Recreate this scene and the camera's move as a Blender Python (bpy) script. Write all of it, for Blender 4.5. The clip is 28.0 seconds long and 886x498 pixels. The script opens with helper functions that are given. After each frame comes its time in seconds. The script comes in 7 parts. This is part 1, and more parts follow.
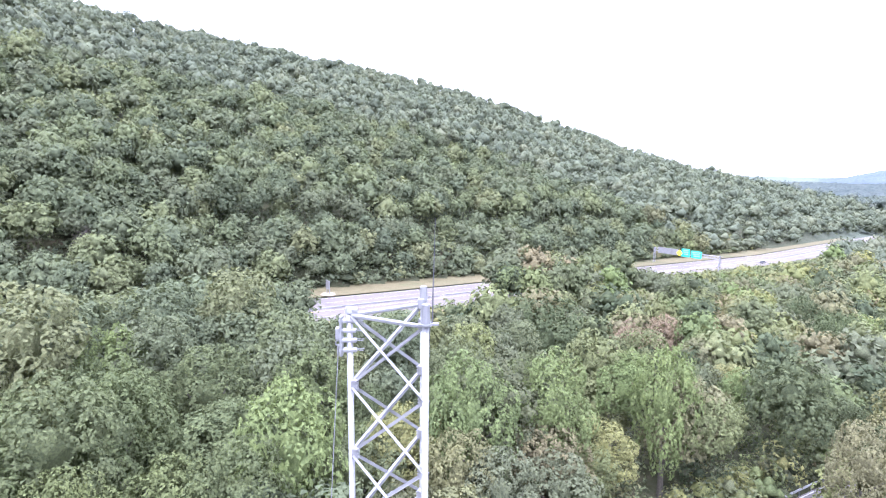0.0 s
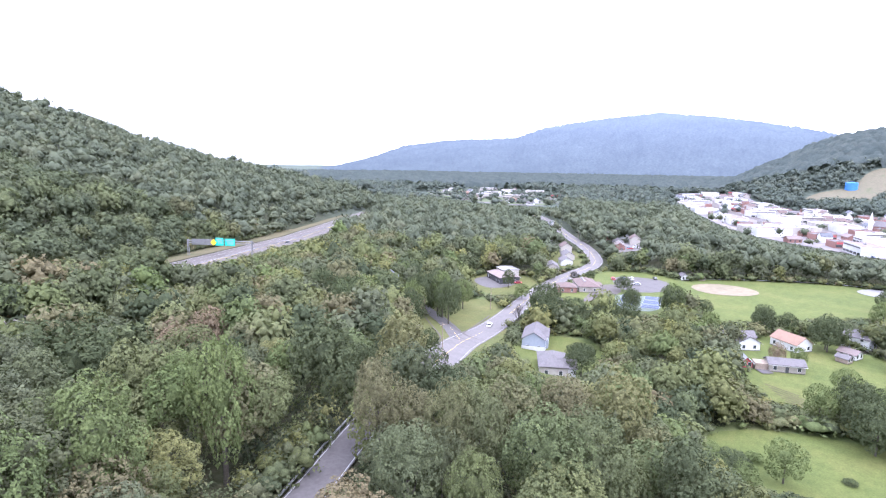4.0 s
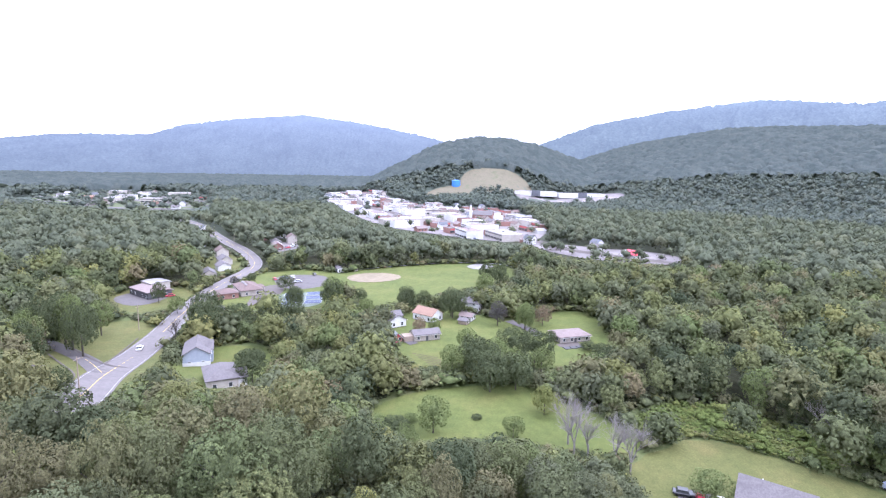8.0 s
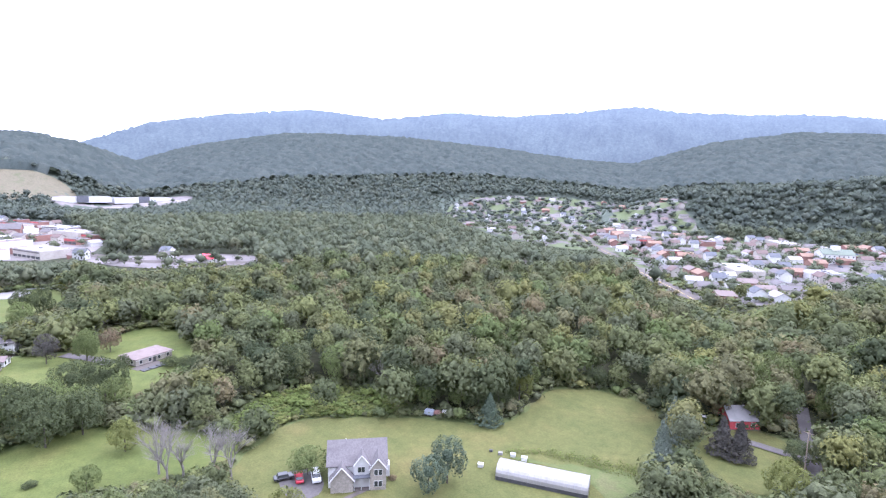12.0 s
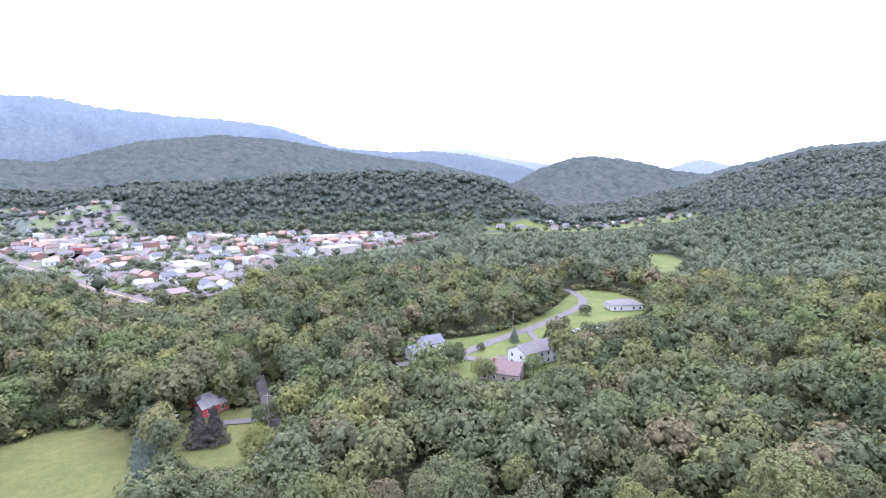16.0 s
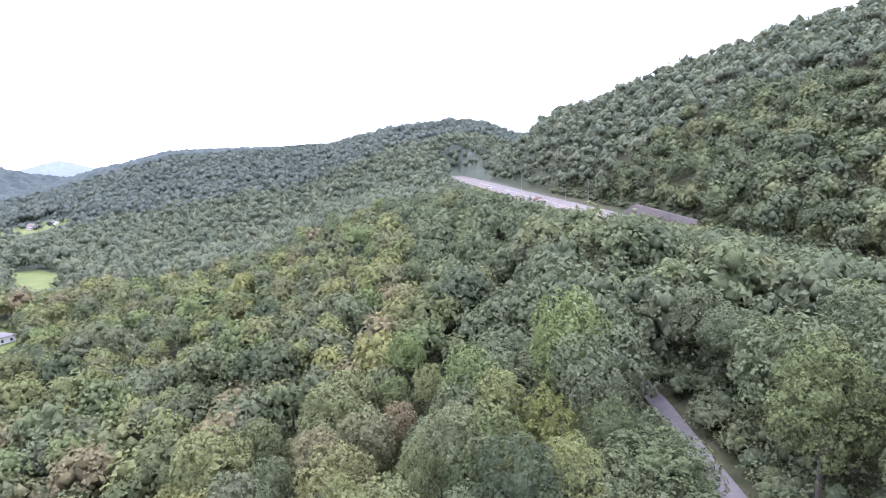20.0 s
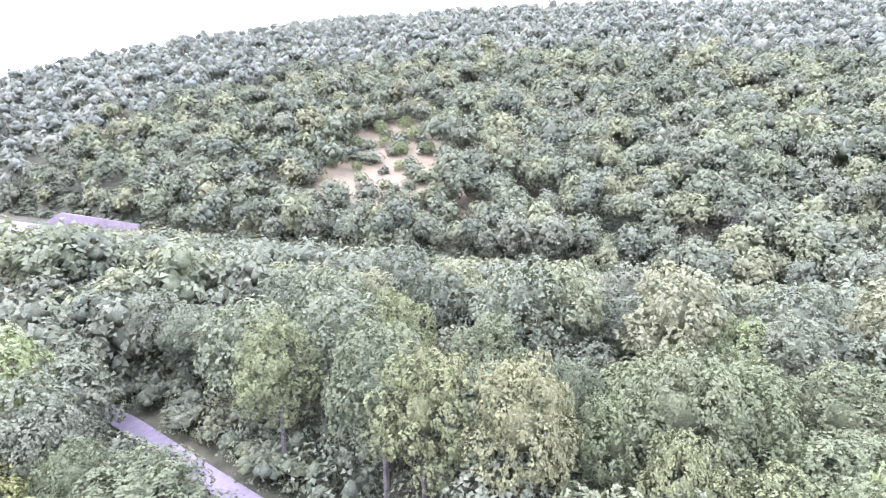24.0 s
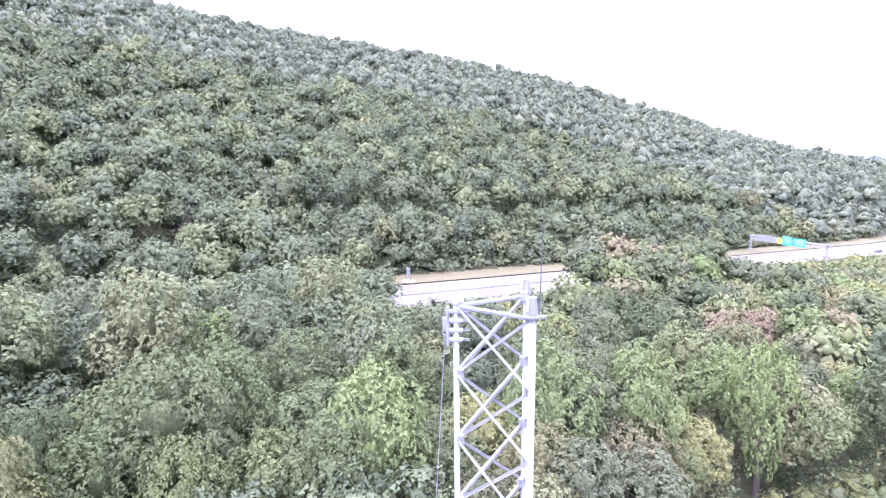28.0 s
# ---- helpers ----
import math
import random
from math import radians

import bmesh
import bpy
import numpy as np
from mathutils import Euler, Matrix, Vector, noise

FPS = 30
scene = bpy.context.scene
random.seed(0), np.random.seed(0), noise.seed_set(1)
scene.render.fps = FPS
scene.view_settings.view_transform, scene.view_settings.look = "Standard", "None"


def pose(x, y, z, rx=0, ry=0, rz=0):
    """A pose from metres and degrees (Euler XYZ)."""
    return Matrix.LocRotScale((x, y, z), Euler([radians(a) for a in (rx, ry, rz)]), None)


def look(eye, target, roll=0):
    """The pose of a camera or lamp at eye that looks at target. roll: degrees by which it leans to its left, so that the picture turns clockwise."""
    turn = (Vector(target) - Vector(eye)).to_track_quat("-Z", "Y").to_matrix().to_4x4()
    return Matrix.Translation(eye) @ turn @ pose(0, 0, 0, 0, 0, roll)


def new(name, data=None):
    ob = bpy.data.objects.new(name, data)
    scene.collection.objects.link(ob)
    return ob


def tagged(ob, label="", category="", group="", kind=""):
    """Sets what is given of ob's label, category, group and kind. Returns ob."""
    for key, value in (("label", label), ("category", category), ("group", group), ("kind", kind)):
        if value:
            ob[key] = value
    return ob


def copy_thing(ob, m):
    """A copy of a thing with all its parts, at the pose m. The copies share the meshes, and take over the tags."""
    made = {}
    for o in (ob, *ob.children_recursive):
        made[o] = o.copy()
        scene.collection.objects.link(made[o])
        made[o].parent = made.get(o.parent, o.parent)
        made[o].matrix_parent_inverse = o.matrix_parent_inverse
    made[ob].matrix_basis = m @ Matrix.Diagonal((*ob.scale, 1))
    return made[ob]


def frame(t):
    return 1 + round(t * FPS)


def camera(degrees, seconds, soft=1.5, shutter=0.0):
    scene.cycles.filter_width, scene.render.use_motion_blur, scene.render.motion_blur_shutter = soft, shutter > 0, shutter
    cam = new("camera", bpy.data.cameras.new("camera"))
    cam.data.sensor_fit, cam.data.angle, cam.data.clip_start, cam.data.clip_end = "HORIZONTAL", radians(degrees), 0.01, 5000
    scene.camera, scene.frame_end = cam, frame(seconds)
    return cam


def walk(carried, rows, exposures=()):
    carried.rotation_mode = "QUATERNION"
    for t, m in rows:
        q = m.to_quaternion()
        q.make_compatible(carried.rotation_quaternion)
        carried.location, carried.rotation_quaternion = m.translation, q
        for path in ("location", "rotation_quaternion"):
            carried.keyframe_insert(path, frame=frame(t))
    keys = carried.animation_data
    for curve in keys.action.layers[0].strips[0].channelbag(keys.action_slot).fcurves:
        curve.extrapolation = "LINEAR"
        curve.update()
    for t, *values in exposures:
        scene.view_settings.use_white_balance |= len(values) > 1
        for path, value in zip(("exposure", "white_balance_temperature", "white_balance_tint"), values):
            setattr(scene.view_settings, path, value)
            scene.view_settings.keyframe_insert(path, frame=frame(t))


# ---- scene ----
# ---- the camera and its way ----
cam = camera(79.04, 28.0, 1.2)
PATH = [
    (0, pose(0.000, -0.000, 70.000, 80.969, -0.654, -0.039)),
    (0.5, pose(0.000, -0.114, 70.017, 80.877, -0.625, -5.606)),
    (1, pose(-0.002, -0.219, 70.041, 80.782, -0.608, -12.079)),
    (1.5, pose(-0.009, -0.311, 70.074, 80.661, -0.539, -18.678)),
    (2, pose(-0.020, -0.359, 70.113, 80.577, -0.545, -25.565)),
    (2.5, pose(-0.025, -0.364, 70.145, 80.508, -0.597, -31.408)),
    (3, pose(-0.025, -0.346, 70.170, 80.482, -0.669, -36.812)),
    (3.5, pose(-0.038, -0.336, 70.187, 80.436, -0.704, -41.810)),
    (4, pose(-0.075, -0.304, 70.204, 80.466, -0.720, -47.464)),
    (4.5, pose(-0.146, -0.228, 70.226, 80.504, -0.769, -53.069)),
    (6.5, pose(-0.628, 0.208, 70.392, 80.771, -1.141, -72.026)),
    (7, pose(-0.724, 0.271, 70.438, 80.902, -1.191, -76.549)),
    (7.5, pose(-0.812, 0.292, 70.476, 81.018, -1.270, -80.165)),
    (8, pose(-0.891, 0.284, 70.499, 81.129, -1.328, -83.200)),
    (8.5, pose(-0.965, 0.245, 70.503, 81.246, -1.394, -87.365)),
    (9, pose(-1.013, 0.197, 70.498, 81.407, -1.462, -92.794)),
    (9.5, pose(-1.062, 0.146, 70.479, 81.579, -1.476, -98.957)),
    (10, pose(-1.107, 0.114, 70.454, 81.754, -1.443, -105.377)),
    (10.5, pose(-1.153, 0.106, 70.429, 81.900, -1.437, -110.706)),
    (11, pose(-1.188, 0.136, 70.400, 82.081, -1.446, -115.656)),
    (11.5, pose(-1.189, 0.208, 70.356, 82.233, -1.419, -121.018)),
    (13.5, pose(-0.906, 0.754, 70.117, 82.768, -0.886, -145.898)),
    (14, pose(-0.849, 0.849, 70.070, 82.835, -0.687, -152.958)),
    (14.5, pose(-0.806, 0.882, 70.035, 82.882, -0.459, -160.259)),
    (15, pose(-0.779, 0.857, 70.008, 82.957, -0.269, -167.300)),
    (15.5, pose(-0.759, 0.808, 69.988, 82.986, -0.126, -174.719)),
    (16, pose(-0.716, 0.769, 69.981, 83.007, 0.025, -181.975)),
    (16.5, pose(-0.625, 0.736, 69.982, 82.981, 0.166, -190.019)),
    (17, pose(-0.496, 0.714, 69.994, 82.957, 0.295, -197.196)),
    (17.5, pose(-0.358, 0.692, 70.011, 82.924, 0.465, -204.519)),
    (18, pose(-0.241, 0.669, 70.028, 82.901, 0.661, -211.958)),
    (18.5, pose(-0.151, 0.654, 70.038, 82.817, 0.837, -219.335)),
    (19, pose(-0.081, 0.644, 70.045, 82.689, 1.022, -226.834)),
    (19.5, pose(-0.037, 0.623, 70.060, 82.598, 1.197, -234.717)),
    (20, pose(-0.016, 0.597, 70.073, 82.462, 1.330, -242.548)),
    (20.5, pose(-0.018, 0.568, 70.078, 82.318, 1.423, -249.247)),
    (22.5, pose(-0.143, 0.437, 70.065, 81.715, 1.942, -276.520)),
    (23, pose(-0.179, 0.397, 70.057, 81.472, 2.041, -283.820)),
    (23.5, pose(-0.237, 0.325, 70.042, 81.230, 2.056, -290.835)),
    (24, pose(-0.305, 0.227, 70.020, 80.988, 1.957, -297.808)),
    (24.5, pose(-0.368, 0.104, 70.002, 80.783, 1.833, -304.761)),
    (25, pose(-0.418, -0.021, 69.995, 80.578, 1.737, -312.256)),
    (25.5, pose(-0.436, -0.121, 70.007, 80.345, 1.642, -319.454)),
    (26, pose(-0.415, -0.148, 70.072, 80.200, 1.480, -325.921)),
    (26.5, pose(-0.417, -0.168, 70.094, 80.082, 1.303, -332.211)),
    (27, pose(-0.430, -0.176, 70.097, 79.953, 1.086, -338.767)),
    (27.5, pose(-0.412, -0.166, 70.091, 79.806, 0.869, -345.431)),
    (28, pose(-0.390, -0.143, 70.093, 79.668, 0.682, -351.885)),
]
EXPOSURES = [(0, 1.93, 5450, 27), (2, 1.4, 5500, 26), (3, 1.3, 5540, 24), (7, 1.05, 5520, 25), (11, 1.10, 5520, 25), (17, 1.2, 5520, 26), (20, 1.42, 5550, 27), (22.5, 2.2, 5420, 38), (25, 2.68, 5340, 46), (28, 2.2, 5340, 40)]
walk(cam, PATH, EXPOSURES)

# ---- overcast daylight ----
world = bpy.data.worlds.new("overcast_sky")
scene.world = world
world.use_nodes = True
wn = world.node_tree
wn.nodes.clear()
w_out = wn.nodes.new("ShaderNodeOutputWorld")
w_bg = wn.nodes.new("ShaderNodeBackground")
w_sky = wn.nodes.new("ShaderNodeTexSky")
w_sky.sky_type, w_sky.sun_disc = "NISHITA", False
w_sky.sun_elevation, w_sky.sun_rotation = radians(58), radians(200)
w_sky.air_density, w_sky.dust_density, w_sky.ozone_density = 1.0, 6.0, 1.0
w_mix = wn.nodes.new("ShaderNodeMix")
w_mix.data_type = "RGBA"
w_mix.inputs["Factor"].default_value = 0.86
# the cloud layer: as under any overcast, three times brighter overhead than at the horizon
w_dir = wn.nodes.new("ShaderNodeTexCoord")
w_xyz = wn.nodes.new("ShaderNodeSeparateXYZ")
wn.links.new(w_dir.outputs["Generated"], w_xyz.inputs["Vector"])
w_ramp = wn.nodes.new("ShaderNodeValToRGB")
w_ramp.color_ramp.elements[0].color, w_ramp.color_ramp.elements[1].color = (0.42, 0.434, 0.459, 1), (0.84, 0.868, 0.914, 1)
wn.links.new(w_xyz.outputs["Z"], w_ramp.inputs["Fac"])
w_gain = wn.nodes.new("ShaderNodeVectorMath")
w_gain.operation = "SCALE"
w_gain.inputs["Scale"].default_value = 26.0
wn.links.new(w_ramp.outputs["Color"], w_gain.inputs[0])
wn.links.new(w_gain.outputs["Vector"], w_mix.inputs["B"])
wn.links.new(w_sky.outputs["Color"], w_mix.inputs["A"])
wn.links.new(w_mix.outputs["Result"], w_bg.inputs["Color"])
w_bg.inputs["Strength"].default_value = 0.12
wn.links.new(w_bg.outputs["Background"], w_out.inputs["Surface"])
sun_data = bpy.data.lights.new("sun", "SUN")
sun_data.energy, sun_data.angle, sun_data.color = 1.1, radians(25), (1.0, 0.97, 0.92)
sun = new("sun", sun_data)
sun.matrix_world = look((0, 0, 900), (300 * math.sin(radians(20)), 300 * math.cos(radians(20)), 900 - 300 * math.tan(radians(58))))

# ---- materials ----
def nodes_of(name, rough=0.8, spec=0.3):
    m = bpy.data.materials.new(name)
    m.use_nodes = True
    nt = m.node_tree
    b = nt.nodes["Principled BSDF"]
    b.inputs["Roughness"].default_value = rough
    b.inputs["Specular IOR Level"].default_value = spec
    return m, nt, b


def ramp_of(nt, fac, stops):
    r = nt.nodes.new("ShaderNodeValToRGB")
    while len(r.color_ramp.elements) < len(stops):
        r.color_ramp.elements.new(0.5)
    for e, (p, c) in zip(r.color_ramp.elements, stops):
        e.position, e.color = p, (*c, 1)
    nt.links.new(fac, r.inputs["Fac"])
    return r.outputs["Color"]


def noise_of(nt, scale, detail=4, rough=0.6, coords="Object"):
    tc = nt.nodes.new("ShaderNodeTexCoord")
    if coords == "Position":
        tc = nt.nodes.new("ShaderNodeNewGeometry")
    n = nt.nodes.new("ShaderNodeTexNoise")
    n.inputs["Scale"].default_value, n.inputs["Detail"].default_value, n.inputs["Roughness"].default_value = scale, detail, rough
    nt.links.new(tc.outputs[coords], n.inputs["Vector"])
    return n.outputs["Fac"]


def mix_of(nt, a, b, fac, mode="MIX"):
    m = nt.nodes.new("ShaderNodeMix")
    m.data_type, m.blend_type = "RGBA", mode
    for key, v in (("A", a), ("B", b), ("Factor", fac)):
        if isinstance(v, (int, float)):
            m.inputs[key].default_value = v
        elif isinstance(v, tuple):
            m.inputs[key].default_value = (*v, 1)
        else:
            nt.links.new(v, m.inputs[key])
    return m.outputs["Result"]


def bump_of(nt, b, height, strength=0.4, dist=0.1):
    n = nt.nodes.new("ShaderNodeBump")
    n.inputs["Strength"].default_value, n.inputs["Distance"].default_value = strength, dist
    nt.links.new(height, n.inputs["Height"])
    nt.links.new(n.outputs["Normal"], b.inputs["Normal"])


def plain(name, c1, c2, scale, rough=0.7, metal=0.0, bump=0.2, big=None, spec=0.3):
    """A surface of two tones with grain at one scale and stains at a larger one."""
    m, nt, b = nodes_of(name, rough, spec)
    b.inputs["Metallic"].default_value = metal
    f = noise_of(nt, scale)
    col = ramp_of(nt, f, [(0.3, c1), (0.7, c2)])
    g = noise_of(nt, big or scale * 0.13, 3)
    dirt = tuple(0.72 * v for v in c1)
    fac = nt.nodes.new("ShaderNodeMapRange")
    fac.inputs["From Min"].default_value, fac.inputs["From Max"].default_value, fac.inputs["To Max"].default_value = 0.5, 0.75, 0.6
    nt.links.new(g, fac.inputs["Value"])
    nt.links.new(mix_of(nt, col, dirt, fac.outputs["Result"]), b.inputs["Base Color"])
    if bump:
        bump_of(nt, b, f, bump, 0.05)
    return m


def leaf_mat(name, stops, by="island", translucent=0.24, grain_scale=0.5, even=False):
    """Foliage: tone by tree (attribute or object), broken up leaf by leaf."""
    m, nt, b = nodes_of(name, 0.85, 0.03)
    if by == "object":
        fac = nt.nodes.new("ShaderNodeObjectInfo").outputs["Random"]
    else:
        a = nt.nodes.new("ShaderNodeAttribute")
        a.attribute_name = "tone"
        fac = a.outputs["Fac"]
    base = ramp_of(nt, fac, stops)
    geo = nt.nodes.new("ShaderNodeNewGeometry")
    val = ramp_of(nt, geo.outputs["Random Per Island"], [(0.0, (0.94, 0.94, 0.95)), (1.0, (1.06, 1.05, 1.02))] if even else [(0.0, (0.88, 0.89, 0.90)), (0.5, (1.0, 1.0, 1.0)), (1.0, (1.12, 1.11, 1.06))])
    grain = noise_of(nt, grain_scale, 3, 0.6, "Position")
    col = mix_of(nt, base, val, 1.0, "MULTIPLY")
    col = mix_of(nt, col, ramp_of(nt, grain, [(0.3, (0.86, 0.87, 0.88)), (0.55, (1.0, 1.0, 1.0)), (0.75, (1.13, 1.12, 1.06))]), 1.0, "MULTIPLY")
    fine = noise_of(nt, 4.0, 3, 0.75, "Position")
    col = mix_of(nt, col, ramp_of(nt, fine, [(0.42, (0.86, 0.87, 0.88)), (0.59, (1.13, 1.12, 1.1))] if even else [(0.42, (0.82, 0.83, 0.84)), (0.5, (1.0, 1.0, 1.0)), (0.59, (1.17, 1.16, 1.12))]), 1.0, "MULTIPLY")
    bump_of(nt, b, fine, 0.3, 0.2)
    nt.links.new(col, b.inputs["Base Color"])
    tr = nt.nodes.new("ShaderNodeBsdfTranslucent")
    nt.links.new(mix_of(nt, col, (1.15, 1.15, 0.85), 1.0, "MULTIPLY"), tr.inputs["Color"])
    ms = nt.nodes.new("ShaderNodeMixShader")
    ms.inputs["Fac"].default_value = translucent
    nt.links.new(b.outputs["BSDF"], ms.inputs[1])
    nt.links.new(tr.outputs["BSDF"], ms.inputs[2])
    nt.links.new(ms.outputs["Shader"], nt.nodes["Material Output"].inputs["Surface"])
    return m


G_DARK, G_MID, G_LITE, G_YEL, G_OLIVE, G_BLUE, G_RUST, G_FRESH = ((0.060, 0.074, 0.043), (0.102, 0.116, 0.058), (0.154, 0.166, 0.070), (0.178, 0.178, 0.068),
                                                          (0.136, 0.132, 0.072), (0.104, 0.114, 0.070), (0.162, 0.134, 0.080), (0.116, 0.146, 0.058))
WOODS = [(0.0, G_DARK), (0.14, G_MID), (0.24, G_BLUE), (0.34, G_MID), (0.44, G_LITE), (0.54, G_BLUE), (0.64, G_FRESH), (0.73, G_OLIVE), (0.81, G_DARK), (0.88, G_YEL), (0.94, G_OLIVE), (1.0, G_RUST)]
OAKS = [(0.0, (0.074, 0.088, 0.047)), (0.3, (0.090, 0.107, 0.052)), (0.5, (0.095, 0.107, 0.056)), (0.7, (0.092, 0.110, 0.051)), (0.88, (0.113, 0.129, 0.056)), (1.0, (0.120, 0.126, 0.058))]
# the oak ramp again with more blue, a little haze mixed into it
HAZED_OAKS = [(0.0, (0.080, 0.094, 0.058)), (0.3, (0.097, 0.113, 0.065)), (0.5, (0.103, 0.114, 0.069)), (0.7, (0.099, 0.116, 0.064)), (0.88, (0.121, 0.136, 0.069)), (1.0, (0.130, 0.135, 0.070))]
M_LEAF = leaf_mat("leaves", WOODS, "object")
M_OAK = leaf_mat("oak_leaves", OAKS, "object")
M_WOODS = leaf_mat("woodland_leaves", WOODS)
M_OAKS = leaf_mat("hazed_oakwood_leaves", HAZED_OAKS)
# slope, hill and far woods: bluer leaves, distance haze put into the colour
M_SLOPE = leaf_mat("hazed_slope_leaves", [(0.0, (0.088, 0.102, 0.070)), (0.4, (0.103, 0.118, 0.080)), (0.8, (0.118, 0.132, 0.086)), (1.0, (0.128, 0.136, 0.087))], even=True)
M_HILL = leaf_mat("hazed_hill_leaves", [(0.0, (0.080, 0.096, 0.083)), (0.5, (0.096, 0.113, 0.094)), (0.8, (0.108, 0.124, 0.101)), (1.0, (0.116, 0.127, 0.101))], grain_scale=0.25)
M_FAR = leaf_mat("hazed_far_leaves", [(0.0, (0.060, 0.075, 0.072)), (0.5, (0.074, 0.089, 0.084)), (1.0, (0.088, 0.102, 0.094))], grain_scale=0.25)
M_BARK = plain("bark", (0.055, 0.047, 0.038), (0.105, 0.092, 0.075), 6.0, 0.9, bump=0.5)
M_DEAD = plain("bleached_wood", (0.16, 0.145, 0.135), (0.25, 0.23, 0.215), 4.0, 0.9)


def ground_mat():
    m, nt, b = nodes_of("woodland_floor", 0.95, 0.1)
    c = ramp_of(nt, noise_of(nt, 0.35, 6), [(0.25, (0.024, 0.028, 0.016)), (0.5, (0.040, 0.044, 0.024)), (0.75, (0.066, 0.058, 0.038))])
    d = ramp_of(nt, noise_of(nt, 0.03, 3), [(0.35, (0.85, 0.9, 0.85)), (0.7, (1.15, 1.05, 1.0))])
    # scrub: canopy green painted in beyond the near woods, so gaps stay light
    geo = nt.nodes.new("ShaderNodeNewGeometry")
    far = nt.nodes.new("ShaderNodeVectorMath")
    far.operation = "LENGTH"
    nt.links.new(geo.outputs["Position"], far.inputs[0])
    fac = nt.nodes.new("ShaderNodeMapRange")
    fac.inputs["From Min"].default_value, fac.inputs["From Max"].default_value = 420, 820
    nt.links.new(far.outputs["Value"], fac.inputs["Value"])
    scrub = ramp_of(nt, noise_of(nt, 0.12, 6, 0.7), [(0.35, (0.056, 0.070, 0.056)), (0.65, (0.100, 0.118, 0.092))])
    nt.links.new(mix_of(nt, mix_of(nt, c, d, 1.0, "MULTIPLY"), scrub, fac.outputs["Result"]), b.inputs["Base Color"])
    bump_of(nt, b, noise_of(nt, 0.8, 5), 0.6, 0.5)
    return m


def grass_mat(name, c1, c2, c3):
    m, nt, b = nodes_of(name, 0.9, 0.15)
    c = ramp_of(nt, noise_of(nt, 0.055, 5, 0.65), [(0.3, c1), (0.52, c2), (0.72, c3)])
    d = mix_of(nt, ramp_of(nt, noise_of(nt, 2.2, 4), [(0.25, (0.74, 0.77, 0.7)), (0.75, (1.2, 1.15, 1.1))]), ramp_of(nt, noise_of(nt, 0.4, 5, 0.7), [(0.3, (0.84, 0.86, 0.82)), (0.7, (1.14, 1.12, 1.12))]), 1.0, "MULTIPLY")
    nt.links.new(mix_of(nt, c, d, 1.0, "MULTIPLY"), b.inputs["Base Color"])
    bump_of(nt, b, noise_of(nt, 5.0, 3), 0.5, 0.1)
    return m


M_GROUND = ground_mat()
M_LAWN = grass_mat("lawn_grass", (0.078, 0.090, 0.032), (0.100, 0.105, 0.039), (0.130, 0.116, 0.048))
M_FIELD = grass_mat("field_grass", (0.074, 0.096, 0.030), (0.096, 0.114, 0.036), (0.124, 0.128, 0.046))
M_WEED = grass_mat("weed_ground", (0.070, 0.092, 0.036), (0.096, 0.116, 0.046), (0.128, 0.118, 0.066))
M_DRY = grass_mat("dry_grass", (0.086, 0.080, 0.044), (0.108, 0.092, 0.054), (0.066, 0.078, 0.036))
M_ASPH = plain("asphalt", (0.086, 0.077, 0.076), (0.120, 0.108, 0.106), 1.5, 0.85, bump=0.1)
M_WORN = plain("worn_asphalt", (0.118, 0.106, 0.103), (0.158, 0.142, 0.138), 0.9, 0.85, bump=0.1)
M_CONC = plain("concrete_paving", (0.098, 0.085, 0.079), (0.131, 0.114, 0.106), 0.9, 0.92, bump=0.1, spec=0.1)
M_PAINT = plain("road_paint", (0.26, 0.26, 0.26), (0.34, 0.34, 0.34), 3.0, 0.7)
M_YPAINT = plain("yellow_road_paint", (0.55, 0.40, 0.08), (0.65, 0.48, 0.12), 3.0, 0.7)
M_STEEL = plain("galvanised_steel", (0.195, 0.195, 0.205), (0.265, 0.265, 0.275), 5.0, 0.45, 0.4, 0.05, spec=0.5)
M_SAND = plain("infield_dirt", (0.165, 0.138, 0.092), (0.225, 0.185, 0.128), 0.4, 0.95)
M_LOT = plain("pale_paving", (0.125, 0.112, 0.110), (0.225, 0.200, 0.196), 0.05, 0.9, bump=0.05, big=0.02)
M_QUARRY = grass_mat("quarry_slope", (0.112, 0.106, 0.074), (0.138, 0.122, 0.092), (0.092, 0.104, 0.062))


def lots_mat():
    """Town ground: patches of grass and of pale paving."""
    m, nt, b = nodes_of("town_lots", 0.92, 0.15)
    pave = ramp_of(nt, noise_of(nt, 0.09, 4), [(0.35, (0.090, 0.081, 0.082)), (0.65, (0.165, 0.148, 0.148))])
    turf = ramp_of(nt, noise_of(nt, 0.3, 4), [(0.3, (0.072, 0.096, 0.044)), (0.7, (0.108, 0.124, 0.060))])
    f = ramp_of(nt, noise_of(nt, 0.028, 3, 0.55), [(0.47, (0, 0, 0)), (0.51, (1, 1, 1))])
    nt.links.new(mix_of(nt, pave, turf, f), b.inputs["Base Color"])
    return m


M_TOWN = lots_mat()
M_WHITE = plain("white_siding", (0.48, 0.475, 0.47), (0.58, 0.575, 0.57), 0.8, 0.6, bump=0.05)
M_TAN = plain("tan_siding", (0.34, 0.31, 0.28), (0.42, 0.39, 0.35), 0.8, 0.7, bump=0.05)
M_BLUEG = plain("grey_blue_siding", (0.26, 0.29, 0.35), (0.32, 0.35, 0.41), 0.8, 0.6, bump=0.05)
M_BRICK = plain("red_brick", (0.20, 0.105, 0.09), (0.28, 0.16, 0.135), 3.0, 0.9)
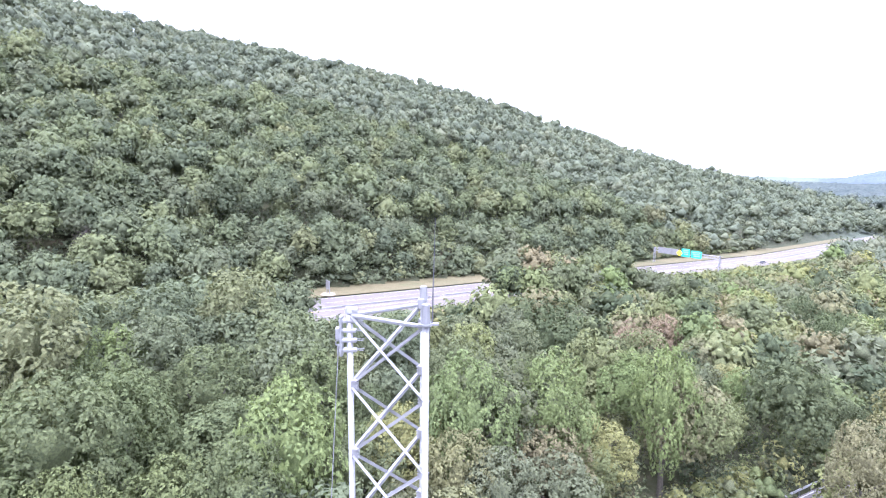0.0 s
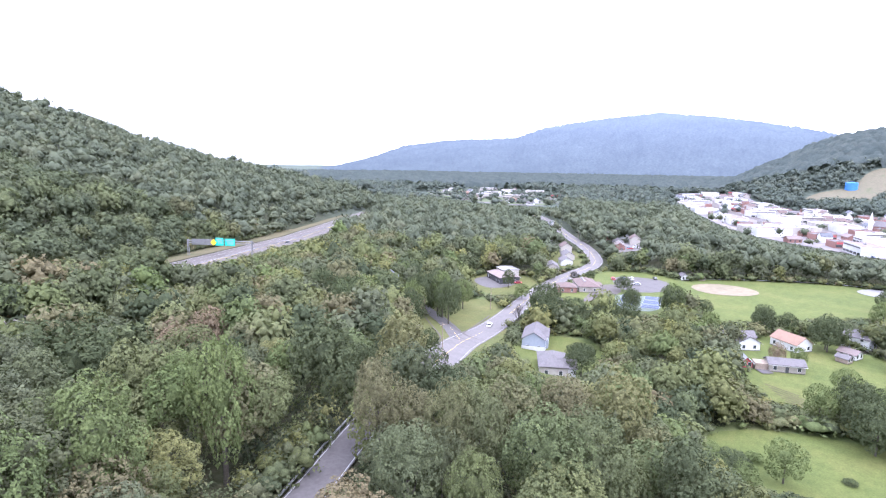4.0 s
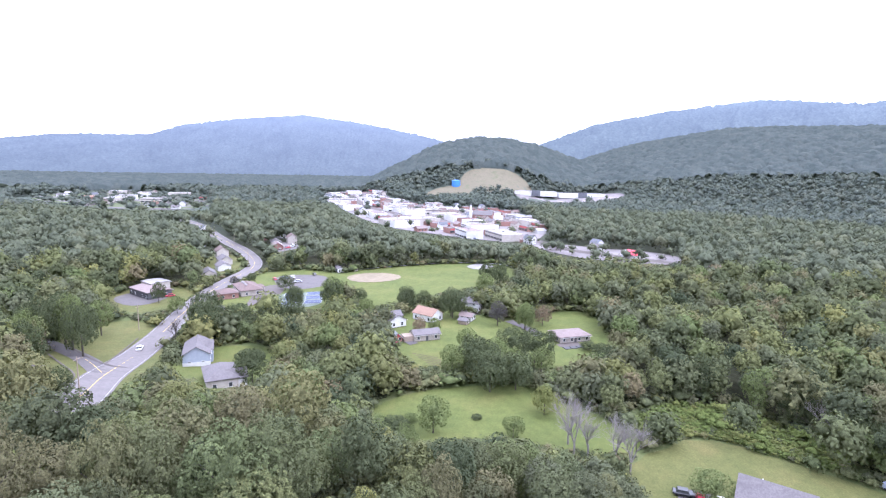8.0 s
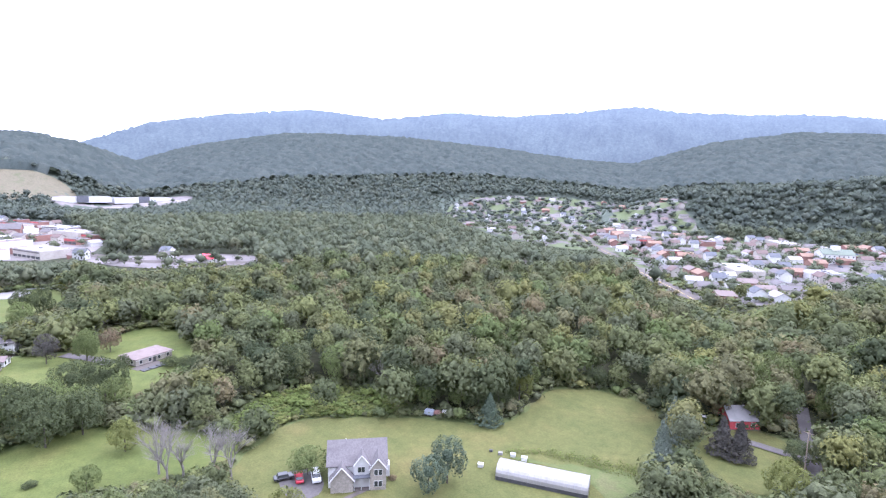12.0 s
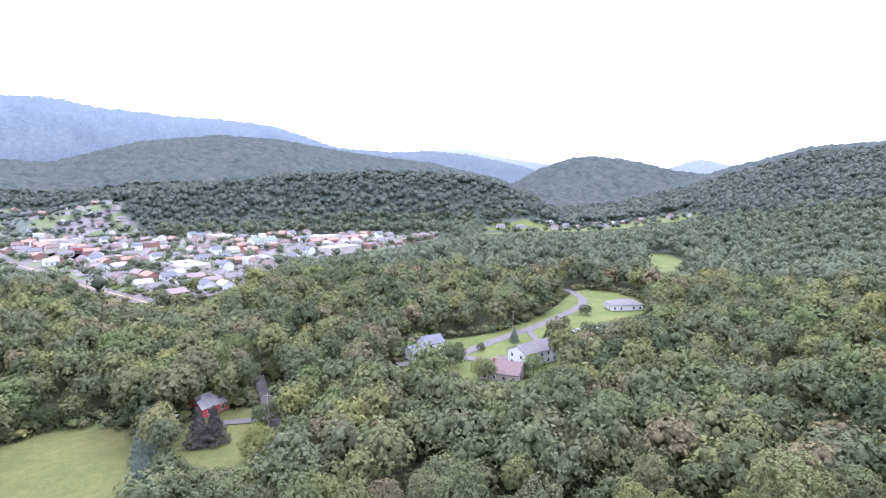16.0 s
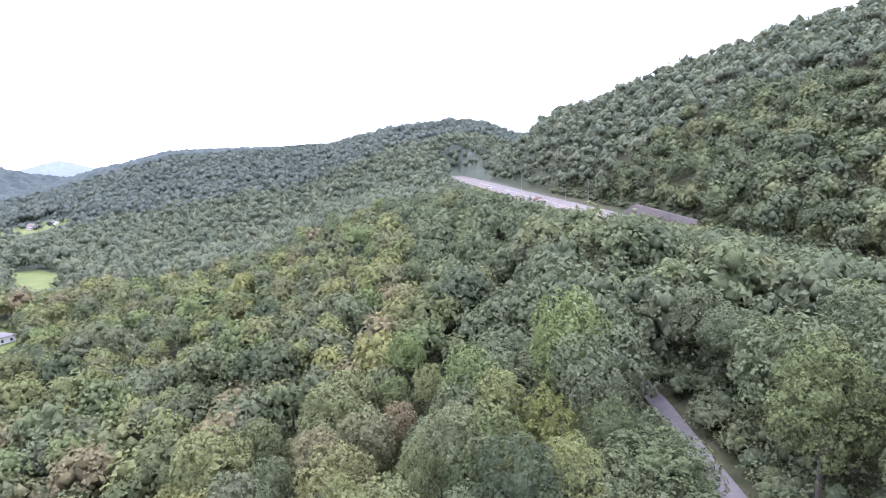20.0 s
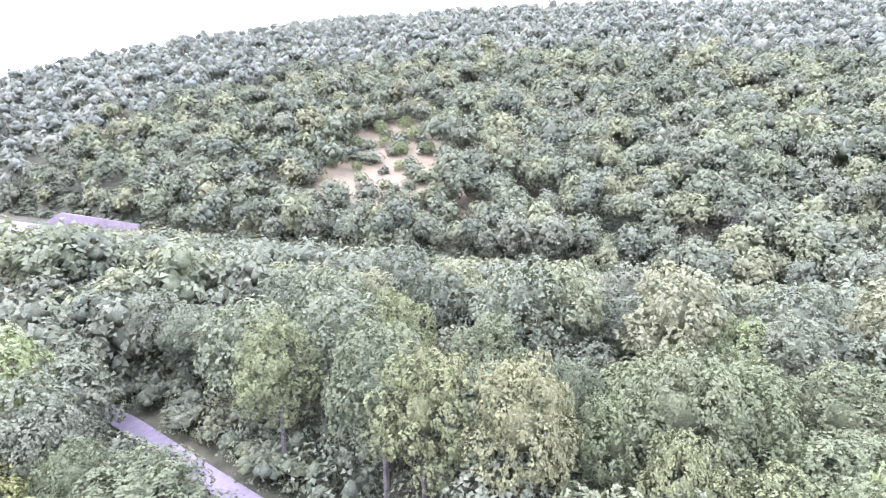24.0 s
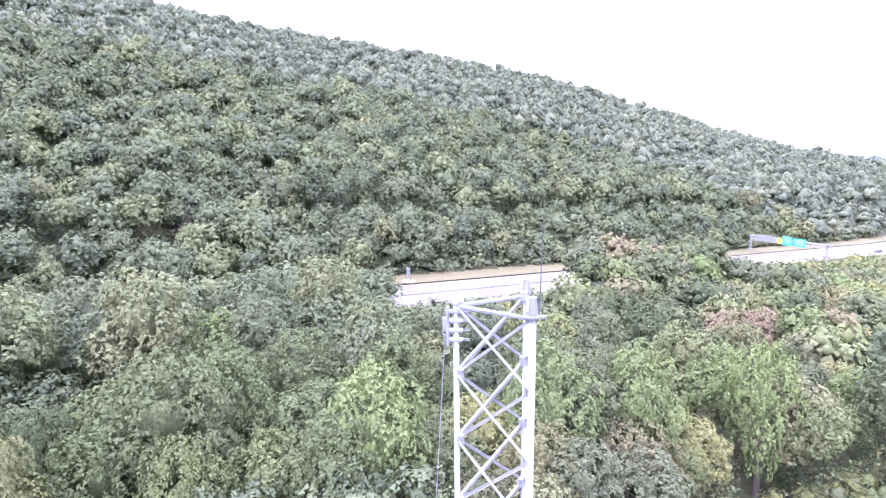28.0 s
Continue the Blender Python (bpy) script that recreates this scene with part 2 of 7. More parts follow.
M_STONE = plain("pale_stone_facing", (0.24, 0.215, 0.19), (0.38, 0.345, 0.31), 2.2, 0.9, bump=0.4)
M_RGREY = plain("grey_shingles", (0.108, 0.098, 0.100), (0.155, 0.141, 0.143), 2.5, 0.9, bump=0.3)
M_RDARK = plain("dark_shingles", (0.085, 0.09, 0.105), (0.14, 0.145, 0.16), 2.5, 0.9, bump=0.3)
M_RBROWN = plain("brown_shingles", (0.115, 0.083, 0.075), (0.160, 0.118, 0.108), 2.5, 0.9, bump=0.3)
M_RPINK = plain("faded_shingles", (0.165, 0.130, 0.122), (0.215, 0.172, 0.162), 2.5, 0.9, bump=0.3)
M_RORANGE = plain("orange_shingles", (0.20, 0.125, 0.092), (0.25, 0.165, 0.122), 2.5, 0.9, bump=0.3)
M_RRED = plain("bright_red_roofing", (0.60, 0.06, 0.09), (0.70, 0.10, 0.13), 1.0, 0.5)
M_RWHITE = plain("white_metal_roofing", (0.205, 0.195, 0.195), (0.275, 0.262, 0.262), 0.5, 0.45, bump=0.05)
M_BARN = plain("red_barn_boards", (0.38, 0.05, 0.06), (0.50, 0.09, 0.10), 2.0, 0.8)
M_GLASS = plain("window_glass", (0.03, 0.035, 0.04), (0.06, 0.065, 0.07), 0.5, 0.12, bump=0.0, spec=0.6)
M_DARK = plain("dark_trim", (0.05, 0.05, 0.055), (0.08, 0.08, 0.085), 2.0, 0.7)
M_RUBBER = plain("tyre_rubber", (0.02, 0.02, 0.02), (0.035, 0.035, 0.035), 4.0, 0.9)
M_FILM = plain("polythene_film", (0.21, 0.20, 0.19), (0.28, 0.268, 0.255), 0.7, 0.35, bump=0.05, spec=0.5)
M_SIGN = plain("green_sign_sheet", (0.02, 0.42, 0.33), (0.03, 0.48, 0.38), 0.5, 0.4)
M_SIGNY = plain("yellow_sign_sheet", (0.80, 0.60, 0.03), (0.85, 0.66, 0.05), 0.5, 0.4)
M_COURT = plain("blue_court", (0.062, 0.076, 0.130), (0.078, 0.094, 0.155), 0.5, 0.8)
M_COURTG = plain("green_court", (0.112, 0.136, 0.106), (0.140, 0.164, 0.130), 0.5, 0.8)
M_TANK = plain("blue_tank_paint", (0.05, 0.18, 0.48), (0.07, 0.22, 0.55), 0.5, 0.5)
M_WOOD = plain("weathered_timber", (0.22, 0.17, 0.13), (0.33, 0.27, 0.22), 3.0, 0.9)


def car_paint(name, c):
    m, nt, b = nodes_of(name, 0.3, 0.5)
    nt.links.new(ramp_of(nt, noise_of(nt, 1.2), [(0.3, tuple(0.9 * v for v in c)), (0.7, c)]), b.inputs["Base Color"])
    b.inputs["Coat Weight"].default_value = 0.5
    return m


M_CARS = {k: car_paint(k + "_car_paint", c) for k, c in (("white", (0.75, 0.75, 0.75)), ("silver", (0.42, 0.43, 0.45)), ("black", (0.025, 0.025, 0.03)), ("red", (0.42, 0.02, 0.04)), ("blue", (0.05, 0.09, 0.2)))}
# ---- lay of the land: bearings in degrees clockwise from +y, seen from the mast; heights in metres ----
UX, UY = 0.79, 0.613          # the motorway runs along (UX, UY); the mountain rises on its left


def smooth(t):
    t = np.clip(t, 0.0, 1.0)
    return t * t * (3 - 2 * t)


def road_height(s):
    """Height of the motorway along its length s."""
    return np.interp(s, (-1500, -700, -540, -207, 94, 368, 700, 1200), (84, 72, 64, 45.5, 28.0, 13.5, 6, 2))


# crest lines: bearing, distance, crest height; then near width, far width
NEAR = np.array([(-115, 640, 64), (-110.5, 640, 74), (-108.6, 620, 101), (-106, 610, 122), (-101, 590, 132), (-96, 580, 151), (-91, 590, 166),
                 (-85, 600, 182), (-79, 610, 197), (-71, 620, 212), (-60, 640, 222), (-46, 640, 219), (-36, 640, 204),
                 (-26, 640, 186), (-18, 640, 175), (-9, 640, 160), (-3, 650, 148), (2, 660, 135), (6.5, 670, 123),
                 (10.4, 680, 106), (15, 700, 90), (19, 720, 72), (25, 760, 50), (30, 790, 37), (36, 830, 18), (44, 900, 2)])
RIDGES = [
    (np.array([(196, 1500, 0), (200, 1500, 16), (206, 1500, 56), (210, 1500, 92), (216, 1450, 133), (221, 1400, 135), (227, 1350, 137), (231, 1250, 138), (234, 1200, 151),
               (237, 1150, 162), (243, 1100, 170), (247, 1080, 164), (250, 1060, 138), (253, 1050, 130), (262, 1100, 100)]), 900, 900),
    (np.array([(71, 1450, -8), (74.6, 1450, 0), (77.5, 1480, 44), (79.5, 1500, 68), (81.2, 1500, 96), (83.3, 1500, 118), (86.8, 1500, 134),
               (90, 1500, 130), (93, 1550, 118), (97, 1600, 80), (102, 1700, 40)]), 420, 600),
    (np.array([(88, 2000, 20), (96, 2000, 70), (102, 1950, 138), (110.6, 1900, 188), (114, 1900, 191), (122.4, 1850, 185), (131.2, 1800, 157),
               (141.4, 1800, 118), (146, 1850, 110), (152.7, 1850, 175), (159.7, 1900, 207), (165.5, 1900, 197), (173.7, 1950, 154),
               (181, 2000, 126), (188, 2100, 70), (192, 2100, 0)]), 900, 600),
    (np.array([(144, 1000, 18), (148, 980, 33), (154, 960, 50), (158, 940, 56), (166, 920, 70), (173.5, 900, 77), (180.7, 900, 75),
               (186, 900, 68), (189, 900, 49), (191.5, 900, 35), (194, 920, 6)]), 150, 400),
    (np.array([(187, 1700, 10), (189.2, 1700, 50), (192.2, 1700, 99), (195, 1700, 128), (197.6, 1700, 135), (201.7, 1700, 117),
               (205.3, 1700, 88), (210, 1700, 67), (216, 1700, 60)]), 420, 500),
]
FAR = {
    "east": np.array([(26, 3800, 0), (31.8, 3800, -20), (36.6, 3800, 20), (40, 3800, 80), (43.4, 3800, 160), (48, 3800, 200), (55, 3800, 220), (58, 3800, 290),
                      (62.5, 3800, 340), (69, 3800, 383), (74.5, 3800, 346), (80.4, 3800, 280), (84, 3800, 225), (89, 3800, 150), (94, 3800, 20)]),
    "south": np.array([(84, 2600, 20), (90, 2600, 130), (93.2, 2600, 180), (98.5, 2600, 272), (105, 2600, 327), (112.5, 2600, 366), (115, 2600, 361),
                       (120.5, 2600, 337), (127.5, 2600, 376), (133.5, 2600, 362), (140, 2600, 382), (146, 2600, 405), (150, 2700, 390),
                       (156, 2900, 390), (160, 2950, 390), (165, 3000, 370), (171, 3000, 265), (176, 3000, 245), (181, 3000, 248),
                       (185, 3000, 225), (190, 3000, 170), (196, 3000, 60)]),
    "southwest": np.array([(176, 4300, 180), (180, 4300, 330), (184, 4300, 340), (189, 4300, 262), (193.4, 4300, 215), (199, 4300, 150), (204, 4300, 170), (207.4, 4300, 245),
                           (210.8, 4300, 172), (214, 4300, 190), (217, 4300, 295), (224, 4300, 290), (232, 4300, 240)]),
}


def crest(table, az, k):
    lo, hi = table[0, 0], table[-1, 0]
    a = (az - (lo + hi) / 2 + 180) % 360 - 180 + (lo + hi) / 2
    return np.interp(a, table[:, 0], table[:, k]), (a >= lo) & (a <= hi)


def land(x, y):
    """Height of the ground."""
    x, y = np.asarray(x, float), np.asarray(y, float)
    s, q = UX * x + UY * y, -UY * x + UX * y
    r, az = np.hypot(x, y), np.degrees(np.arctan2(x, y))
    zh = road_height(s)
    foot = np.interp(s, (-900, -400, -84, 67, 211, 368, 900), (-160, -130, -75, -95, -20, 30, 90))
    wide = np.interp(s, (-900, -300, 67), (330, 190, 115))
    w = smooth((q - foot) / wide)
    z = zh * (0.86 * w + 0.14 * smooth((q - 60) / 62))
    z = z + 1.2 * np.sin(x / 47 + 1.3) * np.sin(y / 39) * smooth((r - 240) / 200)
    # the near mountain
    rc, ok = crest(NEAR, az, 1)
    zc, _ = crest(NEAR, az, 2)
    cosq = -UY * np.sin(np.radians(az)) + UX * np.cos(np.radians(az))
    rh = np.where(cosq > 0.2, 163 / np.maximum(cosq, 0.2), 815)
    t = (r - rh) / np.maximum(rc - rh, 60)
    top = zh + (zc - zh) * np.clip(t, 0, 1) * (1.12 - 0.12 * np.clip(t, 0, 1))
    top = np.where(t > 1, zc - 0.16 * (r - rc), top)
    bank = 6.0 * smooth((q - 158) / 14) * (t < 1.2)
    z = np.where(ok & (t > 0), np.maximum(z, np.maximum(top, -5) + bank), z)
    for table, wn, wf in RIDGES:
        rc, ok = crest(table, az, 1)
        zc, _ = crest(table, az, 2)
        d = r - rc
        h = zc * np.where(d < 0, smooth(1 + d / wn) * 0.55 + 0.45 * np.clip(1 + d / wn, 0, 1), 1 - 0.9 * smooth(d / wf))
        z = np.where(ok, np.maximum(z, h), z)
    # the bench on which the motorway runs
    on = smooth((q - 116) / 8) * smooth((166 - q) / 8) * smooth((s + 760) / 60) * smooth((640 - s) / 60)
    return z * (1 - on) + zh * on

# ---- building helpers ----
def mesh_of(name, verts, faces, mats, index=None, flat=True):
    """A mesh from arrays; faces all of one length."""
    me = bpy.data.meshes.new(name)
    v, f = np.asarray(verts, np.float32), np.asarray(faces, np.int32)
    me.vertices.add(len(v))
    me.vertices.foreach_set("co", v.ravel())
    n = f.shape[1]
    me.loops.add(f.size)
    me.loops.foreach_set("vertex_index", f.ravel())
    me.polygons.add(len(f))
    me.polygons.foreach_set("loop_start", np.arange(0, f.size, n, dtype=np.int32))
    for m in mats if isinstance(mats, (list, tuple)) else [mats]:
        me.materials.append(m)
    if index is not None:
        me.polygons.foreach_set("material_index", np.asarray(index, np.int32))
    if not flat:
        me.polygons.foreach_set("use_smooth", np.ones(len(f), bool))
    me.update(calc_edges=True)
    return me


def height(x, y):
    return float(land(x, y))


def thing(name, at, label, category, group="", turn=0.0):
    ob = new(name)
    ob.empty_display_size = 0.3
    ob.matrix_world = pose(*at, 0, 0, turn)
    return tagged(ob, label, category, group)


def part(name, bm, material, parent, label="", smooth_shade=False):
    me = bpy.data.meshes.new(name)
    bm.normal_update()
    bm.to_mesh(me)
    bm.free()
    me.materials.append(material)
    if smooth_shade:
        me.polygons.foreach_set("use_smooth", np.ones(len(me.polygons), bool))
    ob = new(name, me)
    ob.parent = parent
    return tagged(ob, label)


def box(bm, x0, y0, z0, x1, y1, z1, bevel=0.0):
    r = bmesh.ops.create_cube(bm, size=1.0, matrix=Matrix.Translation(((x0 + x1) / 2, (y0 + y1) / 2, (z0 + z1) / 2)) @ Matrix.Diagonal((x1 - x0, y1 - y0, z1 - z0, 1)))
    if bevel:
        es = list({e for v in r["verts"] for e in v.link_edges})
        bmesh.ops.bevel(bm, geom=es, offset=bevel, segments=1, affect="EDGES")
    return bm


def boxed(*a, bevel=0.0):
    return box(bmesh.new(), *a, bevel=bevel)


def rod(bm, a, b, r0, r1=None, seg=8):
    a, b = Vector(a), Vector(b)
    m = Matrix.Translation((a + b) / 2) @ (b - a).to_track_quat("Z", "Y").to_matrix().to_4x4()
    bmesh.ops.create_cone(bm, cap_ends=True, segments=seg, radius1=r0, radius2=r0 if r1 is None else r1, depth=(b - a).length, matrix=m)
    return bm


def inside(px, py, ring):
    """Which points lie in a closed ring."""
    px, py = np.asarray(px, float), np.asarray(py, float)
    hit = np.zeros(px.shape, bool)
    for (x0, y0), (x1, y1) in zip(ring, ring[1:] + ring[:1]):
        if y0 != y1:
            hit ^= ((y0 > py) != (y1 > py)) & (px < (x1 - x0) * (py - y0) / (y1 - y0) + x0)
    return hit


def rounded(ring, times=2, closed=True):
    """Corner cutting."""
    for _ in range(times):
        out = []
        for a, b in zip(ring, ring[1:] + ring[:1]) if closed else zip(ring, ring[1:]):
            out += [(0.75 * a[0] + 0.25 * b[0], 0.75 * a[1] + 0.25 * b[1]), (0.25 * a[0] + 0.75 * b[0], 0.25 * a[1] + 0.75 * b[1])]
        ring = out if closed else [ring[0]] + out + [ring[-1]]
    return ring


def away(px, py, line):
    """Distance from points to a polyline."""
    best = np.full(np.shape(px), 1e9)
    for (x0, y0), (x1, y1) in zip(line, line[1:]):
        dx, dy = x1 - x0, y1 - y0
        t = np.clip(((px - x0) * dx + (py - y0) * dy) / (dx * dx + dy * dy + 1e-9), 0, 1)
        best = np.minimum(best, np.hypot(px - x0 - t * dx, py - y0 - t * dy))
    return best


def patch(name, ring, material, label, category, lift=0.35, step=4.0, group="", wobble=0.8):
    """A sheet draped on the land inside a rounded ring."""
    from mathutils.geometry import delaunay_2d_cdt
    ring = rounded([tuple(map(float, p)) for p in ring], 2)
    rng = random.Random(len(name) + int(ring[0][0]))
    ring = [(x + rng.uniform(-wobble, wobble), y + rng.uniform(-wobble, wobble)) for x, y in ring]
    xs, ys = [p[0] for p in ring], [p[1] for p in ring]
    gx, gy = np.meshgrid(np.arange(min(xs), max(xs), step), np.arange(min(ys), max(ys), step))
    gx, gy = gx.ravel(), gy.ravel()
    ok = inside(gx, gy, ring) & (away(gx, gy, ring + ring[:1]) > step * 0.4)
    pts = [Vector(p) for p in ring] + [Vector((a, b)) for a, b in zip(gx[ok], gy[ok])]
    v, _, f, *_ = delaunay_2d_cdt(pts, [], [list(range(len(ring)))], 1, 1e-4)
    z = land([p.x for p in v], [p.y for p in v]) + lift
    ob = new(name, mesh_of(name, [(p.x, p.y, h) for p, h in zip(v, z)], [t for t in f if len(t) == 3], material, flat=False))
    return tagged(ob, label, category, group, "structure")


def strip(name, line, width, material, label, category, lift=0.5, offset=0.0, kind="structure", parent=None, times=3, heights=None):
    """A ribbon draped along a line."""
    p = np.array(rounded([tuple(map(float, q)) for q in line], times, False))
    n = max(2, int(np.hypot(*np.diff(p, axis=0).T).sum() / 4))
    run = np.concatenate([[0], np.cumsum(np.hypot(*np.diff(p, axis=0).T))])
    at = np.linspace(0, run[-1], n)
    p = np.column_stack([np.interp(at, run, p[:, 0]), np.interp(at, run, p[:, 1])])
    d = np.gradient(p, axis=0)
    d /= np.hypot(*d.T)[:, None] + 1e-9
    side = np.column_stack([-d[:, 1], d[:, 0]])
    c = p + side * offset
    zc = land(c[:, 0], c[:, 1]) + lift if heights is None else heights(c) + lift
    a, b = c + side * width / 2, c - side * width / 2
    za, zb = (land(a[:, 0], a[:, 1]) + lift, land(b[:, 0], b[:, 1]) + lift) if heights is None else (zc, zc)
    v = np.concatenate([np.column_stack([a, za]), np.column_stack([b, zb])])
    i = np.arange(n - 1)
    f = np.column_stack([i + n, i + n + 1, i + 1, i])
    ob = new(name, mesh_of(name, v, f, material))
    if parent is not None:
        ob.parent = parent
        return ob
    return tagged(ob, label, category, "", kind)


# clearings, as rings on the plan
HOUSE_LAWN = [(122, -30), (133, -42), (141, -54), (133, -69), (123, -83), (116, -90), (106, -98), (105, -112), (116, -131), (110, -144), (95, -150), (84, -148),
              (70, -131), (60, -108), (62, -90), (80, -62), (98, -38), (108, -30)]
MEADOW = [(139, 39), (151, 31), (160, 20), (166, 4), (167, -11), (155, -20), (149, -30), (136, -39), (128, -34), (128, -16), (132, 3), (123, 19), (128, 36)]
WEEDS = [(144, -36), (161, -50), (162, -66), (144, -84), (125, -86), (133, -69), (142, -55), (135, -42)]
YARDS = [(218, 50), (250, 44), (257, 30), (247, 14), (240, -11), (266, -29), (262, -43), (221, -48), (205, -38), (187, -25), (181, -13), (201, 1), (178, 17), (177, 31), (200, 45)]
BALL = [(270, 88), (300, 104), (330, 104), (353, 76), (384, 32), (380, -6), (345, -9), (318, 7), (262, 52), (248, 71)]
SCHOOL = [(235, 140), (253, 145), (293, 153), (330, 150), (335, 112), (300, 92), (283, 88), (244, 86), (230, 105)]
JUNCTION = [(120, 118), (134, 140), (160, 150), (180, 170), (215, 165), (196, 138), (168, 118), (145, 110), (112, 95), (100, 92), (98, 102)]
WHITE_YARD = [(160, 113), (184, 110), (189, 90), (174, 78), (150, 76), (136, 88)]
PLAZA = [(245, 205), (278, 192), (263, 161), (234, 149), (214, 167)]
SOUTH_LAWN = [(68, -137), (66, -160), (45, -160), (38, -143), (44, -125), (60, -125)]
WEST_LAWN = [(10, -220), (-8, -234), (-28, -238), (-60, -268), (-95, -335), (-108, -345), (-132, -316), (-122, -279), (-89, -258), (-62, -234), (-58, -203), (-34, -178), (-18, -180), (-2, -192)]
WEST_GREEN = [(-182, -415), (-220, -522), (-245, -505), (-208, -412)]
BARE_SLOPE = [(-233, 40), (-230, 62), (-264, 88), (-262, 121), (-230, 118), (-186, 104), (-166, 104), (-172, 82), (-201, 60)]
CORE = [(1153, 419), (1244, 314), (906, 160), (861, -20), (575, -50), (490, -12), (560, 110), (690, 200)]
STRIP = [(560, 0), (486, -53), (474, -150), (405, -130), (420, -44)]
SOUTH_TOWN = [(420, -542), (473, -665), (362, -650), (228, -740), (-50, -720), (30, -575), (120, -490), (128, -300), (187, -313), (313, -454)]
VILLAGE = [(943, -664), (649, -1037), (352, -721), (270, -432), (461, -430)]
EAST_TOWN = [(800, 822), (1057, 852), (998, 576), (698, 404), (686, 554)]
WEST_TOWN = [(-82, -790), (-449, -890), (-420, -780), (-206, -764), (-76, -714)]
QUARRY = [(1285, 95), (1294, -2), (1258, -50), (1160, -60), (1140, 100), (1200, 110)]
TANK_SLOPE = [(1010, 165), (1075, 178), (1150, 168), (1190, 125), (1172, 92), (1135, 58), (1085, 88), (1050, 110)]
MALL = [(1215, -20), (1235, -235), (1160, -260), (1100, -150), (1120, -10)]
ROADSIDE = [(315, 172), (340, 176), (380, 204), (372, 218), (340, 204), (312, 190)]
CAR_YARD = [(392, 186), (420, 198), (446, 188), (440, 168), (410, 166), (392, 174)]
OPEN = [HOUSE_LAWN, MEADOW, WEEDS, YARDS, BALL, SCHOOL, JUNCTION, WHITE_YARD, PLAZA, SOUTH_LAWN, WEST_LAWN, WEST_GREEN, QUARRY, MALL, TANK_SLOPE, ROADSIDE, CAR_YARD]
TOWNS = [CORE, STRIP, SOUTH_TOWN, VILLAGE, EAST_TOWN, WEST_TOWN]
ROAD_MAIN = [(96, 92), (115, 103), (137, 116), (159, 125), (186, 134), (239, 151), (291, 162), (340, 165), (387, 196), (433, 239), (541, 324), (640, 440)]
ROAD_SIDE = [(139, 118), (152, 134), (160, 150), (168, 175), (170, 205)]
ROAD_HILL = [(-150, -42), (-98, -10), (-85, -4), (-74, 1), (-30, 22), (0, 37), (34, 55), (52, 66), (80, 83), (96, 92)]
ROAD_SOUTH = [(60, -190), (55, -178), (47, -159), (39, -142), (30, -120)]
ROAD_WEST = [(10, -200), (-12, -208), (-30, -229), (-55, -253), (-85, -289), (-93, -302), (-97, -320), (-93, -345)]
ROAD_TOWN = [(640, -720), (439, -546), (308, -430), (230, -367), (160, -310)]
ROADS = [(ROAD_MAIN, 9.0), (ROAD_SIDE, 6.5), (ROAD_HILL, 4.0), (ROAD_SOUTH, 4.2), (ROAD_WEST, 5.0), (ROAD_TOWN, 9.0)]
OPEN = [rounded(r, 2) for r in OPEN]
TOWNS = [rounded(r, 2) for r in TOWNS]
# ---- the ground, one sheet out to the horizon ----
def ground_sheet():
    rings = np.concatenate([[0.5], np.geomspace(8, 300, 90), np.geomspace(308, 4900, 95)])
    az = np.radians(np.arange(0, 360, 0.75))
    r, a = np.meshgrid(rings, az, indexing="ij")
    x, y = r * np.sin(a), r * np.cos(a)
    z = land(x, y)
    n, k = r.shape
    i, j = np.meshgrid(np.arange(n - 1), np.arange(k), indexing="ij")
    j2 = (j + 1) % k
    f = np.stack([i * k + j, i * k + j2, (i + 1) * k + j2, (i + 1) * k + j], -1).reshape(-1, 4)
    ob = new("ground", mesh_of("ground", np.stack([x, y, z], -1).reshape(-1, 3), f[:, ::-1], M_GROUND, flat=False))
    tagged(ob, "brown and green woodland floor of valley and hillside", "ground", "", "structure")


ground_sheet()
rough_ = []
for ring, mat_, words in ((HOUSE_LAWN, M_LAWN, "mown yellow-green lawn behind the house"), (MEADOW, M_FIELD, "bright green mown meadow among trees"),
                          (WEEDS, M_WEED, "rough strip of weeds and brambles"), (YARDS, M_FIELD, "green yards round small houses"),
                          (BALL, M_FIELD, "green grass of a baseball ground"), (SCHOOL, M_FIELD, "green grass round a low public building"),
                          (JUNCTION, M_LAWN, "mown verge at a road junction"), (WHITE_YARD, M_FIELD, "green yard of a white house"),
                          (PLAZA, M_LAWN, "grass round a roadside building"), (ROADSIDE, M_LAWN, "mown roadside yards"), (SOUTH_LAWN, M_LAWN, "mown lawn beside a lane"),
                          (WEST_LAWN, M_FIELD, "green lawns along a residential lane"), (WEST_GREEN, M_FIELD, "small green clearing in woods"),
                          (QUARRY, M_QUARRY, "dry bare hillside cutting"), (TANK_SLOPE, M_QUARRY, "dry bare slope below the water tank"), (BARE_SLOPE, M_DRY, "dry grassy slope with scrub")):
    cx_, cy_ = sum(p[0] for p in ring) / len(ring), sum(p[1] for p in ring) / len(ring)
    if ring not in (QUARRY, TANK_SLOPE):
        rough_.append(words)
        patch("rough_grass", [(cx_ + (x - cx_) * 1.07 + math.copysign(2, x - cx_), cy_ + (y - cy_) * 1.07 + math.copysign(2, y - cy_)) for x, y in ring], M_WEED if mat_ is not M_DRY else M_DRY, "rough weedy grass at the edge of the clearing", "grass", lift=0.10 + 0.016 * len(rough_) if mat_ is not M_DRY else 0.9, step=5.0, wobble=2.0)
    patch("lawn", ring, mat_, words, "grass", lift=0.35 if mat_ is not M_DRY else 1.1, step=5.0)
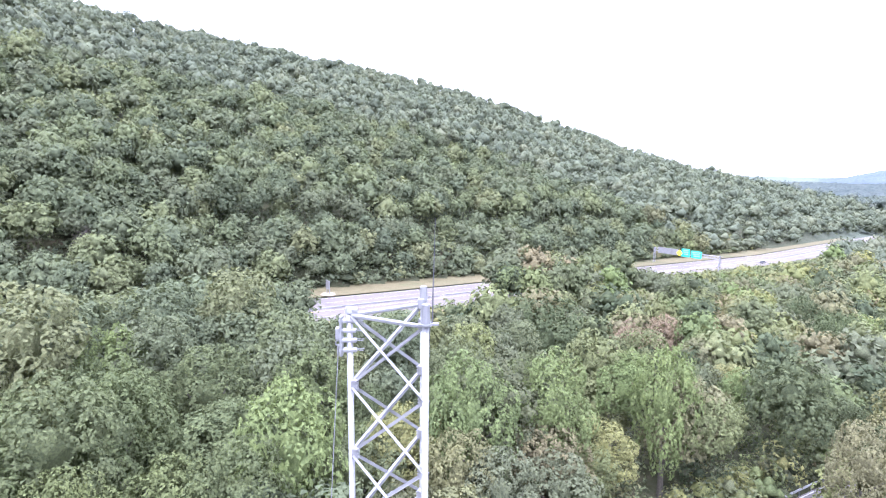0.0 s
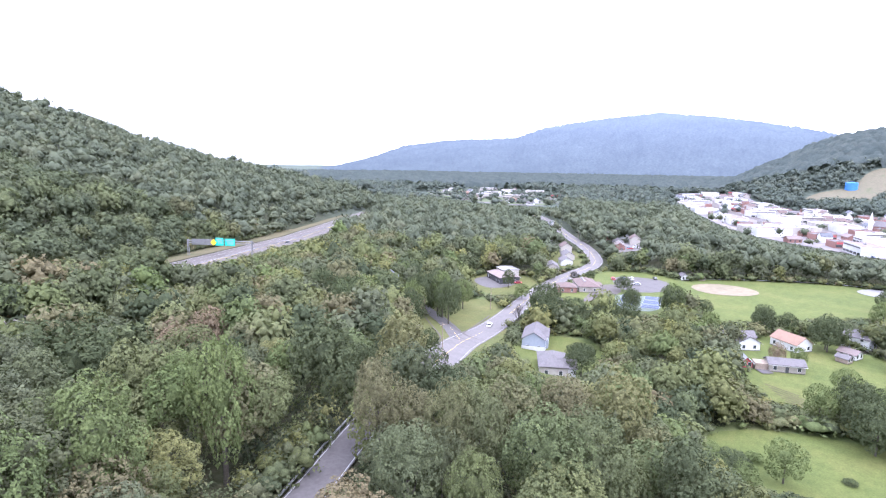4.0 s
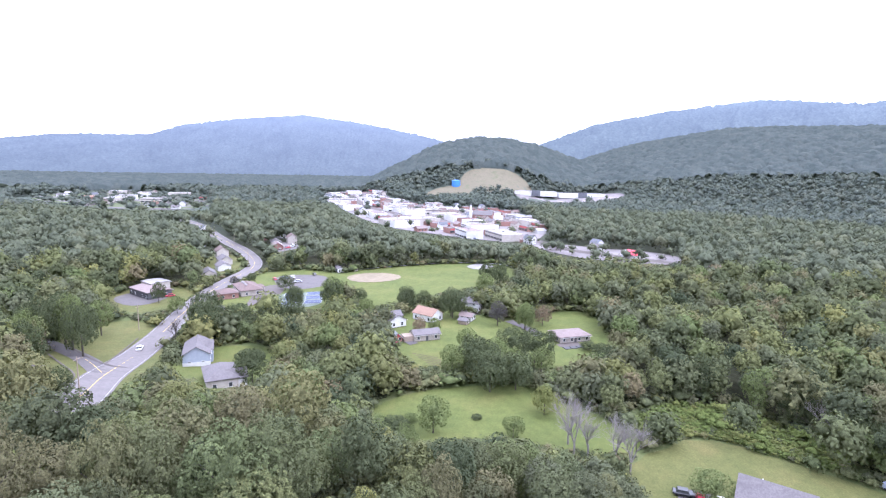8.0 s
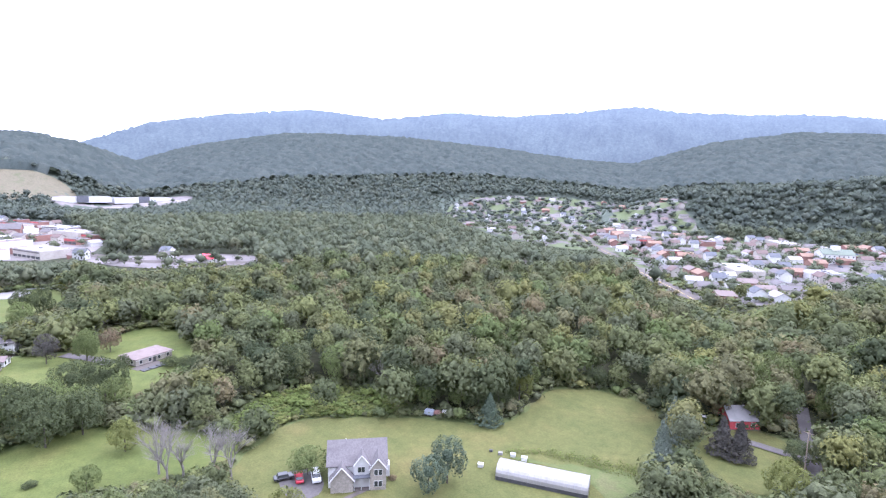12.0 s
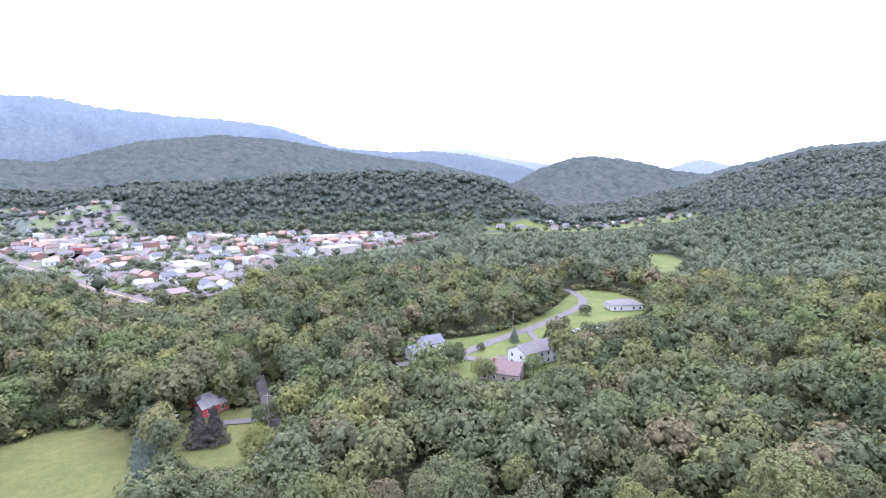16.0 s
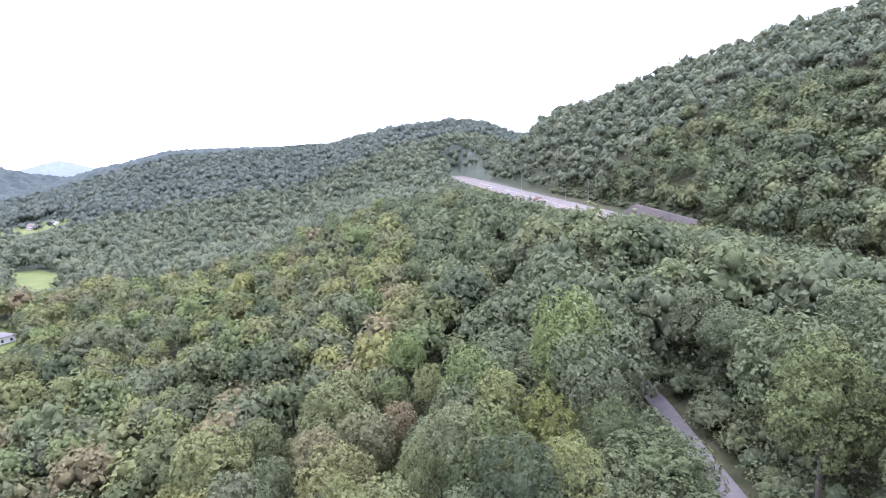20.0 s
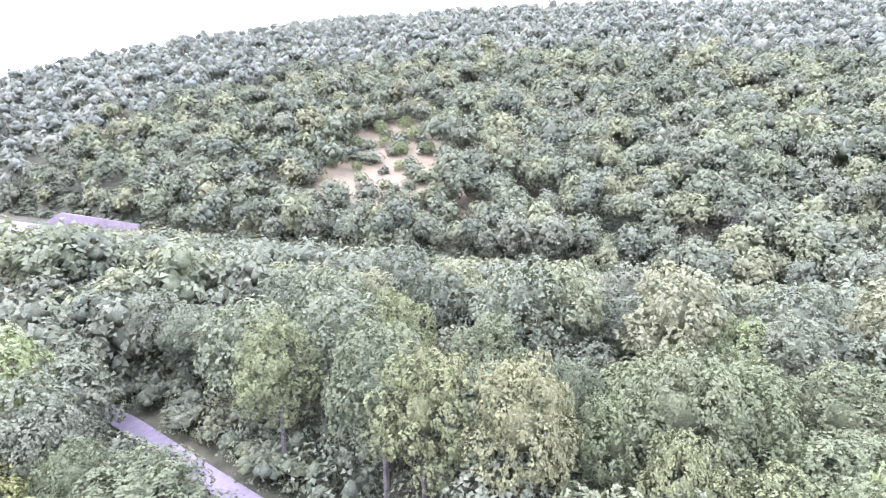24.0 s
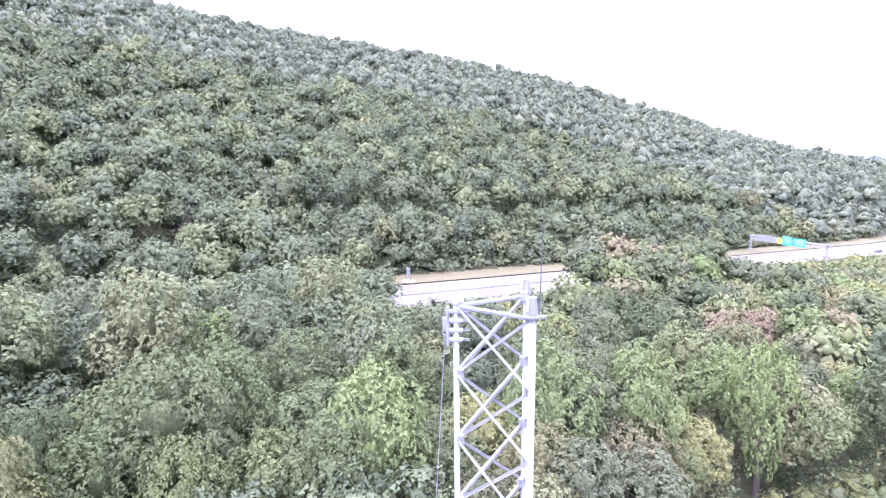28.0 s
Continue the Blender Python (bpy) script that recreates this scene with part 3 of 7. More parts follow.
for ring, mat_, words in ((CORE, M_LOT, "pale paved lots of the town centre"), (STRIP, M_LOT, "pale paved lots along a street"), (SOUTH_TOWN, M_TOWN, "grassy lots of the town"),
                          (VILLAGE, M_TOWN, "grassy lots among houses"), (EAST_TOWN, M_TOWN, "grassy lots of far houses"), (WEST_TOWN, M_FIELD, "grassy lots of far houses"),
                          (MALL, M_LOT, "pale car park of a shopping centre"), (CAR_YARD, M_LOT, "pale gravel yard with parked cars")):
    patch("town_ground", ring, mat_, words, "ground", step=14.0, wobble=2)

# ---- woods ----
def ico(sub):
    bm = bmesh.new()
    bmesh.ops.create_icosphere(bm, subdivisions=sub, radius=1.0)
    bm.verts.ensure_lookup_table()
    out = np.array([v.co for v in bm.verts]), np.array([[v.index for v in f.verts] for f in bm.faces])
    bm.free()
    return out


ICO1 = ico(1)
OCTA = (np.array([(1, 0, 0), (0, 1, 0), (-1, 0, 0), (0, -1, 0), (0, 0, 1), (0, 0, -1)], float),
        np.array([(0, 1, 4), (1, 2, 4), (2, 3, 4), (3, 0, 4), (1, 0, 5), (2, 1, 5), (3, 2, 5), (0, 3, 5)]))


def unit(v):
    return v / np.linalg.norm(v, axis=1)[:, None]


def sprays_at(rng, p, nrm, size):
    """Three-cornered leaf sprays at points p, lying across nrm."""
    n = len(p)
    nrm = unit(nrm)
    u = unit(np.cross(nrm, rng.standard_normal((n, 3))))
    v = np.cross(nrm, u)
    s = size * rng.uniform(0.6, 1.4, (n, 1))
    q = np.stack([p - u * s, p + u * s * 0.8 - v * s * 0.5, p + v * s * 1.1 - nrm * s * 0.2], 1).reshape(-1, 3)
    return q, np.arange(n * 3).reshape(-1, 3)


def dome(n, low, rng, loose):
    i = np.arange(n) + 0.5
    t = 1 - (1 - low) * i / n
    a = 2.39996 * i + rng.uniform(-0.5, 0.5, n)
    c = np.sqrt(np.clip(1 - t * t, 0, 1))
    return unit(np.column_stack([c * np.cos(a), c * np.sin(a), t]) + loose * rng.standard_normal((n, 3)))


def crown_arrays(rng, lobes, leaves, leaf, tall=0.95, cone=False, body=None, low=-0.6, bunch=12, heart=0.0):
    """A crown of unit half-width, z from 0 up. Round: a few big boughs make an uneven dome, and bunches of small leaf sprays cover what of them lies outside,
    over dark hearts. Cone: tiers of sprays round a dark core. Triangles."""
    body = ICO1 if body is None else body
    V, F, base = [], [], 0

    def add(v, f):
        nonlocal base
        V.append(v)
        F.append(f + base)
        base += len(v)

    if cone:
        n = lobes * leaves
        up = rng.uniform(0, 1, n) ** 1.35
        a = 2.39996 * np.arange(n) + rng.uniform(-0.5, 0.5, n)
        tier = 0.80 + 0.20 * np.sin(up * 30 + 1.5 * np.sin(a * 5))
        rad = (1.0 - 0.96 * up) * tier * rng.uniform(0.82, 1.08, n)
        add(ICO1[0] * np.array([0.42, 0.42, 0.75 * tall]) + np.array([0, 0, 0.78 * tall]), ICO1[1])
        add(*sprays_at(rng, np.column_stack([rad * np.cos(a), rad * np.sin(a), 2 * tall * up]),
                       np.column_stack([np.cos(a), np.sin(a), 0.55 + 0 * a]) + 0.5 * rng.standard_normal((n, 3)), leaf))
    else:
        size = np.concatenate([[0.62], 1.42 / math.sqrt(lobes) * rng.uniform(0.8, 1.25, lobes)])
        at = dome(lobes, low, rng, 0.14) * (1.0 - size[1:, None] * rng.uniform(0.84, 1.08, (lobes, 1)))
        at[:, :2] *= rng.uniform(0.86, 1.06, 2)
        at[:, 2] *= tall
        at = np.concatenate([[[0, 0, 0.08]], at])
        stretch = np.concatenate([[tall], rng.uniform(0.72, 0.95, lobes)])
        for c, r, k in zip(at[: None if heart else 1], size * (heart or 0.5), stretch):
            lump = 1 + 0.10 * rng.standard_normal((len(body[0]), 1))
            add(body[0] * lump * r * np.array([1, 1, k]) + c, body[1])
        # places for the bunches: spread evenly on the boughs' skin, outside all the others
        want = max(3, leaves // bunch)
        share = np.maximum(4, np.round(1.9 * want * size ** 2 / (size ** 2).sum()).astype(int))
        own = np.repeat(np.arange(lobes + 1), share)
        d = np.concatenate([dome(k, -0.75, rng, 0.12) @ np.array(Euler((rng.uniform(-0.3, 0.3), rng.uniform(-0.3, 0.3), 0)).to_matrix()) for k in share])
        p = at[own] + d * size[own, None] * np.column_stack([np.ones(len(own)), np.ones(len(own)), stretch[own]])
        q = p[:, None] - at[None]
        q[..., 2] /= stretch[None]
        near = np.linalg.norm(q, axis=2) / size[None]
        near[np.arange(len(own)), own] = 9
        out = near.min(1) > 0.86
        p, d = p[out], d[out]
        k = len(p)
        if k:
            p = p + d * rng.uniform(-0.05, 0.06, (k, 1))
            wide = 2.0 / math.sqrt(k) * rng.uniform(0.75, 1.2, (k, 1))
            n = k * bunch
            i = np.repeat(np.arange(k), bunch)
            t = unit(np.cross(d[i], rng.standard_normal((n, 3))))
            u = np.sqrt(rng.uniform(0, 1, (n, 1)))
            deep = np.where(rng.uniform(0, 1, (n, 1)) < 0.24, rng.uniform(0.74, 0.92, (n, 1)), 1.0)
            at_ = deep * p[i] + t * u * wide[i] + d[i] * wide[i] * (0.42 * (1 - u * u) - 0.1)
            add(*sprays_at(rng, at_, 0.7 * d[i] + 0.5 * t * u + np.array([0, 0, 0.42]) + 0.34 * rng.standard_normal((n, 3)), leaf))
    V = np.concatenate(V)
    V[:, 2] -= V[:, 2].min()
    return V, np.concatenate(F)


rng = np.random.default_rng(5)
NEAR_CROWNS = [crown_arrays(rng, int(rng.integers(15, 25)), 9000, 0.028, rng.uniform(0.95, 1.2), bunch=20) for _ in range(14)]
RING_CROWNS = [crown_arrays(rng, int(rng.integers(13, 21)), 3600, 0.046, rng.uniform(0.95, 1.2), bunch=13) for _ in range(9)]
MID_CROWNS = [crown_arrays(rng, int(rng.integers(9, 14)), 640, 0.092, rng.uniform(0.9, 1.2), body=OCTA, bunch=8, heart=0.72) for _ in range(9)]
OUTER_CROWNS = [crown_arrays(rng, int(rng.integers(6, 10)), 250, 0.125, rng.uniform(0.85, 1.15), body=OCTA, bunch=6, heart=0.76) for _ in range(9)]
FAR_CROWNS = [crown_arrays(rng, int(rng.integers(4, 6)), 64, 0.19, rng.uniform(0.85, 1.05), body=OCTA, low=-0.1, bunch=5, heart=0.84) for _ in range(9)]
HILL_CROWNS = [crown_arrays(rng, 4, 16, 0.24, rng.uniform(0.8, 1.0), body=OCTA, low=0.0, bunch=4, heart=0.97) for _ in range(8)]


STANDOUTS = [(19.5, 100, 9.5), (-15, 49, 6.5), (-41, 64, 5.5), (30, 67, 5.0), (-86, -21, 7.5), (-70, -20, 5.0), (36, 98, 6.0), (46, 107, 6.0), (14, 82, 4.0)]


def clearings(x, y, margin=0.0):
    """Which points stand clear of lawns, roads and the motorway."""
    ok = np.ones(len(x), bool)
    for ring in OPEN:
        ok &= ~inside(x, y, ring)
    for sx, sy, sw in STANDOUTS:
        ok &= np.hypot(x - sx, y - sy) > 0.8 * sw
    for line, w in ROADS:
        ok &= away(x, y, line) > w / 2 + 1.6 + margin
    s, q = UX * x + UY * y, -UY * x + UX * y
    hid = (s < 45) & (s > -200)
    ok &= ~((q > np.where(hid, 117, 114)) & (q < np.where(hid, 147, 159)) & (s > -720) & (s < 640))
    return ok


def scatter(r0, r1, gap, seed):
    g = np.random.default_rng(seed)
    n = int(r1 / gap) + 1
    ix, iy = np.meshgrid(np.arange(-n, n + 1), np.arange(-int(n / 0.87) - 1, int(n / 0.87) + 2))
    x = (ix + 0.5 * (iy % 2)).ravel() * gap + g.uniform(-0.36, 0.36, ix.size) * gap
    y = iy.ravel() * gap * 0.87 + g.uniform(-0.36, 0.36, ix.size) * gap
    r = np.hypot(x, y)
    k = (r >= r0) & (r < r1)
    return x[k], y[k], g


# the skyline from the mast: what lies behind a nearer crest is left unplanted
SIGHT_R = np.geomspace(40, 4800, 260)
SIGHT_A = np.arange(0, 360, 1.0)
_r, _a = np.meshgrid(SIGHT_R, np.radians(SIGHT_A), indexing="ij")
SIGHT = np.maximum.accumulate((land(_r * np.sin(_a), _r * np.cos(_a)) - 70) / _r, axis=0)


def in_sight(x, y, top):
    r, a = np.hypot(x, y), np.degrees(np.arctan2(x, y)) % 360
    i = np.clip(np.searchsorted(SIGHT_R, r * 0.97) - 1, 0, len(SIGHT_R) - 1)
    return (land(x, y) + top - 70) / r > SIGHT[i, np.round(a).astype(int) % 360] - 0.004


SEEN_ROADS = [(ROAD_HILL[1:5], 1.6), ([(28, 51), (50, 65)], 4.0), (ROAD_MAIN[2:12], 7.0), (ROAD_SOUTH[:3], 3.0), (ROAD_WEST, 4.5), (ROAD_SIDE[:3], 6.0)]
VISTAS = [HOUSE_LAWN, MEADOW, YARDS, BALL, SCHOOL, JUNCTION, WHITE_YARD, PLAZA, ROADSIDE, CAR_YARD, SOUTH_LAWN, WEST_LAWN, WEST_GREEN, CORE, STRIP, SOUTH_TOWN, VILLAGE, EAST_TOWN, WEST_TOWN, MALL,
          [(UX * s - UY * q, UY * s + UX * q) for s, q in ((52, 124), (120, 124), (120, 160), (52, 160))],
          [(UX * s - UY * q, UY * s + UX * q) for s, q in ((232, 126), (440, 122), (440, 152), (232, 158))],
          [(UX * s - UY * q, UY * s + UX * q) for s, q in ((-660, 128), (-450, 122), (-225, 122), (-212, 152), (-660, 152))]]


def tree_size(x, y, g):
    """Height and half-width. Trees that would stand between the mast and an open place stay low: these openings are the mast's vistas."""
    n = len(x)
    r = np.hypot(x, y)
    h = g.uniform(11.5, 20.5, n) * np.where((x > 105) & (y > -58) & (r < 330), 0.8, 1.0)
    s, q = UX * x + UY * y, -UY * x + UX * y
    z0, zh_ = land(x, y), road_height(s)
    h = np.where((q > 160) & (q < 185) & (s > 40), h * 0.65, h)
    veil = 70 - (68 - zh_) * q / 150 - z0 + 2.0
    h = np.where((q > 40) & (q < 118) & (s < 50) & (s > -190), np.where(q > 70, np.clip(h * 1.3, 8, np.maximum(veil, 9)), h * 1.2), h)
    h = np.where(inside(x, y, BARE_SLOPE) & (away(x, y, BARE_SLOPE + BARE_SLOPE[:1]) > 5), h * 0.42, h)
    limit = np.full(n, 99.0)
    for f in np.concatenate([np.linspace(1.02, 1.36, 12), [1.45, 1.55, 1.7]]):
        hit = np.zeros(n, bool)
        for ring in VISTAS:
            xs, ys = [p[0] for p in ring], [p[1] for p in ring]
            c = (x * f > min(xs)) & (x * f < max(xs)) & (y * f > min(ys)) & (y * f < max(ys))
            if c.any():
                hit[c] |= inside(x[c] * f, y[c] * f, ring)
        near = r < 640
        for line, w in SEEN_ROADS:
            hit[near] |= away(x[near] * f, y[near] * f, line) < w
        z = 70 - (70 - land(x[hit] * f, y[hit] * f)) / f - z0[hit]
        limit[hit] = np.minimum(limit[hit], z)
    limit[(r > 150) & (q < 60) & ~((x > 120) & (np.abs(y) < 60)) & (g.uniform(0, 1, n) < 0.055)] = 99.0      # a few stand in the view all the same
    own = np.zeros(n, bool)
    for ring in TOWNS:
        own |= inside(x, y, ring)
    big = g.uniform(0, 1, n) ** 1.5
    h = h * (0.84 + 0.30 * big)
    h = np.where(own, np.minimum(h, g.uniform(4.5, 10.5, n)), np.minimum(h, np.maximum(limit - 0.5, 1.2)))
    w = 3.0 + 3.0 * big
    w = np.where((q > 26) & (q < 118) & (s < 50) & (s > -230), w * 1.25, w)
    return h, np.minimum(w, 0.5 * h)


def uphill(x, y):
    """The side of the wooded road on which the mountain's oaks stand."""
    q = -UY * x + UX * y
    return ((q > 26) & (x < -4)) | ((q > 118) & (x < 120))


def joined(name, x, y, h, half, crowns, mat, g, label, category="woodland"):
    """Many trees as one mesh."""
    V, F, T, S, base = [], [], [], [], 0
    z = land(x, y)
    kind = g.integers(0, len(crowns), len(x))
    tone = g.uniform(0, 1, len(x))
    turn = g.uniform(0, 2 * math.pi, len(x))
    for k, (cv, cf) in enumerate(crowns):
        idx = np.nonzero(kind == k)[0]
        if not len(idx):
            continue
        c, s = np.cos(turn[idx])[:, None], np.sin(turn[idx])[:, None]
        top = h[idx]
        low = top - np.minimum(0.95 * top, cv[:, 2].max() * half[idx] * 1.15)
        zmax = cv[:, 2].max()
        vx = (cv[None, :, 0] * c - cv[None, :, 1] * s) * half[idx, None] + x[idx, None]
        vy = (cv[None, :, 0] * s + cv[None, :, 1] * c) * half[idx, None] + y[idx, None]
        vz = z[idx, None] + low[:, None] + cv[None, :, 2] / zmax * (top - low)[:, None]
        V.append(np.stack([vx, vy, vz], -1).reshape(-1, 3))
        F.append((cf[None] + (np.arange(len(idx)) * len(cv))[:, None, None]).reshape(-1, 3) + base)
        T.append(np.repeat(tone[idx], len(cv)))
        S.append(np.repeat(uphill(x[idx], y[idx]).astype(int), len(cf)))
        base += len(idx) * len(cv)
    me = mesh_of(name, np.concatenate(V), np.concatenate(F), [mat, M_OAKS] if mat is M_WOODS else mat, np.concatenate(S) if mat is M_WOODS else None, flat=False)
    at = me.attributes.new("tone", "FLOAT", "POINT")
    at.data.foreach_set("value", np.concatenate(T).astype(np.float32))
    return tagged(new(name, me), label, category, "", "stuff")


# single trees, nearest to the mast
TREE_X, TREE_Y, g1 = scatter(46, 135, 7.3, 11)
keep = clearings(TREE_X, TREE_Y)
keep[keep] &= tree_size(TREE_X[keep], TREE_Y[keep], np.random.default_rng(1))[0] > 3.5
TREE_X, TREE_Y = TREE_X[keep], TREE_Y[keep]
order = np.argsort(np.hypot(TREE_X, TREE_Y))
order = order[:500]
TREE_X, TREE_Y = TREE_X[order], TREE_Y[order]
TREE_H, TREE_W = tree_size(TREE_X, TREE_Y, g1)
TREE_W = TREE_W * 0.98
N_SINGLE = min(180, len(TREE_X))
NEAR_R = float(np.hypot(TREE_X, TREE_Y).max())


def trunk_bm(h, r):
    bm = bmesh.new()
    rod(bm, (0, 0, -0.6), (0.05, 0.03, h * 0.45), r, r * 0.6, 7)
    rod(bm, (0.05, 0.03, h * 0.45), (-0.2, 0.15, h * 0.75), r * 0.6, r * 0.25, 6)
    for k in range(4):
        a = k * 1.7
        rod(bm, (0.03, 0.02, h * (0.34 + 0.07 * k)), (0.16 * h * math.cos(a), 0.16 * h * math.sin(a), h * (0.52 + 0.07 * k)), r * 0.4, r * 0.12, 5)
    return bm


TREE_PROTO = []
for cv, cf in NEAR_CROWNS:
    v = cv * 4.6
    v[:, 2] = 6.8 + v[:, 2] / v[:, 2].max() * 11.2
    me = mesh_of("crown", v, cf, M_LEAF, flat=False)
    oak = me.copy()
    oak.materials[0] = M_OAK
    bm = trunk_bm(18, 0.3)
    mt = bpy.data.meshes.new("trunk")
    bm.to_mesh(mt)
    bm.free()
    mt.materials.append(M_BARK)
    TREE_PROTO.append((mt, me, oak))


def place_tree(k, x, y, h, w, turn, label, name="tree", group="woodland trees"):
    mt, me, oak = TREE_PROTO[k % len(TREE_PROTO)]
    if uphill(x, y):
        me = oak
    ob = new(name)
    ob.matrix_world = Matrix.LocRotScale((x, y, height(x, y)), Euler((0, 0, turn)), (w / 4.6, w / 4.6, h / 18.0))
    tagged(ob, label, "tree", group)
    for nm, data in (("trunk", mt), ("crown", me)):
        c = new(nm, data)
        c.parent = ob
    return ob


pick = np.arange(len(TREE_X))
for i in pick[:N_SINGLE]:
    place_tree(int(g1.integers(0, 99)), TREE_X[i], TREE_Y[i], TREE_H[i], TREE_W[i], float(g1.uniform(0, 6.28)), "leafy green deciduous tree in the woods below")
rest = pick[N_SINGLE:]
if len(rest):
    joined("woodland", TREE_X[rest], TREE_Y[rest], TREE_H[rest], TREE_W[rest], RING_CROWNS, M_WOODS, g1, "dense green deciduous woodland on the slope")
for r0, r1, gap, crowns, mat, seed, wider, nm, words in (
        (NEAR_R, 235, 7.8, MID_CROWNS, M_WOODS, 21, 1.1, "woodland", "dense green deciduous woodland below the mast"),
        (199, 390, 8.4, OUTER_CROWNS, M_WOODS, 24, 1.17, "woodland", "dense green deciduous woodland round the clearings"),
        (354, 818, 9.4, FAR_CROWNS, M_SLOPE, 22, 1.2, "hillside_woods", "dense green woods on the mountainside"),
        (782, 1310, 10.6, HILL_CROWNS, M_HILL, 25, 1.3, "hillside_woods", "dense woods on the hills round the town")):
    x, y, g = scatter(r0, r1, gap, seed)
    k = clearings(x, y)
    for ring, bare in zip(TOWNS, (0.955, 0.84, 0.74, 0.66, 0.7, 0.8)):
        k &= ~(inside(x, y, ring) & (g.uniform(0, 1, len(x)) < bare))
    k &= ~(inside(x, y, BARE_SLOPE) & (away(x, y, BARE_SLOPE + BARE_SLOPE[:1]) > 5) & (g.uniform(0, 1, len(x)) < 0.30))
    k[k] &= in_sight(x[k], y[k], 16.0)
    x, y = x[k], y[k]
    if r0 > 150:
        k = g.uniform(0, 36, len(x)) + r0 < np.hypot(x, y)
        x, y = x[k], y[k]
    if r1 < 2000:
        fade = 18.0
        k = r1 - g.uniform(0, 2 * fade, len(x)) > np.hypot(x, y)
        x, y = x[k], y[k]
    h, w = tree_size(x, y, g)
    w = np.minimum(w * wider, (0.5 + 0.04 * (gap - 7)) * h)
    joined(nm, x, y, h, w, crowns, mat, g, words)

def canopy(name, r0, r1, step, dr, gap, mat, label):
    """Far woods as one closed roof of crowns: each crown a dome round its own place, of its own height and tone."""
    az, rr = np.radians(np.arange(0, 360, step)), np.arange(r0, r1, dr)
    r, a = np.meshgrid(rr, az, indexing="ij")
    a = a + np.radians(step) * 0.5 * (np.arange(len(rr)) % 2)[:, None]
    x, y = r * np.sin(a), r * np.cos(a)

    def draw(i, j, k):
        v = np.sin(i * 127.1 + j * 311.7 + k * 74.7) * 43758.5453
        return v - np.floor(v)

    i0, j0 = np.floor(x / gap), np.floor(y / gap)
    dome_, tone = np.zeros(x.shape), np.full(x.shape, 0.5)
    for di in (-1, 0, 1):
        for dj in (-1, 0, 1):
            i, j = i0 + di, j0 + dj
            px, py = (i + 0.15 + 0.7 * draw(i, j, 1)) * gap, (j + 0.15 + 0.7 * draw(i, j, 2)) * gap
            wide = gap * (0.52 + 0.26 * draw(i, j, 3))
            h = (3.0 + 0.72 * gap * (0.7 + 0.6 * draw(i, j, 4))) * np.sqrt(np.clip(1 - ((x - px) ** 2 + (y - py) ** 2) / wide ** 2, 0, 1))
            tone = np.where(h > dome_, draw(i, j, 5), tone)
            dome_ = np.maximum(dome_, h)
    wooded = clearings(x.ravel(), y.ravel())
    for ring in TOWNS:
        wooded &= ~inside(x.ravel(), y.ravel(), ring)
    seen = (in_sight(x.ravel(), y.ravel(), 40.0) & wooded).reshape(x.shape)
    wooded = wooded.reshape(x.shape)
    z = land(x, y) + np.where(wooded, 5.0 + dome_, 0.0)
    n, k = x.shape
    i, j = np.meshgrid(np.arange(n - 1), np.arange(k), indexing="ij")
    j2 = (j + 1) % k
    f = np.stack([i * k + j, i * k + j2, (i + 1) * k + j2, (i + 1) * k + j], -1).reshape(-1, 4)[:, ::-1]
    f = f[seen.ravel()[f].any(1)]
    used, f = np.unique(f, return_inverse=True)
    me = mesh_of(name, np.stack([x, y, z], -1).reshape(-1, 3)[used], f.reshape(-1, 4), mat, flat=False)
    at = me.attributes.new("tone", "FLOAT", "POINT")
    at.data.foreach_set("value", tone.ravel()[used].astype(np.float32))
    return tagged(new(name, me), label, "woodland", "", "stuff")


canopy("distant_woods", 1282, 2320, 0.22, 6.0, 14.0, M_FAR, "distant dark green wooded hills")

# the row that hides the motorway from the mast
gs = np.random.default_rng(61)
s_, q_ = np.meshgrid(np.arange(-186, 42, 5.5), (101.0, 107.0, 112.5))
s_, q_ = s_.ravel() + gs.uniform(-1.8, 1.8, s_.size), q_.ravel() + gs.uniform(-1.2, 1.2, s_.size)
sx_, sy_ = UX * s_ - UY * q_, UY * s_ + UX * q_
veil_ = 70 - (68 - road_height(s_)) * q_ / 150 - land(sx_, sy_)
joined("woodland", sx_, sy_, veil_ + gs.uniform(0.4, 3.2, len(sx_)), gs.uniform(3.6, 5.2, len(sx_)), MID_CROWNS, M_WOODS, gs, "dense green oaks along the motorway's edge")

# the woods right below
cx_, cy_, gc = scatter(6, 46, 7.0, 43)
kc = clearings(cx_, cy_) & (np.hypot(cx_ + 0.6, cy_ - 7.4) > 7)
cx_, cy_ = cx_[kc], cy_[kc]
ch, cw = tree_size(cx_, cy_, gc)
joined("woodland", cx_, cy_, np.minimum(ch, 14.5), cw, RING_CROWNS, M_WOODS, gc, "dense green woodland round the foot of the mast")

# low understory between the nearest trunks
ux, uy, gu = scatter(30, 120, 4.6, 41)
ku = clearings(ux, uy, 0.5)
ux, uy = ux[ku], uy[ku]
uh = np.minimum(gu.uniform(3.5, 8.0, len(ux)) * np.where(uphill(ux, uy), 1.3, 1.0), 0.66 * tree_size(ux, uy, gu)[0])
joined("understory", ux, uy, uh, uh * gu.uniform(0.38, 0.55, len(ux)), [crown_arrays(rng, 6, 230, 0.075, 1.0, body=OCTA, bunch=8) for _ in range(5)], M_WOODS, gu, "low green understory beneath the woodland trees", category="shrubs")

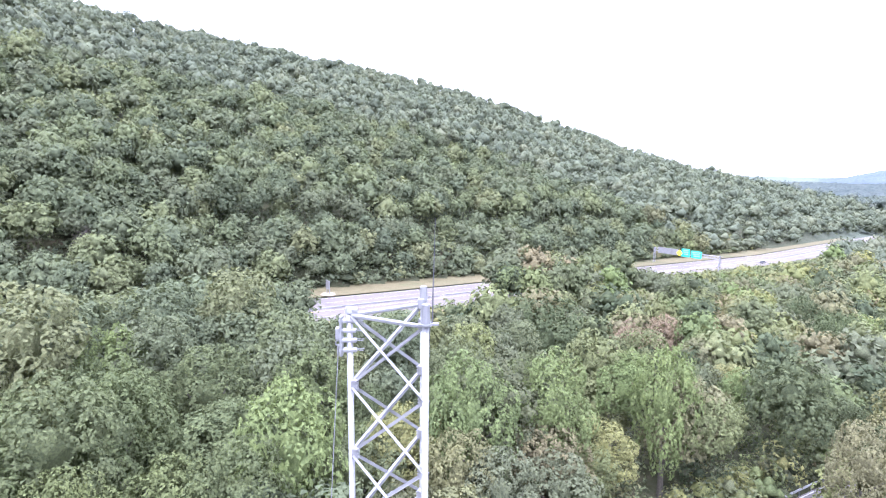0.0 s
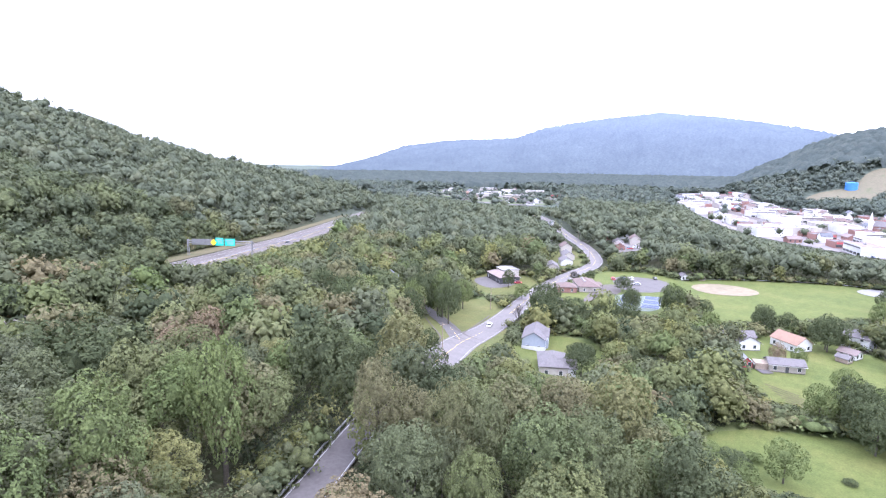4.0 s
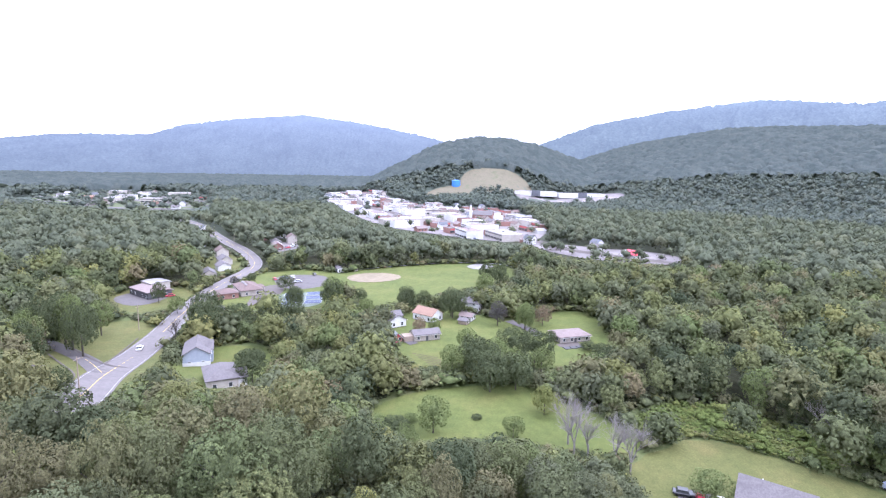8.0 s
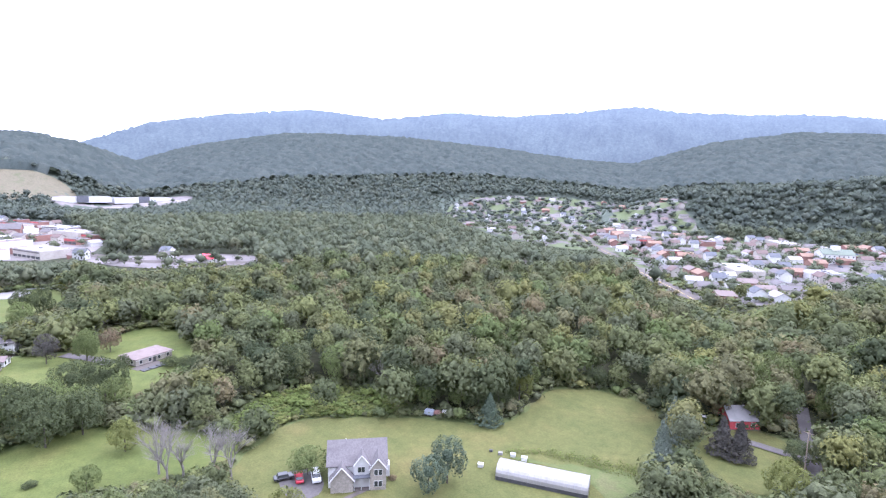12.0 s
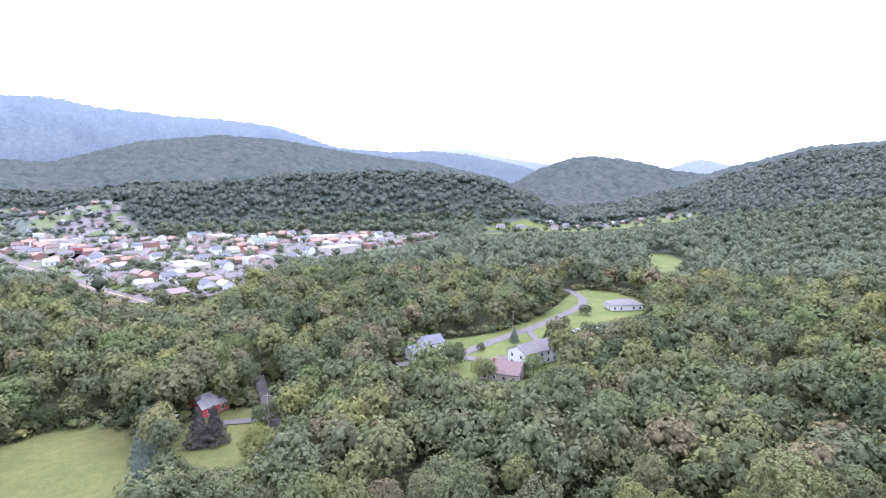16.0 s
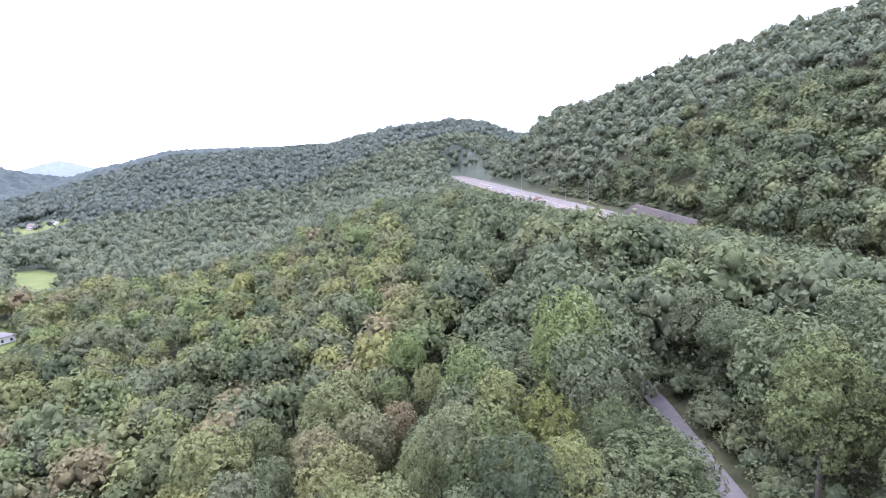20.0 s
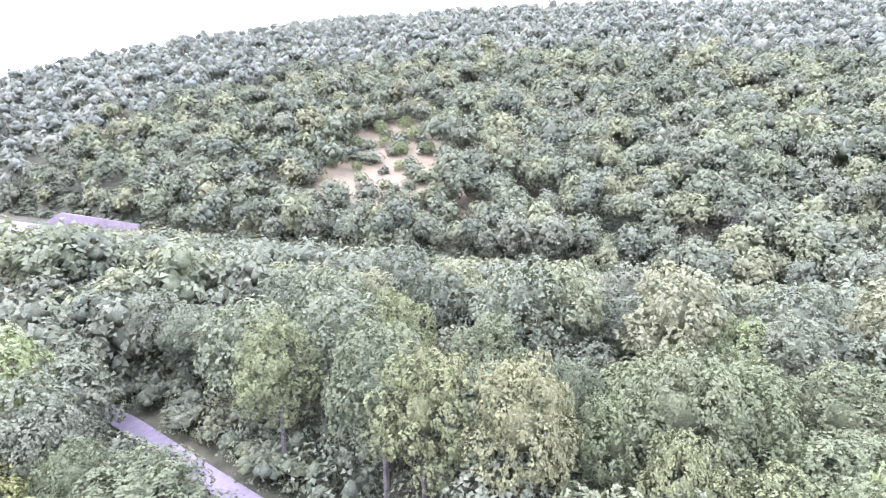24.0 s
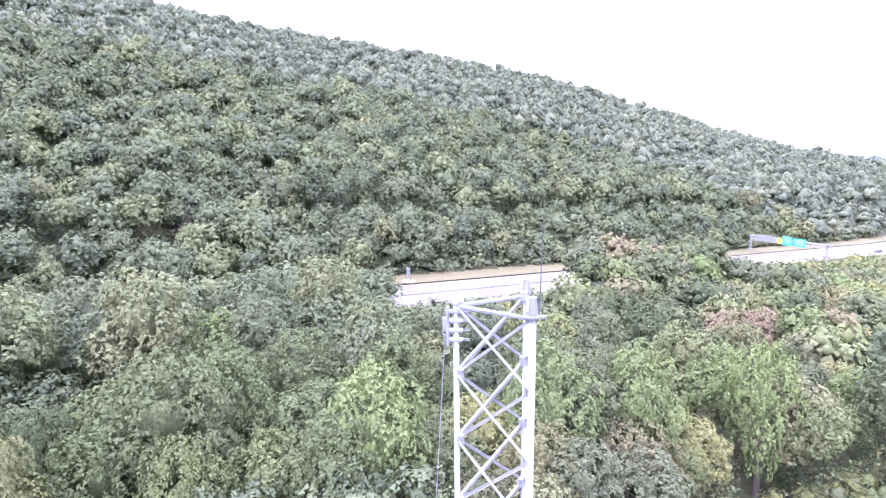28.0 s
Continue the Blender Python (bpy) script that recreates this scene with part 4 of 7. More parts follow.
# the same on the bank above the motorway
vx, vy, gv = scatter(120, 420, 6.0, 42)
s_, q_ = UX * vx + UY * vy, -UY * vx + UX * vy
kv = (q_ > 146) & (q_ < 262) & (s_ > -210) & (s_ < 330) & clearings(vx, vy, 0.5) & ~inside(vx, vy, BARE_SLOPE)
vx, vy = vx[kv], vy[kv]
vh = gv.uniform(4.0, 8.0, len(vx))
joined("understory", vx, vy, vh, vh * gv.uniform(0.42, 0.6, len(vx)), [crown_arrays(rng, 4, 54, 0.18, 1.0, body=OCTA, bunch=5) for _ in range(5)], M_WOODS, gv, "low green understory on the mountain's foot", category="shrubs")

# undergrowth along the edges of clearings and roads, and over the weeds
bx, by, gb = scatter(60, 430, 3.0, 31)
edge = np.full(len(bx), 1e9)
for ring in OPEN[:12] + TOWNS[1:3]:
    edge = np.minimum(edge, np.where(inside(bx, by, ring), 9e9, away(bx, by, ring + ring[:1])))
for line in (ROAD_HILL, ROAD_SOUTH, ROAD_SIDE):
    edge = np.minimum(edge, np.where(away(bx, by, line) < 2.9, 9e9, away(bx, by, line) - 2.0))
weedy = inside(bx, by, OPEN[2]) & (gb.uniform(0, 1, len(bx)) < 0.55)
s_, q_ = UX * bx + UY * by, -UY * bx + UX * by
verge = ((q_ > 154) & (q_ < 172)) | ((q_ > 108) & (q_ < 117))
low_ = tree_size(bx, by, gb)[0] < 9.0
low_ &= ~inside(bx, by, BARE_SLOPE)
kb = (low_ & (gb.uniform(0, 1, len(bx)) < 0.55)) | (((edge < 7.5) | verge) & (gb.uniform(0, 1, len(bx)) < 0.8)) | weedy
kb &= clearings(bx, by, -1.2) | weedy
bx, by = bx[kb], by[kb]
hb = np.minimum(gb.uniform(1.6, 5.2, len(bx)), np.maximum(1.5, 1.1 * tree_size(bx, by, gb)[0])) * np.where(inside(bx, by, OPEN[2]), 0.4, 1.0)
near_ = np.hypot(bx, by) < 150
wb = hb * gb.uniform(0.5, 0.8, len(bx))
joined("undergrowth", bx[near_], by[near_], hb[near_], wb[near_], [crown_arrays(rng, 6, 190, 0.085, 0.8, body=OCTA, low=-0.1, bunch=8, heart=0.7) for _ in range(5)], M_WOODS, gb, "green shrubs and brambles along the wood edges", category="shrubs")
joined("undergrowth", bx[~near_], by[~near_], hb[~near_], wb[~near_], [crown_arrays(rng, 4, 40, 0.17, 0.7, body=OCTA, low=-0.1, bunch=5, heart=0.85) for _ in range(5)], M_WOODS, gb, "green shrubs and brambles along far wood edges", category="shrubs")

# tall weeds on the rough strip and the garden
M_WEEDS = leaf_mat("weed_leaves", [(0.0, (0.096, 0.126, 0.040)), (0.5, (0.120, 0.148, 0.046)), (1.0, (0.150, 0.160, 0.056))])
wx_, wy_, gw_ = scatter(60, 190, 1.7, 91)
kw_ = inside(wx_, wy_, OPEN[2]) & ~inside(wx_, wy_, OPEN[0])
wx_, wy_ = wx_[kw_], wy_[kw_]
hw_ = gw_.uniform(0.7, 1.9, len(wx_)) * np.where(gw_.uniform(0, 1, len(wx_)) < 0.12, 1.9, 1.0)
joined("weeds", wx_, wy_, hw_ + 0.3, hw_ * gw_.uniform(0.7, 1.1, len(wx_)), [crown_arrays(rng, 4, 60, 0.16, 0.7, body=OCTA, low=-0.1, bunch=6, heart=0.7) for _ in range(4)], M_WEEDS, gw_, "tall bright weeds and brambles on rough ground", category="weeds")

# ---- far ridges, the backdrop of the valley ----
def ridge_mat(name, tint, haze_glow, top):
    """Far woods; the haze over them is painted as emission, stronger towards the crest."""
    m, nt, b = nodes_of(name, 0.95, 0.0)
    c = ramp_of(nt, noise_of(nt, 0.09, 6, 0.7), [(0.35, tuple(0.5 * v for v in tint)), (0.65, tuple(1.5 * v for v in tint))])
    # broad tone noise paints the spurs' relief into the base colour
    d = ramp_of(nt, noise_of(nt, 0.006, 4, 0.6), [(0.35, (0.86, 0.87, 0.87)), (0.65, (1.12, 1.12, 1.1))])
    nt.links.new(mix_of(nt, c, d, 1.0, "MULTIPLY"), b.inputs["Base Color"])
    # haze put in as bluish emission by height, brightest at the crest
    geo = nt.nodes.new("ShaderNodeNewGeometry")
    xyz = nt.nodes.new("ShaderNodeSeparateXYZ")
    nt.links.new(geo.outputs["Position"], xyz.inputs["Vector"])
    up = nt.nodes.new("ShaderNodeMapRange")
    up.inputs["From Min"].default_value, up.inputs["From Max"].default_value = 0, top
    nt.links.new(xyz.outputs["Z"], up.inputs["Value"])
    nt.links.new(ramp_of(nt, up.outputs["Result"], [(0.0, tuple(0.62 * v for v in haze_glow)), (0.6, haze_glow), (1.0, tuple(1.45 * v for v in haze_glow))]), b.inputs["Emission Color"])
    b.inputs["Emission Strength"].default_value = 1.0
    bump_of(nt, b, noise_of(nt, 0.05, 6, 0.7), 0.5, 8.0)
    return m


def far_ridge(table, near_side, material, words, rough):
    az = np.radians(np.arange(table[0, 0], table[-1, 0], 0.16))
    rc, zc = np.interp(np.degrees(az), table[:, 0], table[:, 1]), np.interp(np.degrees(az), table[:, 0], table[:, 2])
    t = np.linspace(0, 1.15, 46)
    wave = np.array([[noise.fractal(Vector((a * 30, k * 5.0, rough)), 0.9, 2.1, 5) for a in az] for k in t])
    r = rc[None] - near_side * (1 - t[:, None])
    z = zc[None] * np.where(t[:, None] < 1, 0.6 * smooth(t[:, None]) + 0.4 * t[:, None], 1 - (t[:, None] - 1) * 1.5) * (1 + 0.22 * wave * np.minimum(1, 1.6 * (1 - np.minimum(t, 1)))[:, None])
    z = z + 3.0 * np.random.default_rng(3).standard_normal(z.shape) - 4
    n, k = z.shape
    v = np.stack([r * np.sin(az), r * np.cos(az), z], -1).reshape(-1, 3)
    i, j = np.meshgrid(np.arange(n - 1), np.arange(k - 1), indexing="ij")
    f = np.stack([i * k + j, (i + 1) * k + j, (i + 1) * k + j + 1, i * k + j + 1], -1).reshape(-1, 4)
    ob = new("backdrop", mesh_of("backdrop", v, f, material, flat=False))
    tagged(ob, words, "hills", "", "structure")


far_ridge(FAR["east"], 1500, ridge_mat("haze_glow_ridge", (0.045, 0.055, 0.055), (0.118, 0.142, 0.205), 380), "blue wooded ridge with painted haze across the valley", 1.0)
far_ridge(FAR["south"], 1000, ridge_mat("haze_glow_blue_ridge", (0.048, 0.060, 0.056), (0.098, 0.120, 0.172), 400), "blue-green wooded ridge with painted haze beyond the town", 2.0)
far_ridge(FAR["southwest"], 1100, ridge_mat("haze_glow_pale_ridge", (0.06, 0.07, 0.075), (0.175, 0.200, 0.245), 330), "pale distant ridge with painted haze", 3.0)

# ---- roads ----
for line, w, m_, words, nm in ((ROAD_MAIN, 10.5, M_WORN, "pale worn asphalt main road with white edge lines", "road"), (ROAD_SIDE, 7.0, M_ASPH, "short asphalt side street at a junction", "road"),
                               (ROAD_HILL[4:], 5.6, M_ASPH, "purple-grey asphalt road through the woods", "road"), (ROAD_HILL[:5], 3.0, M_ASPH, "narrow asphalt lane overhung by trees", "road"), (ROAD_SOUTH, 3.5, M_ASPH, "narrow grey lane between lawns and woods", "road"),
                               (ROAD_WEST, 5.2, M_ASPH, "grey residential lane between lawns", "road"), (ROAD_TOWN, 11.0, M_CONC, "pale broad town street", "road")):
    strip(nm, line, w, m_, words, "road", 0.5)
for line, off, w, m_, words in ((ROAD_MAIN, 4.6, 0.16, M_PAINT, "white edge line"), (ROAD_MAIN, -4.6, 0.16, M_PAINT, "white edge line"), (ROAD_MAIN, 0.15, 0.14, M_YPAINT, "yellow centre line"),
                                (ROAD_HILL[4:], 2.5, 0.16, M_PAINT, "white edge line"), (ROAD_HILL[4:], -2.5, 0.16, M_PAINT, "white edge line"),
                                (ROAD_SIDE, 0.0, 0.15, M_YPAINT, "yellow centre line"), (ROAD_TOWN, 0.0, 0.3, M_YPAINT, "yellow centre line")):
    strip("road_marking", line, w, m_, words + " on asphalt", "road marking", 0.52, off)
for line in ([(112, 109), (128, 117), (134, 123), (140, 132), (150, 146)], [(150, 118), (148, 121), (151, 130), (163, 150)], [(150, 126), (165, 133), (186, 141)]):
    strip("kerb", line, 0.55, M_CONC, "pale concrete kerb at the junction", "kerb", 0.66)
for line, w, m_, words in (([(45, -153), (52, -152), (62, -150)], 3.2, M_ASPH, "grey driveway to a barn"), ([(-14, -209), (-24, -203), (-36, -207)], 5.0, M_ASPH, "asphalt driveway"),
                           ([(-50, -248), (-50, -232), (-52, -212)], 3.0, M_ASPH, "narrow asphalt driveway"), ([(210, 60), (214, 50), (208, 42), (200, 34)], 4.0, M_ASPH, "asphalt driveway between sheds"),
                           ([(240, -3), (228, -13), (220, -16)], 4.5, M_ASPH, "asphalt driveway to a bungalow"), ([(250, 20), (262, 0), (290, -25), (330, -60)], 4.5, M_ASPH, "narrow road behind yards"),
                           ([(105, 116), (120, 126), (134, 134)], 3.0, M_CONC, "pale drive through the verge"),
                           ([(560, -10), (508, -35), (456, -51), (428, -117), (400, -170)], 12.0, M_CONC, "pale busy street of the town"),
                           ([(1172, 347), (874, 240), (709, 132), (600, 20), (560, -10)], 15.0, M_CONC, "pale broad commercial street"),
                           ([(812, -694), (720, -630), (644, -579), (560, -500)], 8.0, M_CONC, "pale village street"), ([(430, -425), (359, -361), (293, -312), (262, -280)], 7.0, M_CONC, "pale village street"),
                           ([(1050, 860), (933, 759), (760, 640), (713, 608)], 22.0, M_CONC, "far pale carriageway"), ([(629, -284), (580, -262), (536, -246)], 5.0, M_DRY, "steep dirt track in the woods"),
                           ([(2125, 653), (1800, 580), (1599, 509)], 18.0, M_SAND, "far pale dirt road on a hillside")):
    strip("driveway" if w < 6 else "street", line, w, m_, words, "driveway" if w < 6 else "street", 0.62)

# motorway
MW = [(UX * s - UY * q, UY * s + UX * q) for s, q in ((-790, 140), (-700, 141), (-600, 139), (-450, 134), (-300, 132), (0, 132), (300, 132), (620, 132))]


def mw_height(c):
    return road_height(UX * c[:, 0] + UY * c[:, 1])


strip("motorway", MW, 12.4, M_CONC, "sun-bleached concrete carriageway of a motorway", "road", 0.35, 6.9, heights=mw_height)
strip("motorway", MW, 12.4, M_CONC, "sun-bleached concrete carriageway of a motorway", "road", 0.35, -6.9, heights=mw_height)
strip("median", MW, 2.0, M_WORN, "narrow paved median of the motorway", "median", 0.33, heights=mw_height)
for off in (12.2, 1.5, -1.5, -12.2):
    strip("road_marking", MW, 0.2, M_PAINT if off > 0 else M_YPAINT, "edge line on concrete", "road marking", 0.38, off, heights=mw_height)
for off in (7.0, -7.0):
    strip("road_marking", MW, 0.14, M_PAINT, "lane line on concrete", "road marking", 0.38, off, heights=mw_height)
for s0, off in ((62, 5), (86, 9), (108, 8.5), (120, 9.2), (76, 4)):
    strip("patch", [(UX * (s0 + d) - UY * (132 + off), UY * (s0 + d) + UX * (132 + off)) for d in (0, 1.2, 2.6)], 1.6, M_ASPH, "dark asphalt patch in the carriageway", "road patch", 0.39, heights=mw_height, times=1)
strip("bank", [(UX * s - UY * 157.5, UY * s + UX * 157.5) for s in (40, 100, 200, 300, 420)], 6.0, M_DRY, "brown earth bank with thin grass", "bank", 0.32)
strip("verge", [(UX * s - UY * 151, UY * s + UX * 151) for s in (-180, -60, 100, 300, 560)], 8.0, M_DRY, "dry mown verge beside the motorway", "grass", 0.3)


def barrier(s0, s1, q, words, high=0.8):
    """Steel guard rail: posts and one long rail."""
    a = (UX * (s0 + s1) / 2 - UY * q, UY * (s0 + s1) / 2 + UX * q)
    z = float(road_height((s0 + s1) / 2)) + 0.3
    ob = thing("guard_rail", (*a, z), words, "guard rail", "guard rails", math.degrees(math.atan2(UY, UX)))
    half, slope = (s1 - s0) / 2, float(road_height(s1) - road_height(s0)) / (s1 - s0)
    bm = bmesh.new()
    for k in (0, 1):
        rod(bm, (-half, 0, high - 0.1 - 0.2 * k - slope * half), (half, 0, high - 0.1 - 0.2 * k + slope * half), 0.13, seg=6)
    part("rail", bm, M_STEEL, ob)
    n = int((s1 - s0) / 6)
    data = None
    for i in range(n):
        x = -half + 3 + i * 6
        if data is None:
            data = part("post", boxed(-0.09, -0.09, -0.3, 0.09, 0.09, high), M_STEEL, ob).data
            ob.children[-1].location = (x, 0, slope * x)
        else:
            c = new("post", data)
            c.parent = ob
            c.location = (x, 0, slope * x)
    return ob


for s0 in range(-440, 420, 120):
    barrier(s0, s0 + 118, 132, "grey steel guard rail in the motorway median")
for s0 in (-320, -200):
    barrier(s0, s0 + 118, 118, "grey steel guard rail at the motorway edge")


def at_mw(s, q):
    return UX * s - UY * q, UY * s + UX * q


MW_TURN = math.degrees(math.atan2(UY, UX))


def gantry():
    x, y = at_mw(262, 153)
    z = float(road_height(262)) + 0.2
    ob = thing("sign_gantry", (x, y, z), "grey steel sign gantry with green and yellow panels", "sign gantry", "", MW_TURN)
    for px in (0.0, -34.0):
        for k in (-0.8, 0.8):
            part("post", rod(bmesh.new(), (k, px, 0), (k * 0.6, px, 8.4), 0.22), M_STEEL, ob)
    bm = bmesh.new()
    for dz in (6.6, 7.9):
        for dx in (-0.5, 0.5):
            rod(bm, (dx, 0.4, dz), (dx, -34.4, dz), 0.12, seg=6)
    for i in range(22):
        yy = -i * 1.6
        rod(bm, (-0.5, yy, 6.6), (-0.5, yy - 1.6, 7.9), 0.06, seg=5)
        rod(bm, (0.5, yy, 6.6), (0.5, yy - 1.6, 7.9), 0.06, seg=5)
    part("truss", bm, M_STEEL, ob, "lattice steel truss")
    part("panel", boxed(-0.95, -13.5, 5.8, -0.8, -2.5, 8.8, bevel=0.03), M_STEEL, ob, "blank grey back of a sign")
    for y0, y1, z0, z1, m_, words in ((-19.5, -15.2, 5.6, 9.6, M_SIGN, "green direction sign"), (-25.5, -20.2, 5.6, 9.2, M_SIGN, "green direction sign")):
        p = part("sign_panel", boxed(-1.0, y0, z0, -0.82, y1, z1, bevel=0.05), m_, ob, words)
        for i in range(3):
            part("line_of_writing", boxed(-1.03, y0 + 0.6, z1 - 0.9 - i * 0.95, -1.0, y1 - 0.6 - 0.4 * i, z1 - 0.5 - i * 0.95), M_PAINT, p)
    bm = boxed(-0.06, -1.15, -1.15, 0.06, 1.15, 1.15)
    bmesh.ops.rotate(bm, verts=bm.verts, cent=(0, 0, 0), matrix=Matrix.Rotation(radians(45), 3, "X"))
    bmesh.ops.translate(bm, verts=bm.verts, vec=(-1.0, -14.2, 7.2))
    part("warning_sign", bm, M_SIGNY, ob, "yellow diamond warning sign")


gantry()


def verge_sign():
    x, y = at_mw(72, 150)
    ob = thing("road_sign", (x, y, height(x, y)), "grey-backed road sign on two posts in gravel", "road sign", "", MW_TURN)
    for k in (-0.9, 0.9):
        part("post", boxed(-0.1, k - 0.1, -0.3, 0.1, k + 0.1, 4.6), M_STEEL, ob)
    part("panel", boxed(-0.2, -1.2, 1.9, -0.11, 1.2, 4.7, bevel=0.02), M_STEEL, ob, "grey sign panel seen from behind")
    tagged(patch("gravel_pad", [(x - 2, y - 4), (x + 3, y - 4), (x + 2, y + 2), (x - 2, y + 2)], M_SAND, "pale gravel at the foot of a sign", "gravel", 0.5, 1.5, wobble=0.2), kind="structure")


verge_sign()


def lamp_post(s, q, h=11.0, arm=0.0, words="tall grey steel lighting column beside the motorway"):
    x, y = at_mw(s, q)
    ob = thing("street_lamp", (x, y, height(x, y)), words, "street lamp", "lamps along the motorway", MW_TURN)
    part("pole", rod(bmesh.new(), (0, 0, -0.3), (0, 0, h), 0.17, 0.1), M_STEEL, ob)
    if arm:
        part("arm", rod(bmesh.new(), (0, 0, h - 0.2), (0, -arm, h + 0.5), 0.08), M_STEEL, ob)
        part("lamp_head", boxed(-0.25, -arm - 1.1, h + 0.4, 0.25, -arm, h + 0.65, bevel=0.05), M_STEEL, ob)
    else:
        part("camera_box", boxed(-0.4, -0.4, h, 0.4, 0.4, h + 0.6, bevel=0.06), M_STEEL, ob)


lamp_post(-438, 148, 12)
lamp_post(-345, 148, 8, 3.0)
lamp_post(-315, 150, 15)
lamp_post(-560, 148, 11, 3.0)


def retaining_wall():
    """Sloping-topped concrete wall cut into the mountain's foot."""
    x, y = at_mw(-243, 150)
    z = float(road_height(-243)) - 0.5
    ob = thing("retaining_wall", (x, y, z), "pale concrete retaining wall beside the motorway", "retaining wall", "", MW_TURN)
    n = 14
    for i in range(n):
        x0, x1 = -30 + i * 4.6, -30 + (i + 1) * 4.6 - 0.05
        h0 = 6.6 * min(1, (i + 0.2) / 3.0) - 0.16 * i
        h1 = 6.6 * min(1, (i + 1.2) / 3.0) - 0.16 * (i + 1)
        bm = bmesh.new()
        vs = [bm.verts.new(c) for c in ((x0, 0, -2), (x1, 0, -2), (x1, 0.3, h1 - 0.06 * x1), (x0, 0.3, h0 - 0.06 * x0), (x0, 1.2, -2), (x1, 1.2, -2), (x1, 1.2, h1 - 0.06 * x1), (x0, 1.2, h0 - 0.06 * x0))]
        for f in ((0, 1, 2, 3), (5, 4, 7, 6), (3, 2, 6, 7), (1, 5, 6, 2), (4, 0, 3, 7), (4, 5, 1, 0)):
            bm.faces.new([vs[k] for k in f])
        part("panel", bm, M_CONC, ob)


retaining_wall()


def lane_rail():
    """Guard rail that follows the road through the woods on its uphill side."""
    line = [(24, 49.8), (34, 55), (43, 60.5), (52, 66), (61, 71.5)]
    x0, y0 = line[0]
    z0 = height(x0, y0) + 0.4
    ob = thing("guard_rail", (x0, y0, z0), "pale steel guard rail beside the wooded road", "guard rail", "guard rails")
    pts = []
    for (ax, ay), (bx_, by_) in zip(line, line[1:]):
        d = math.hypot(bx_ - ax, by_ - ay)
        nx, ny = -(by_ - ay) / d * 3.2, (bx_ - ax) / d * 3.2
        for k in range(3):
            f = k / 3
            x, y = ax + (bx_ - ax) * f + nx, ay + (by_ - ay) * f + ny
            pts.append(Vector((x - x0, y - y0, height(x, y) + 0.4 - z0)))
    bm = bmesh.new()
    for a, b in zip(pts, pts[1:]):
        rod(bm, a + Vector((0, 0, 0.62)), b + Vector((0, 0, 0.62)), 0.15, seg=6)
    part("rail", bm, M_STEEL, ob)
    for p in pts:
        part("post", boxed(p.x - 0.07, p.y - 0.07, p.z - 0.5, p.x + 0.07, p.y + 0.07, p.z + 0.7), M_STEEL, ob)


lane_rail()

# ---- the mast ----
TOP = 67.88
LEGS = [(-1.30, 7.39), (-0.20, 6.86), (-0.27, 8.04)]


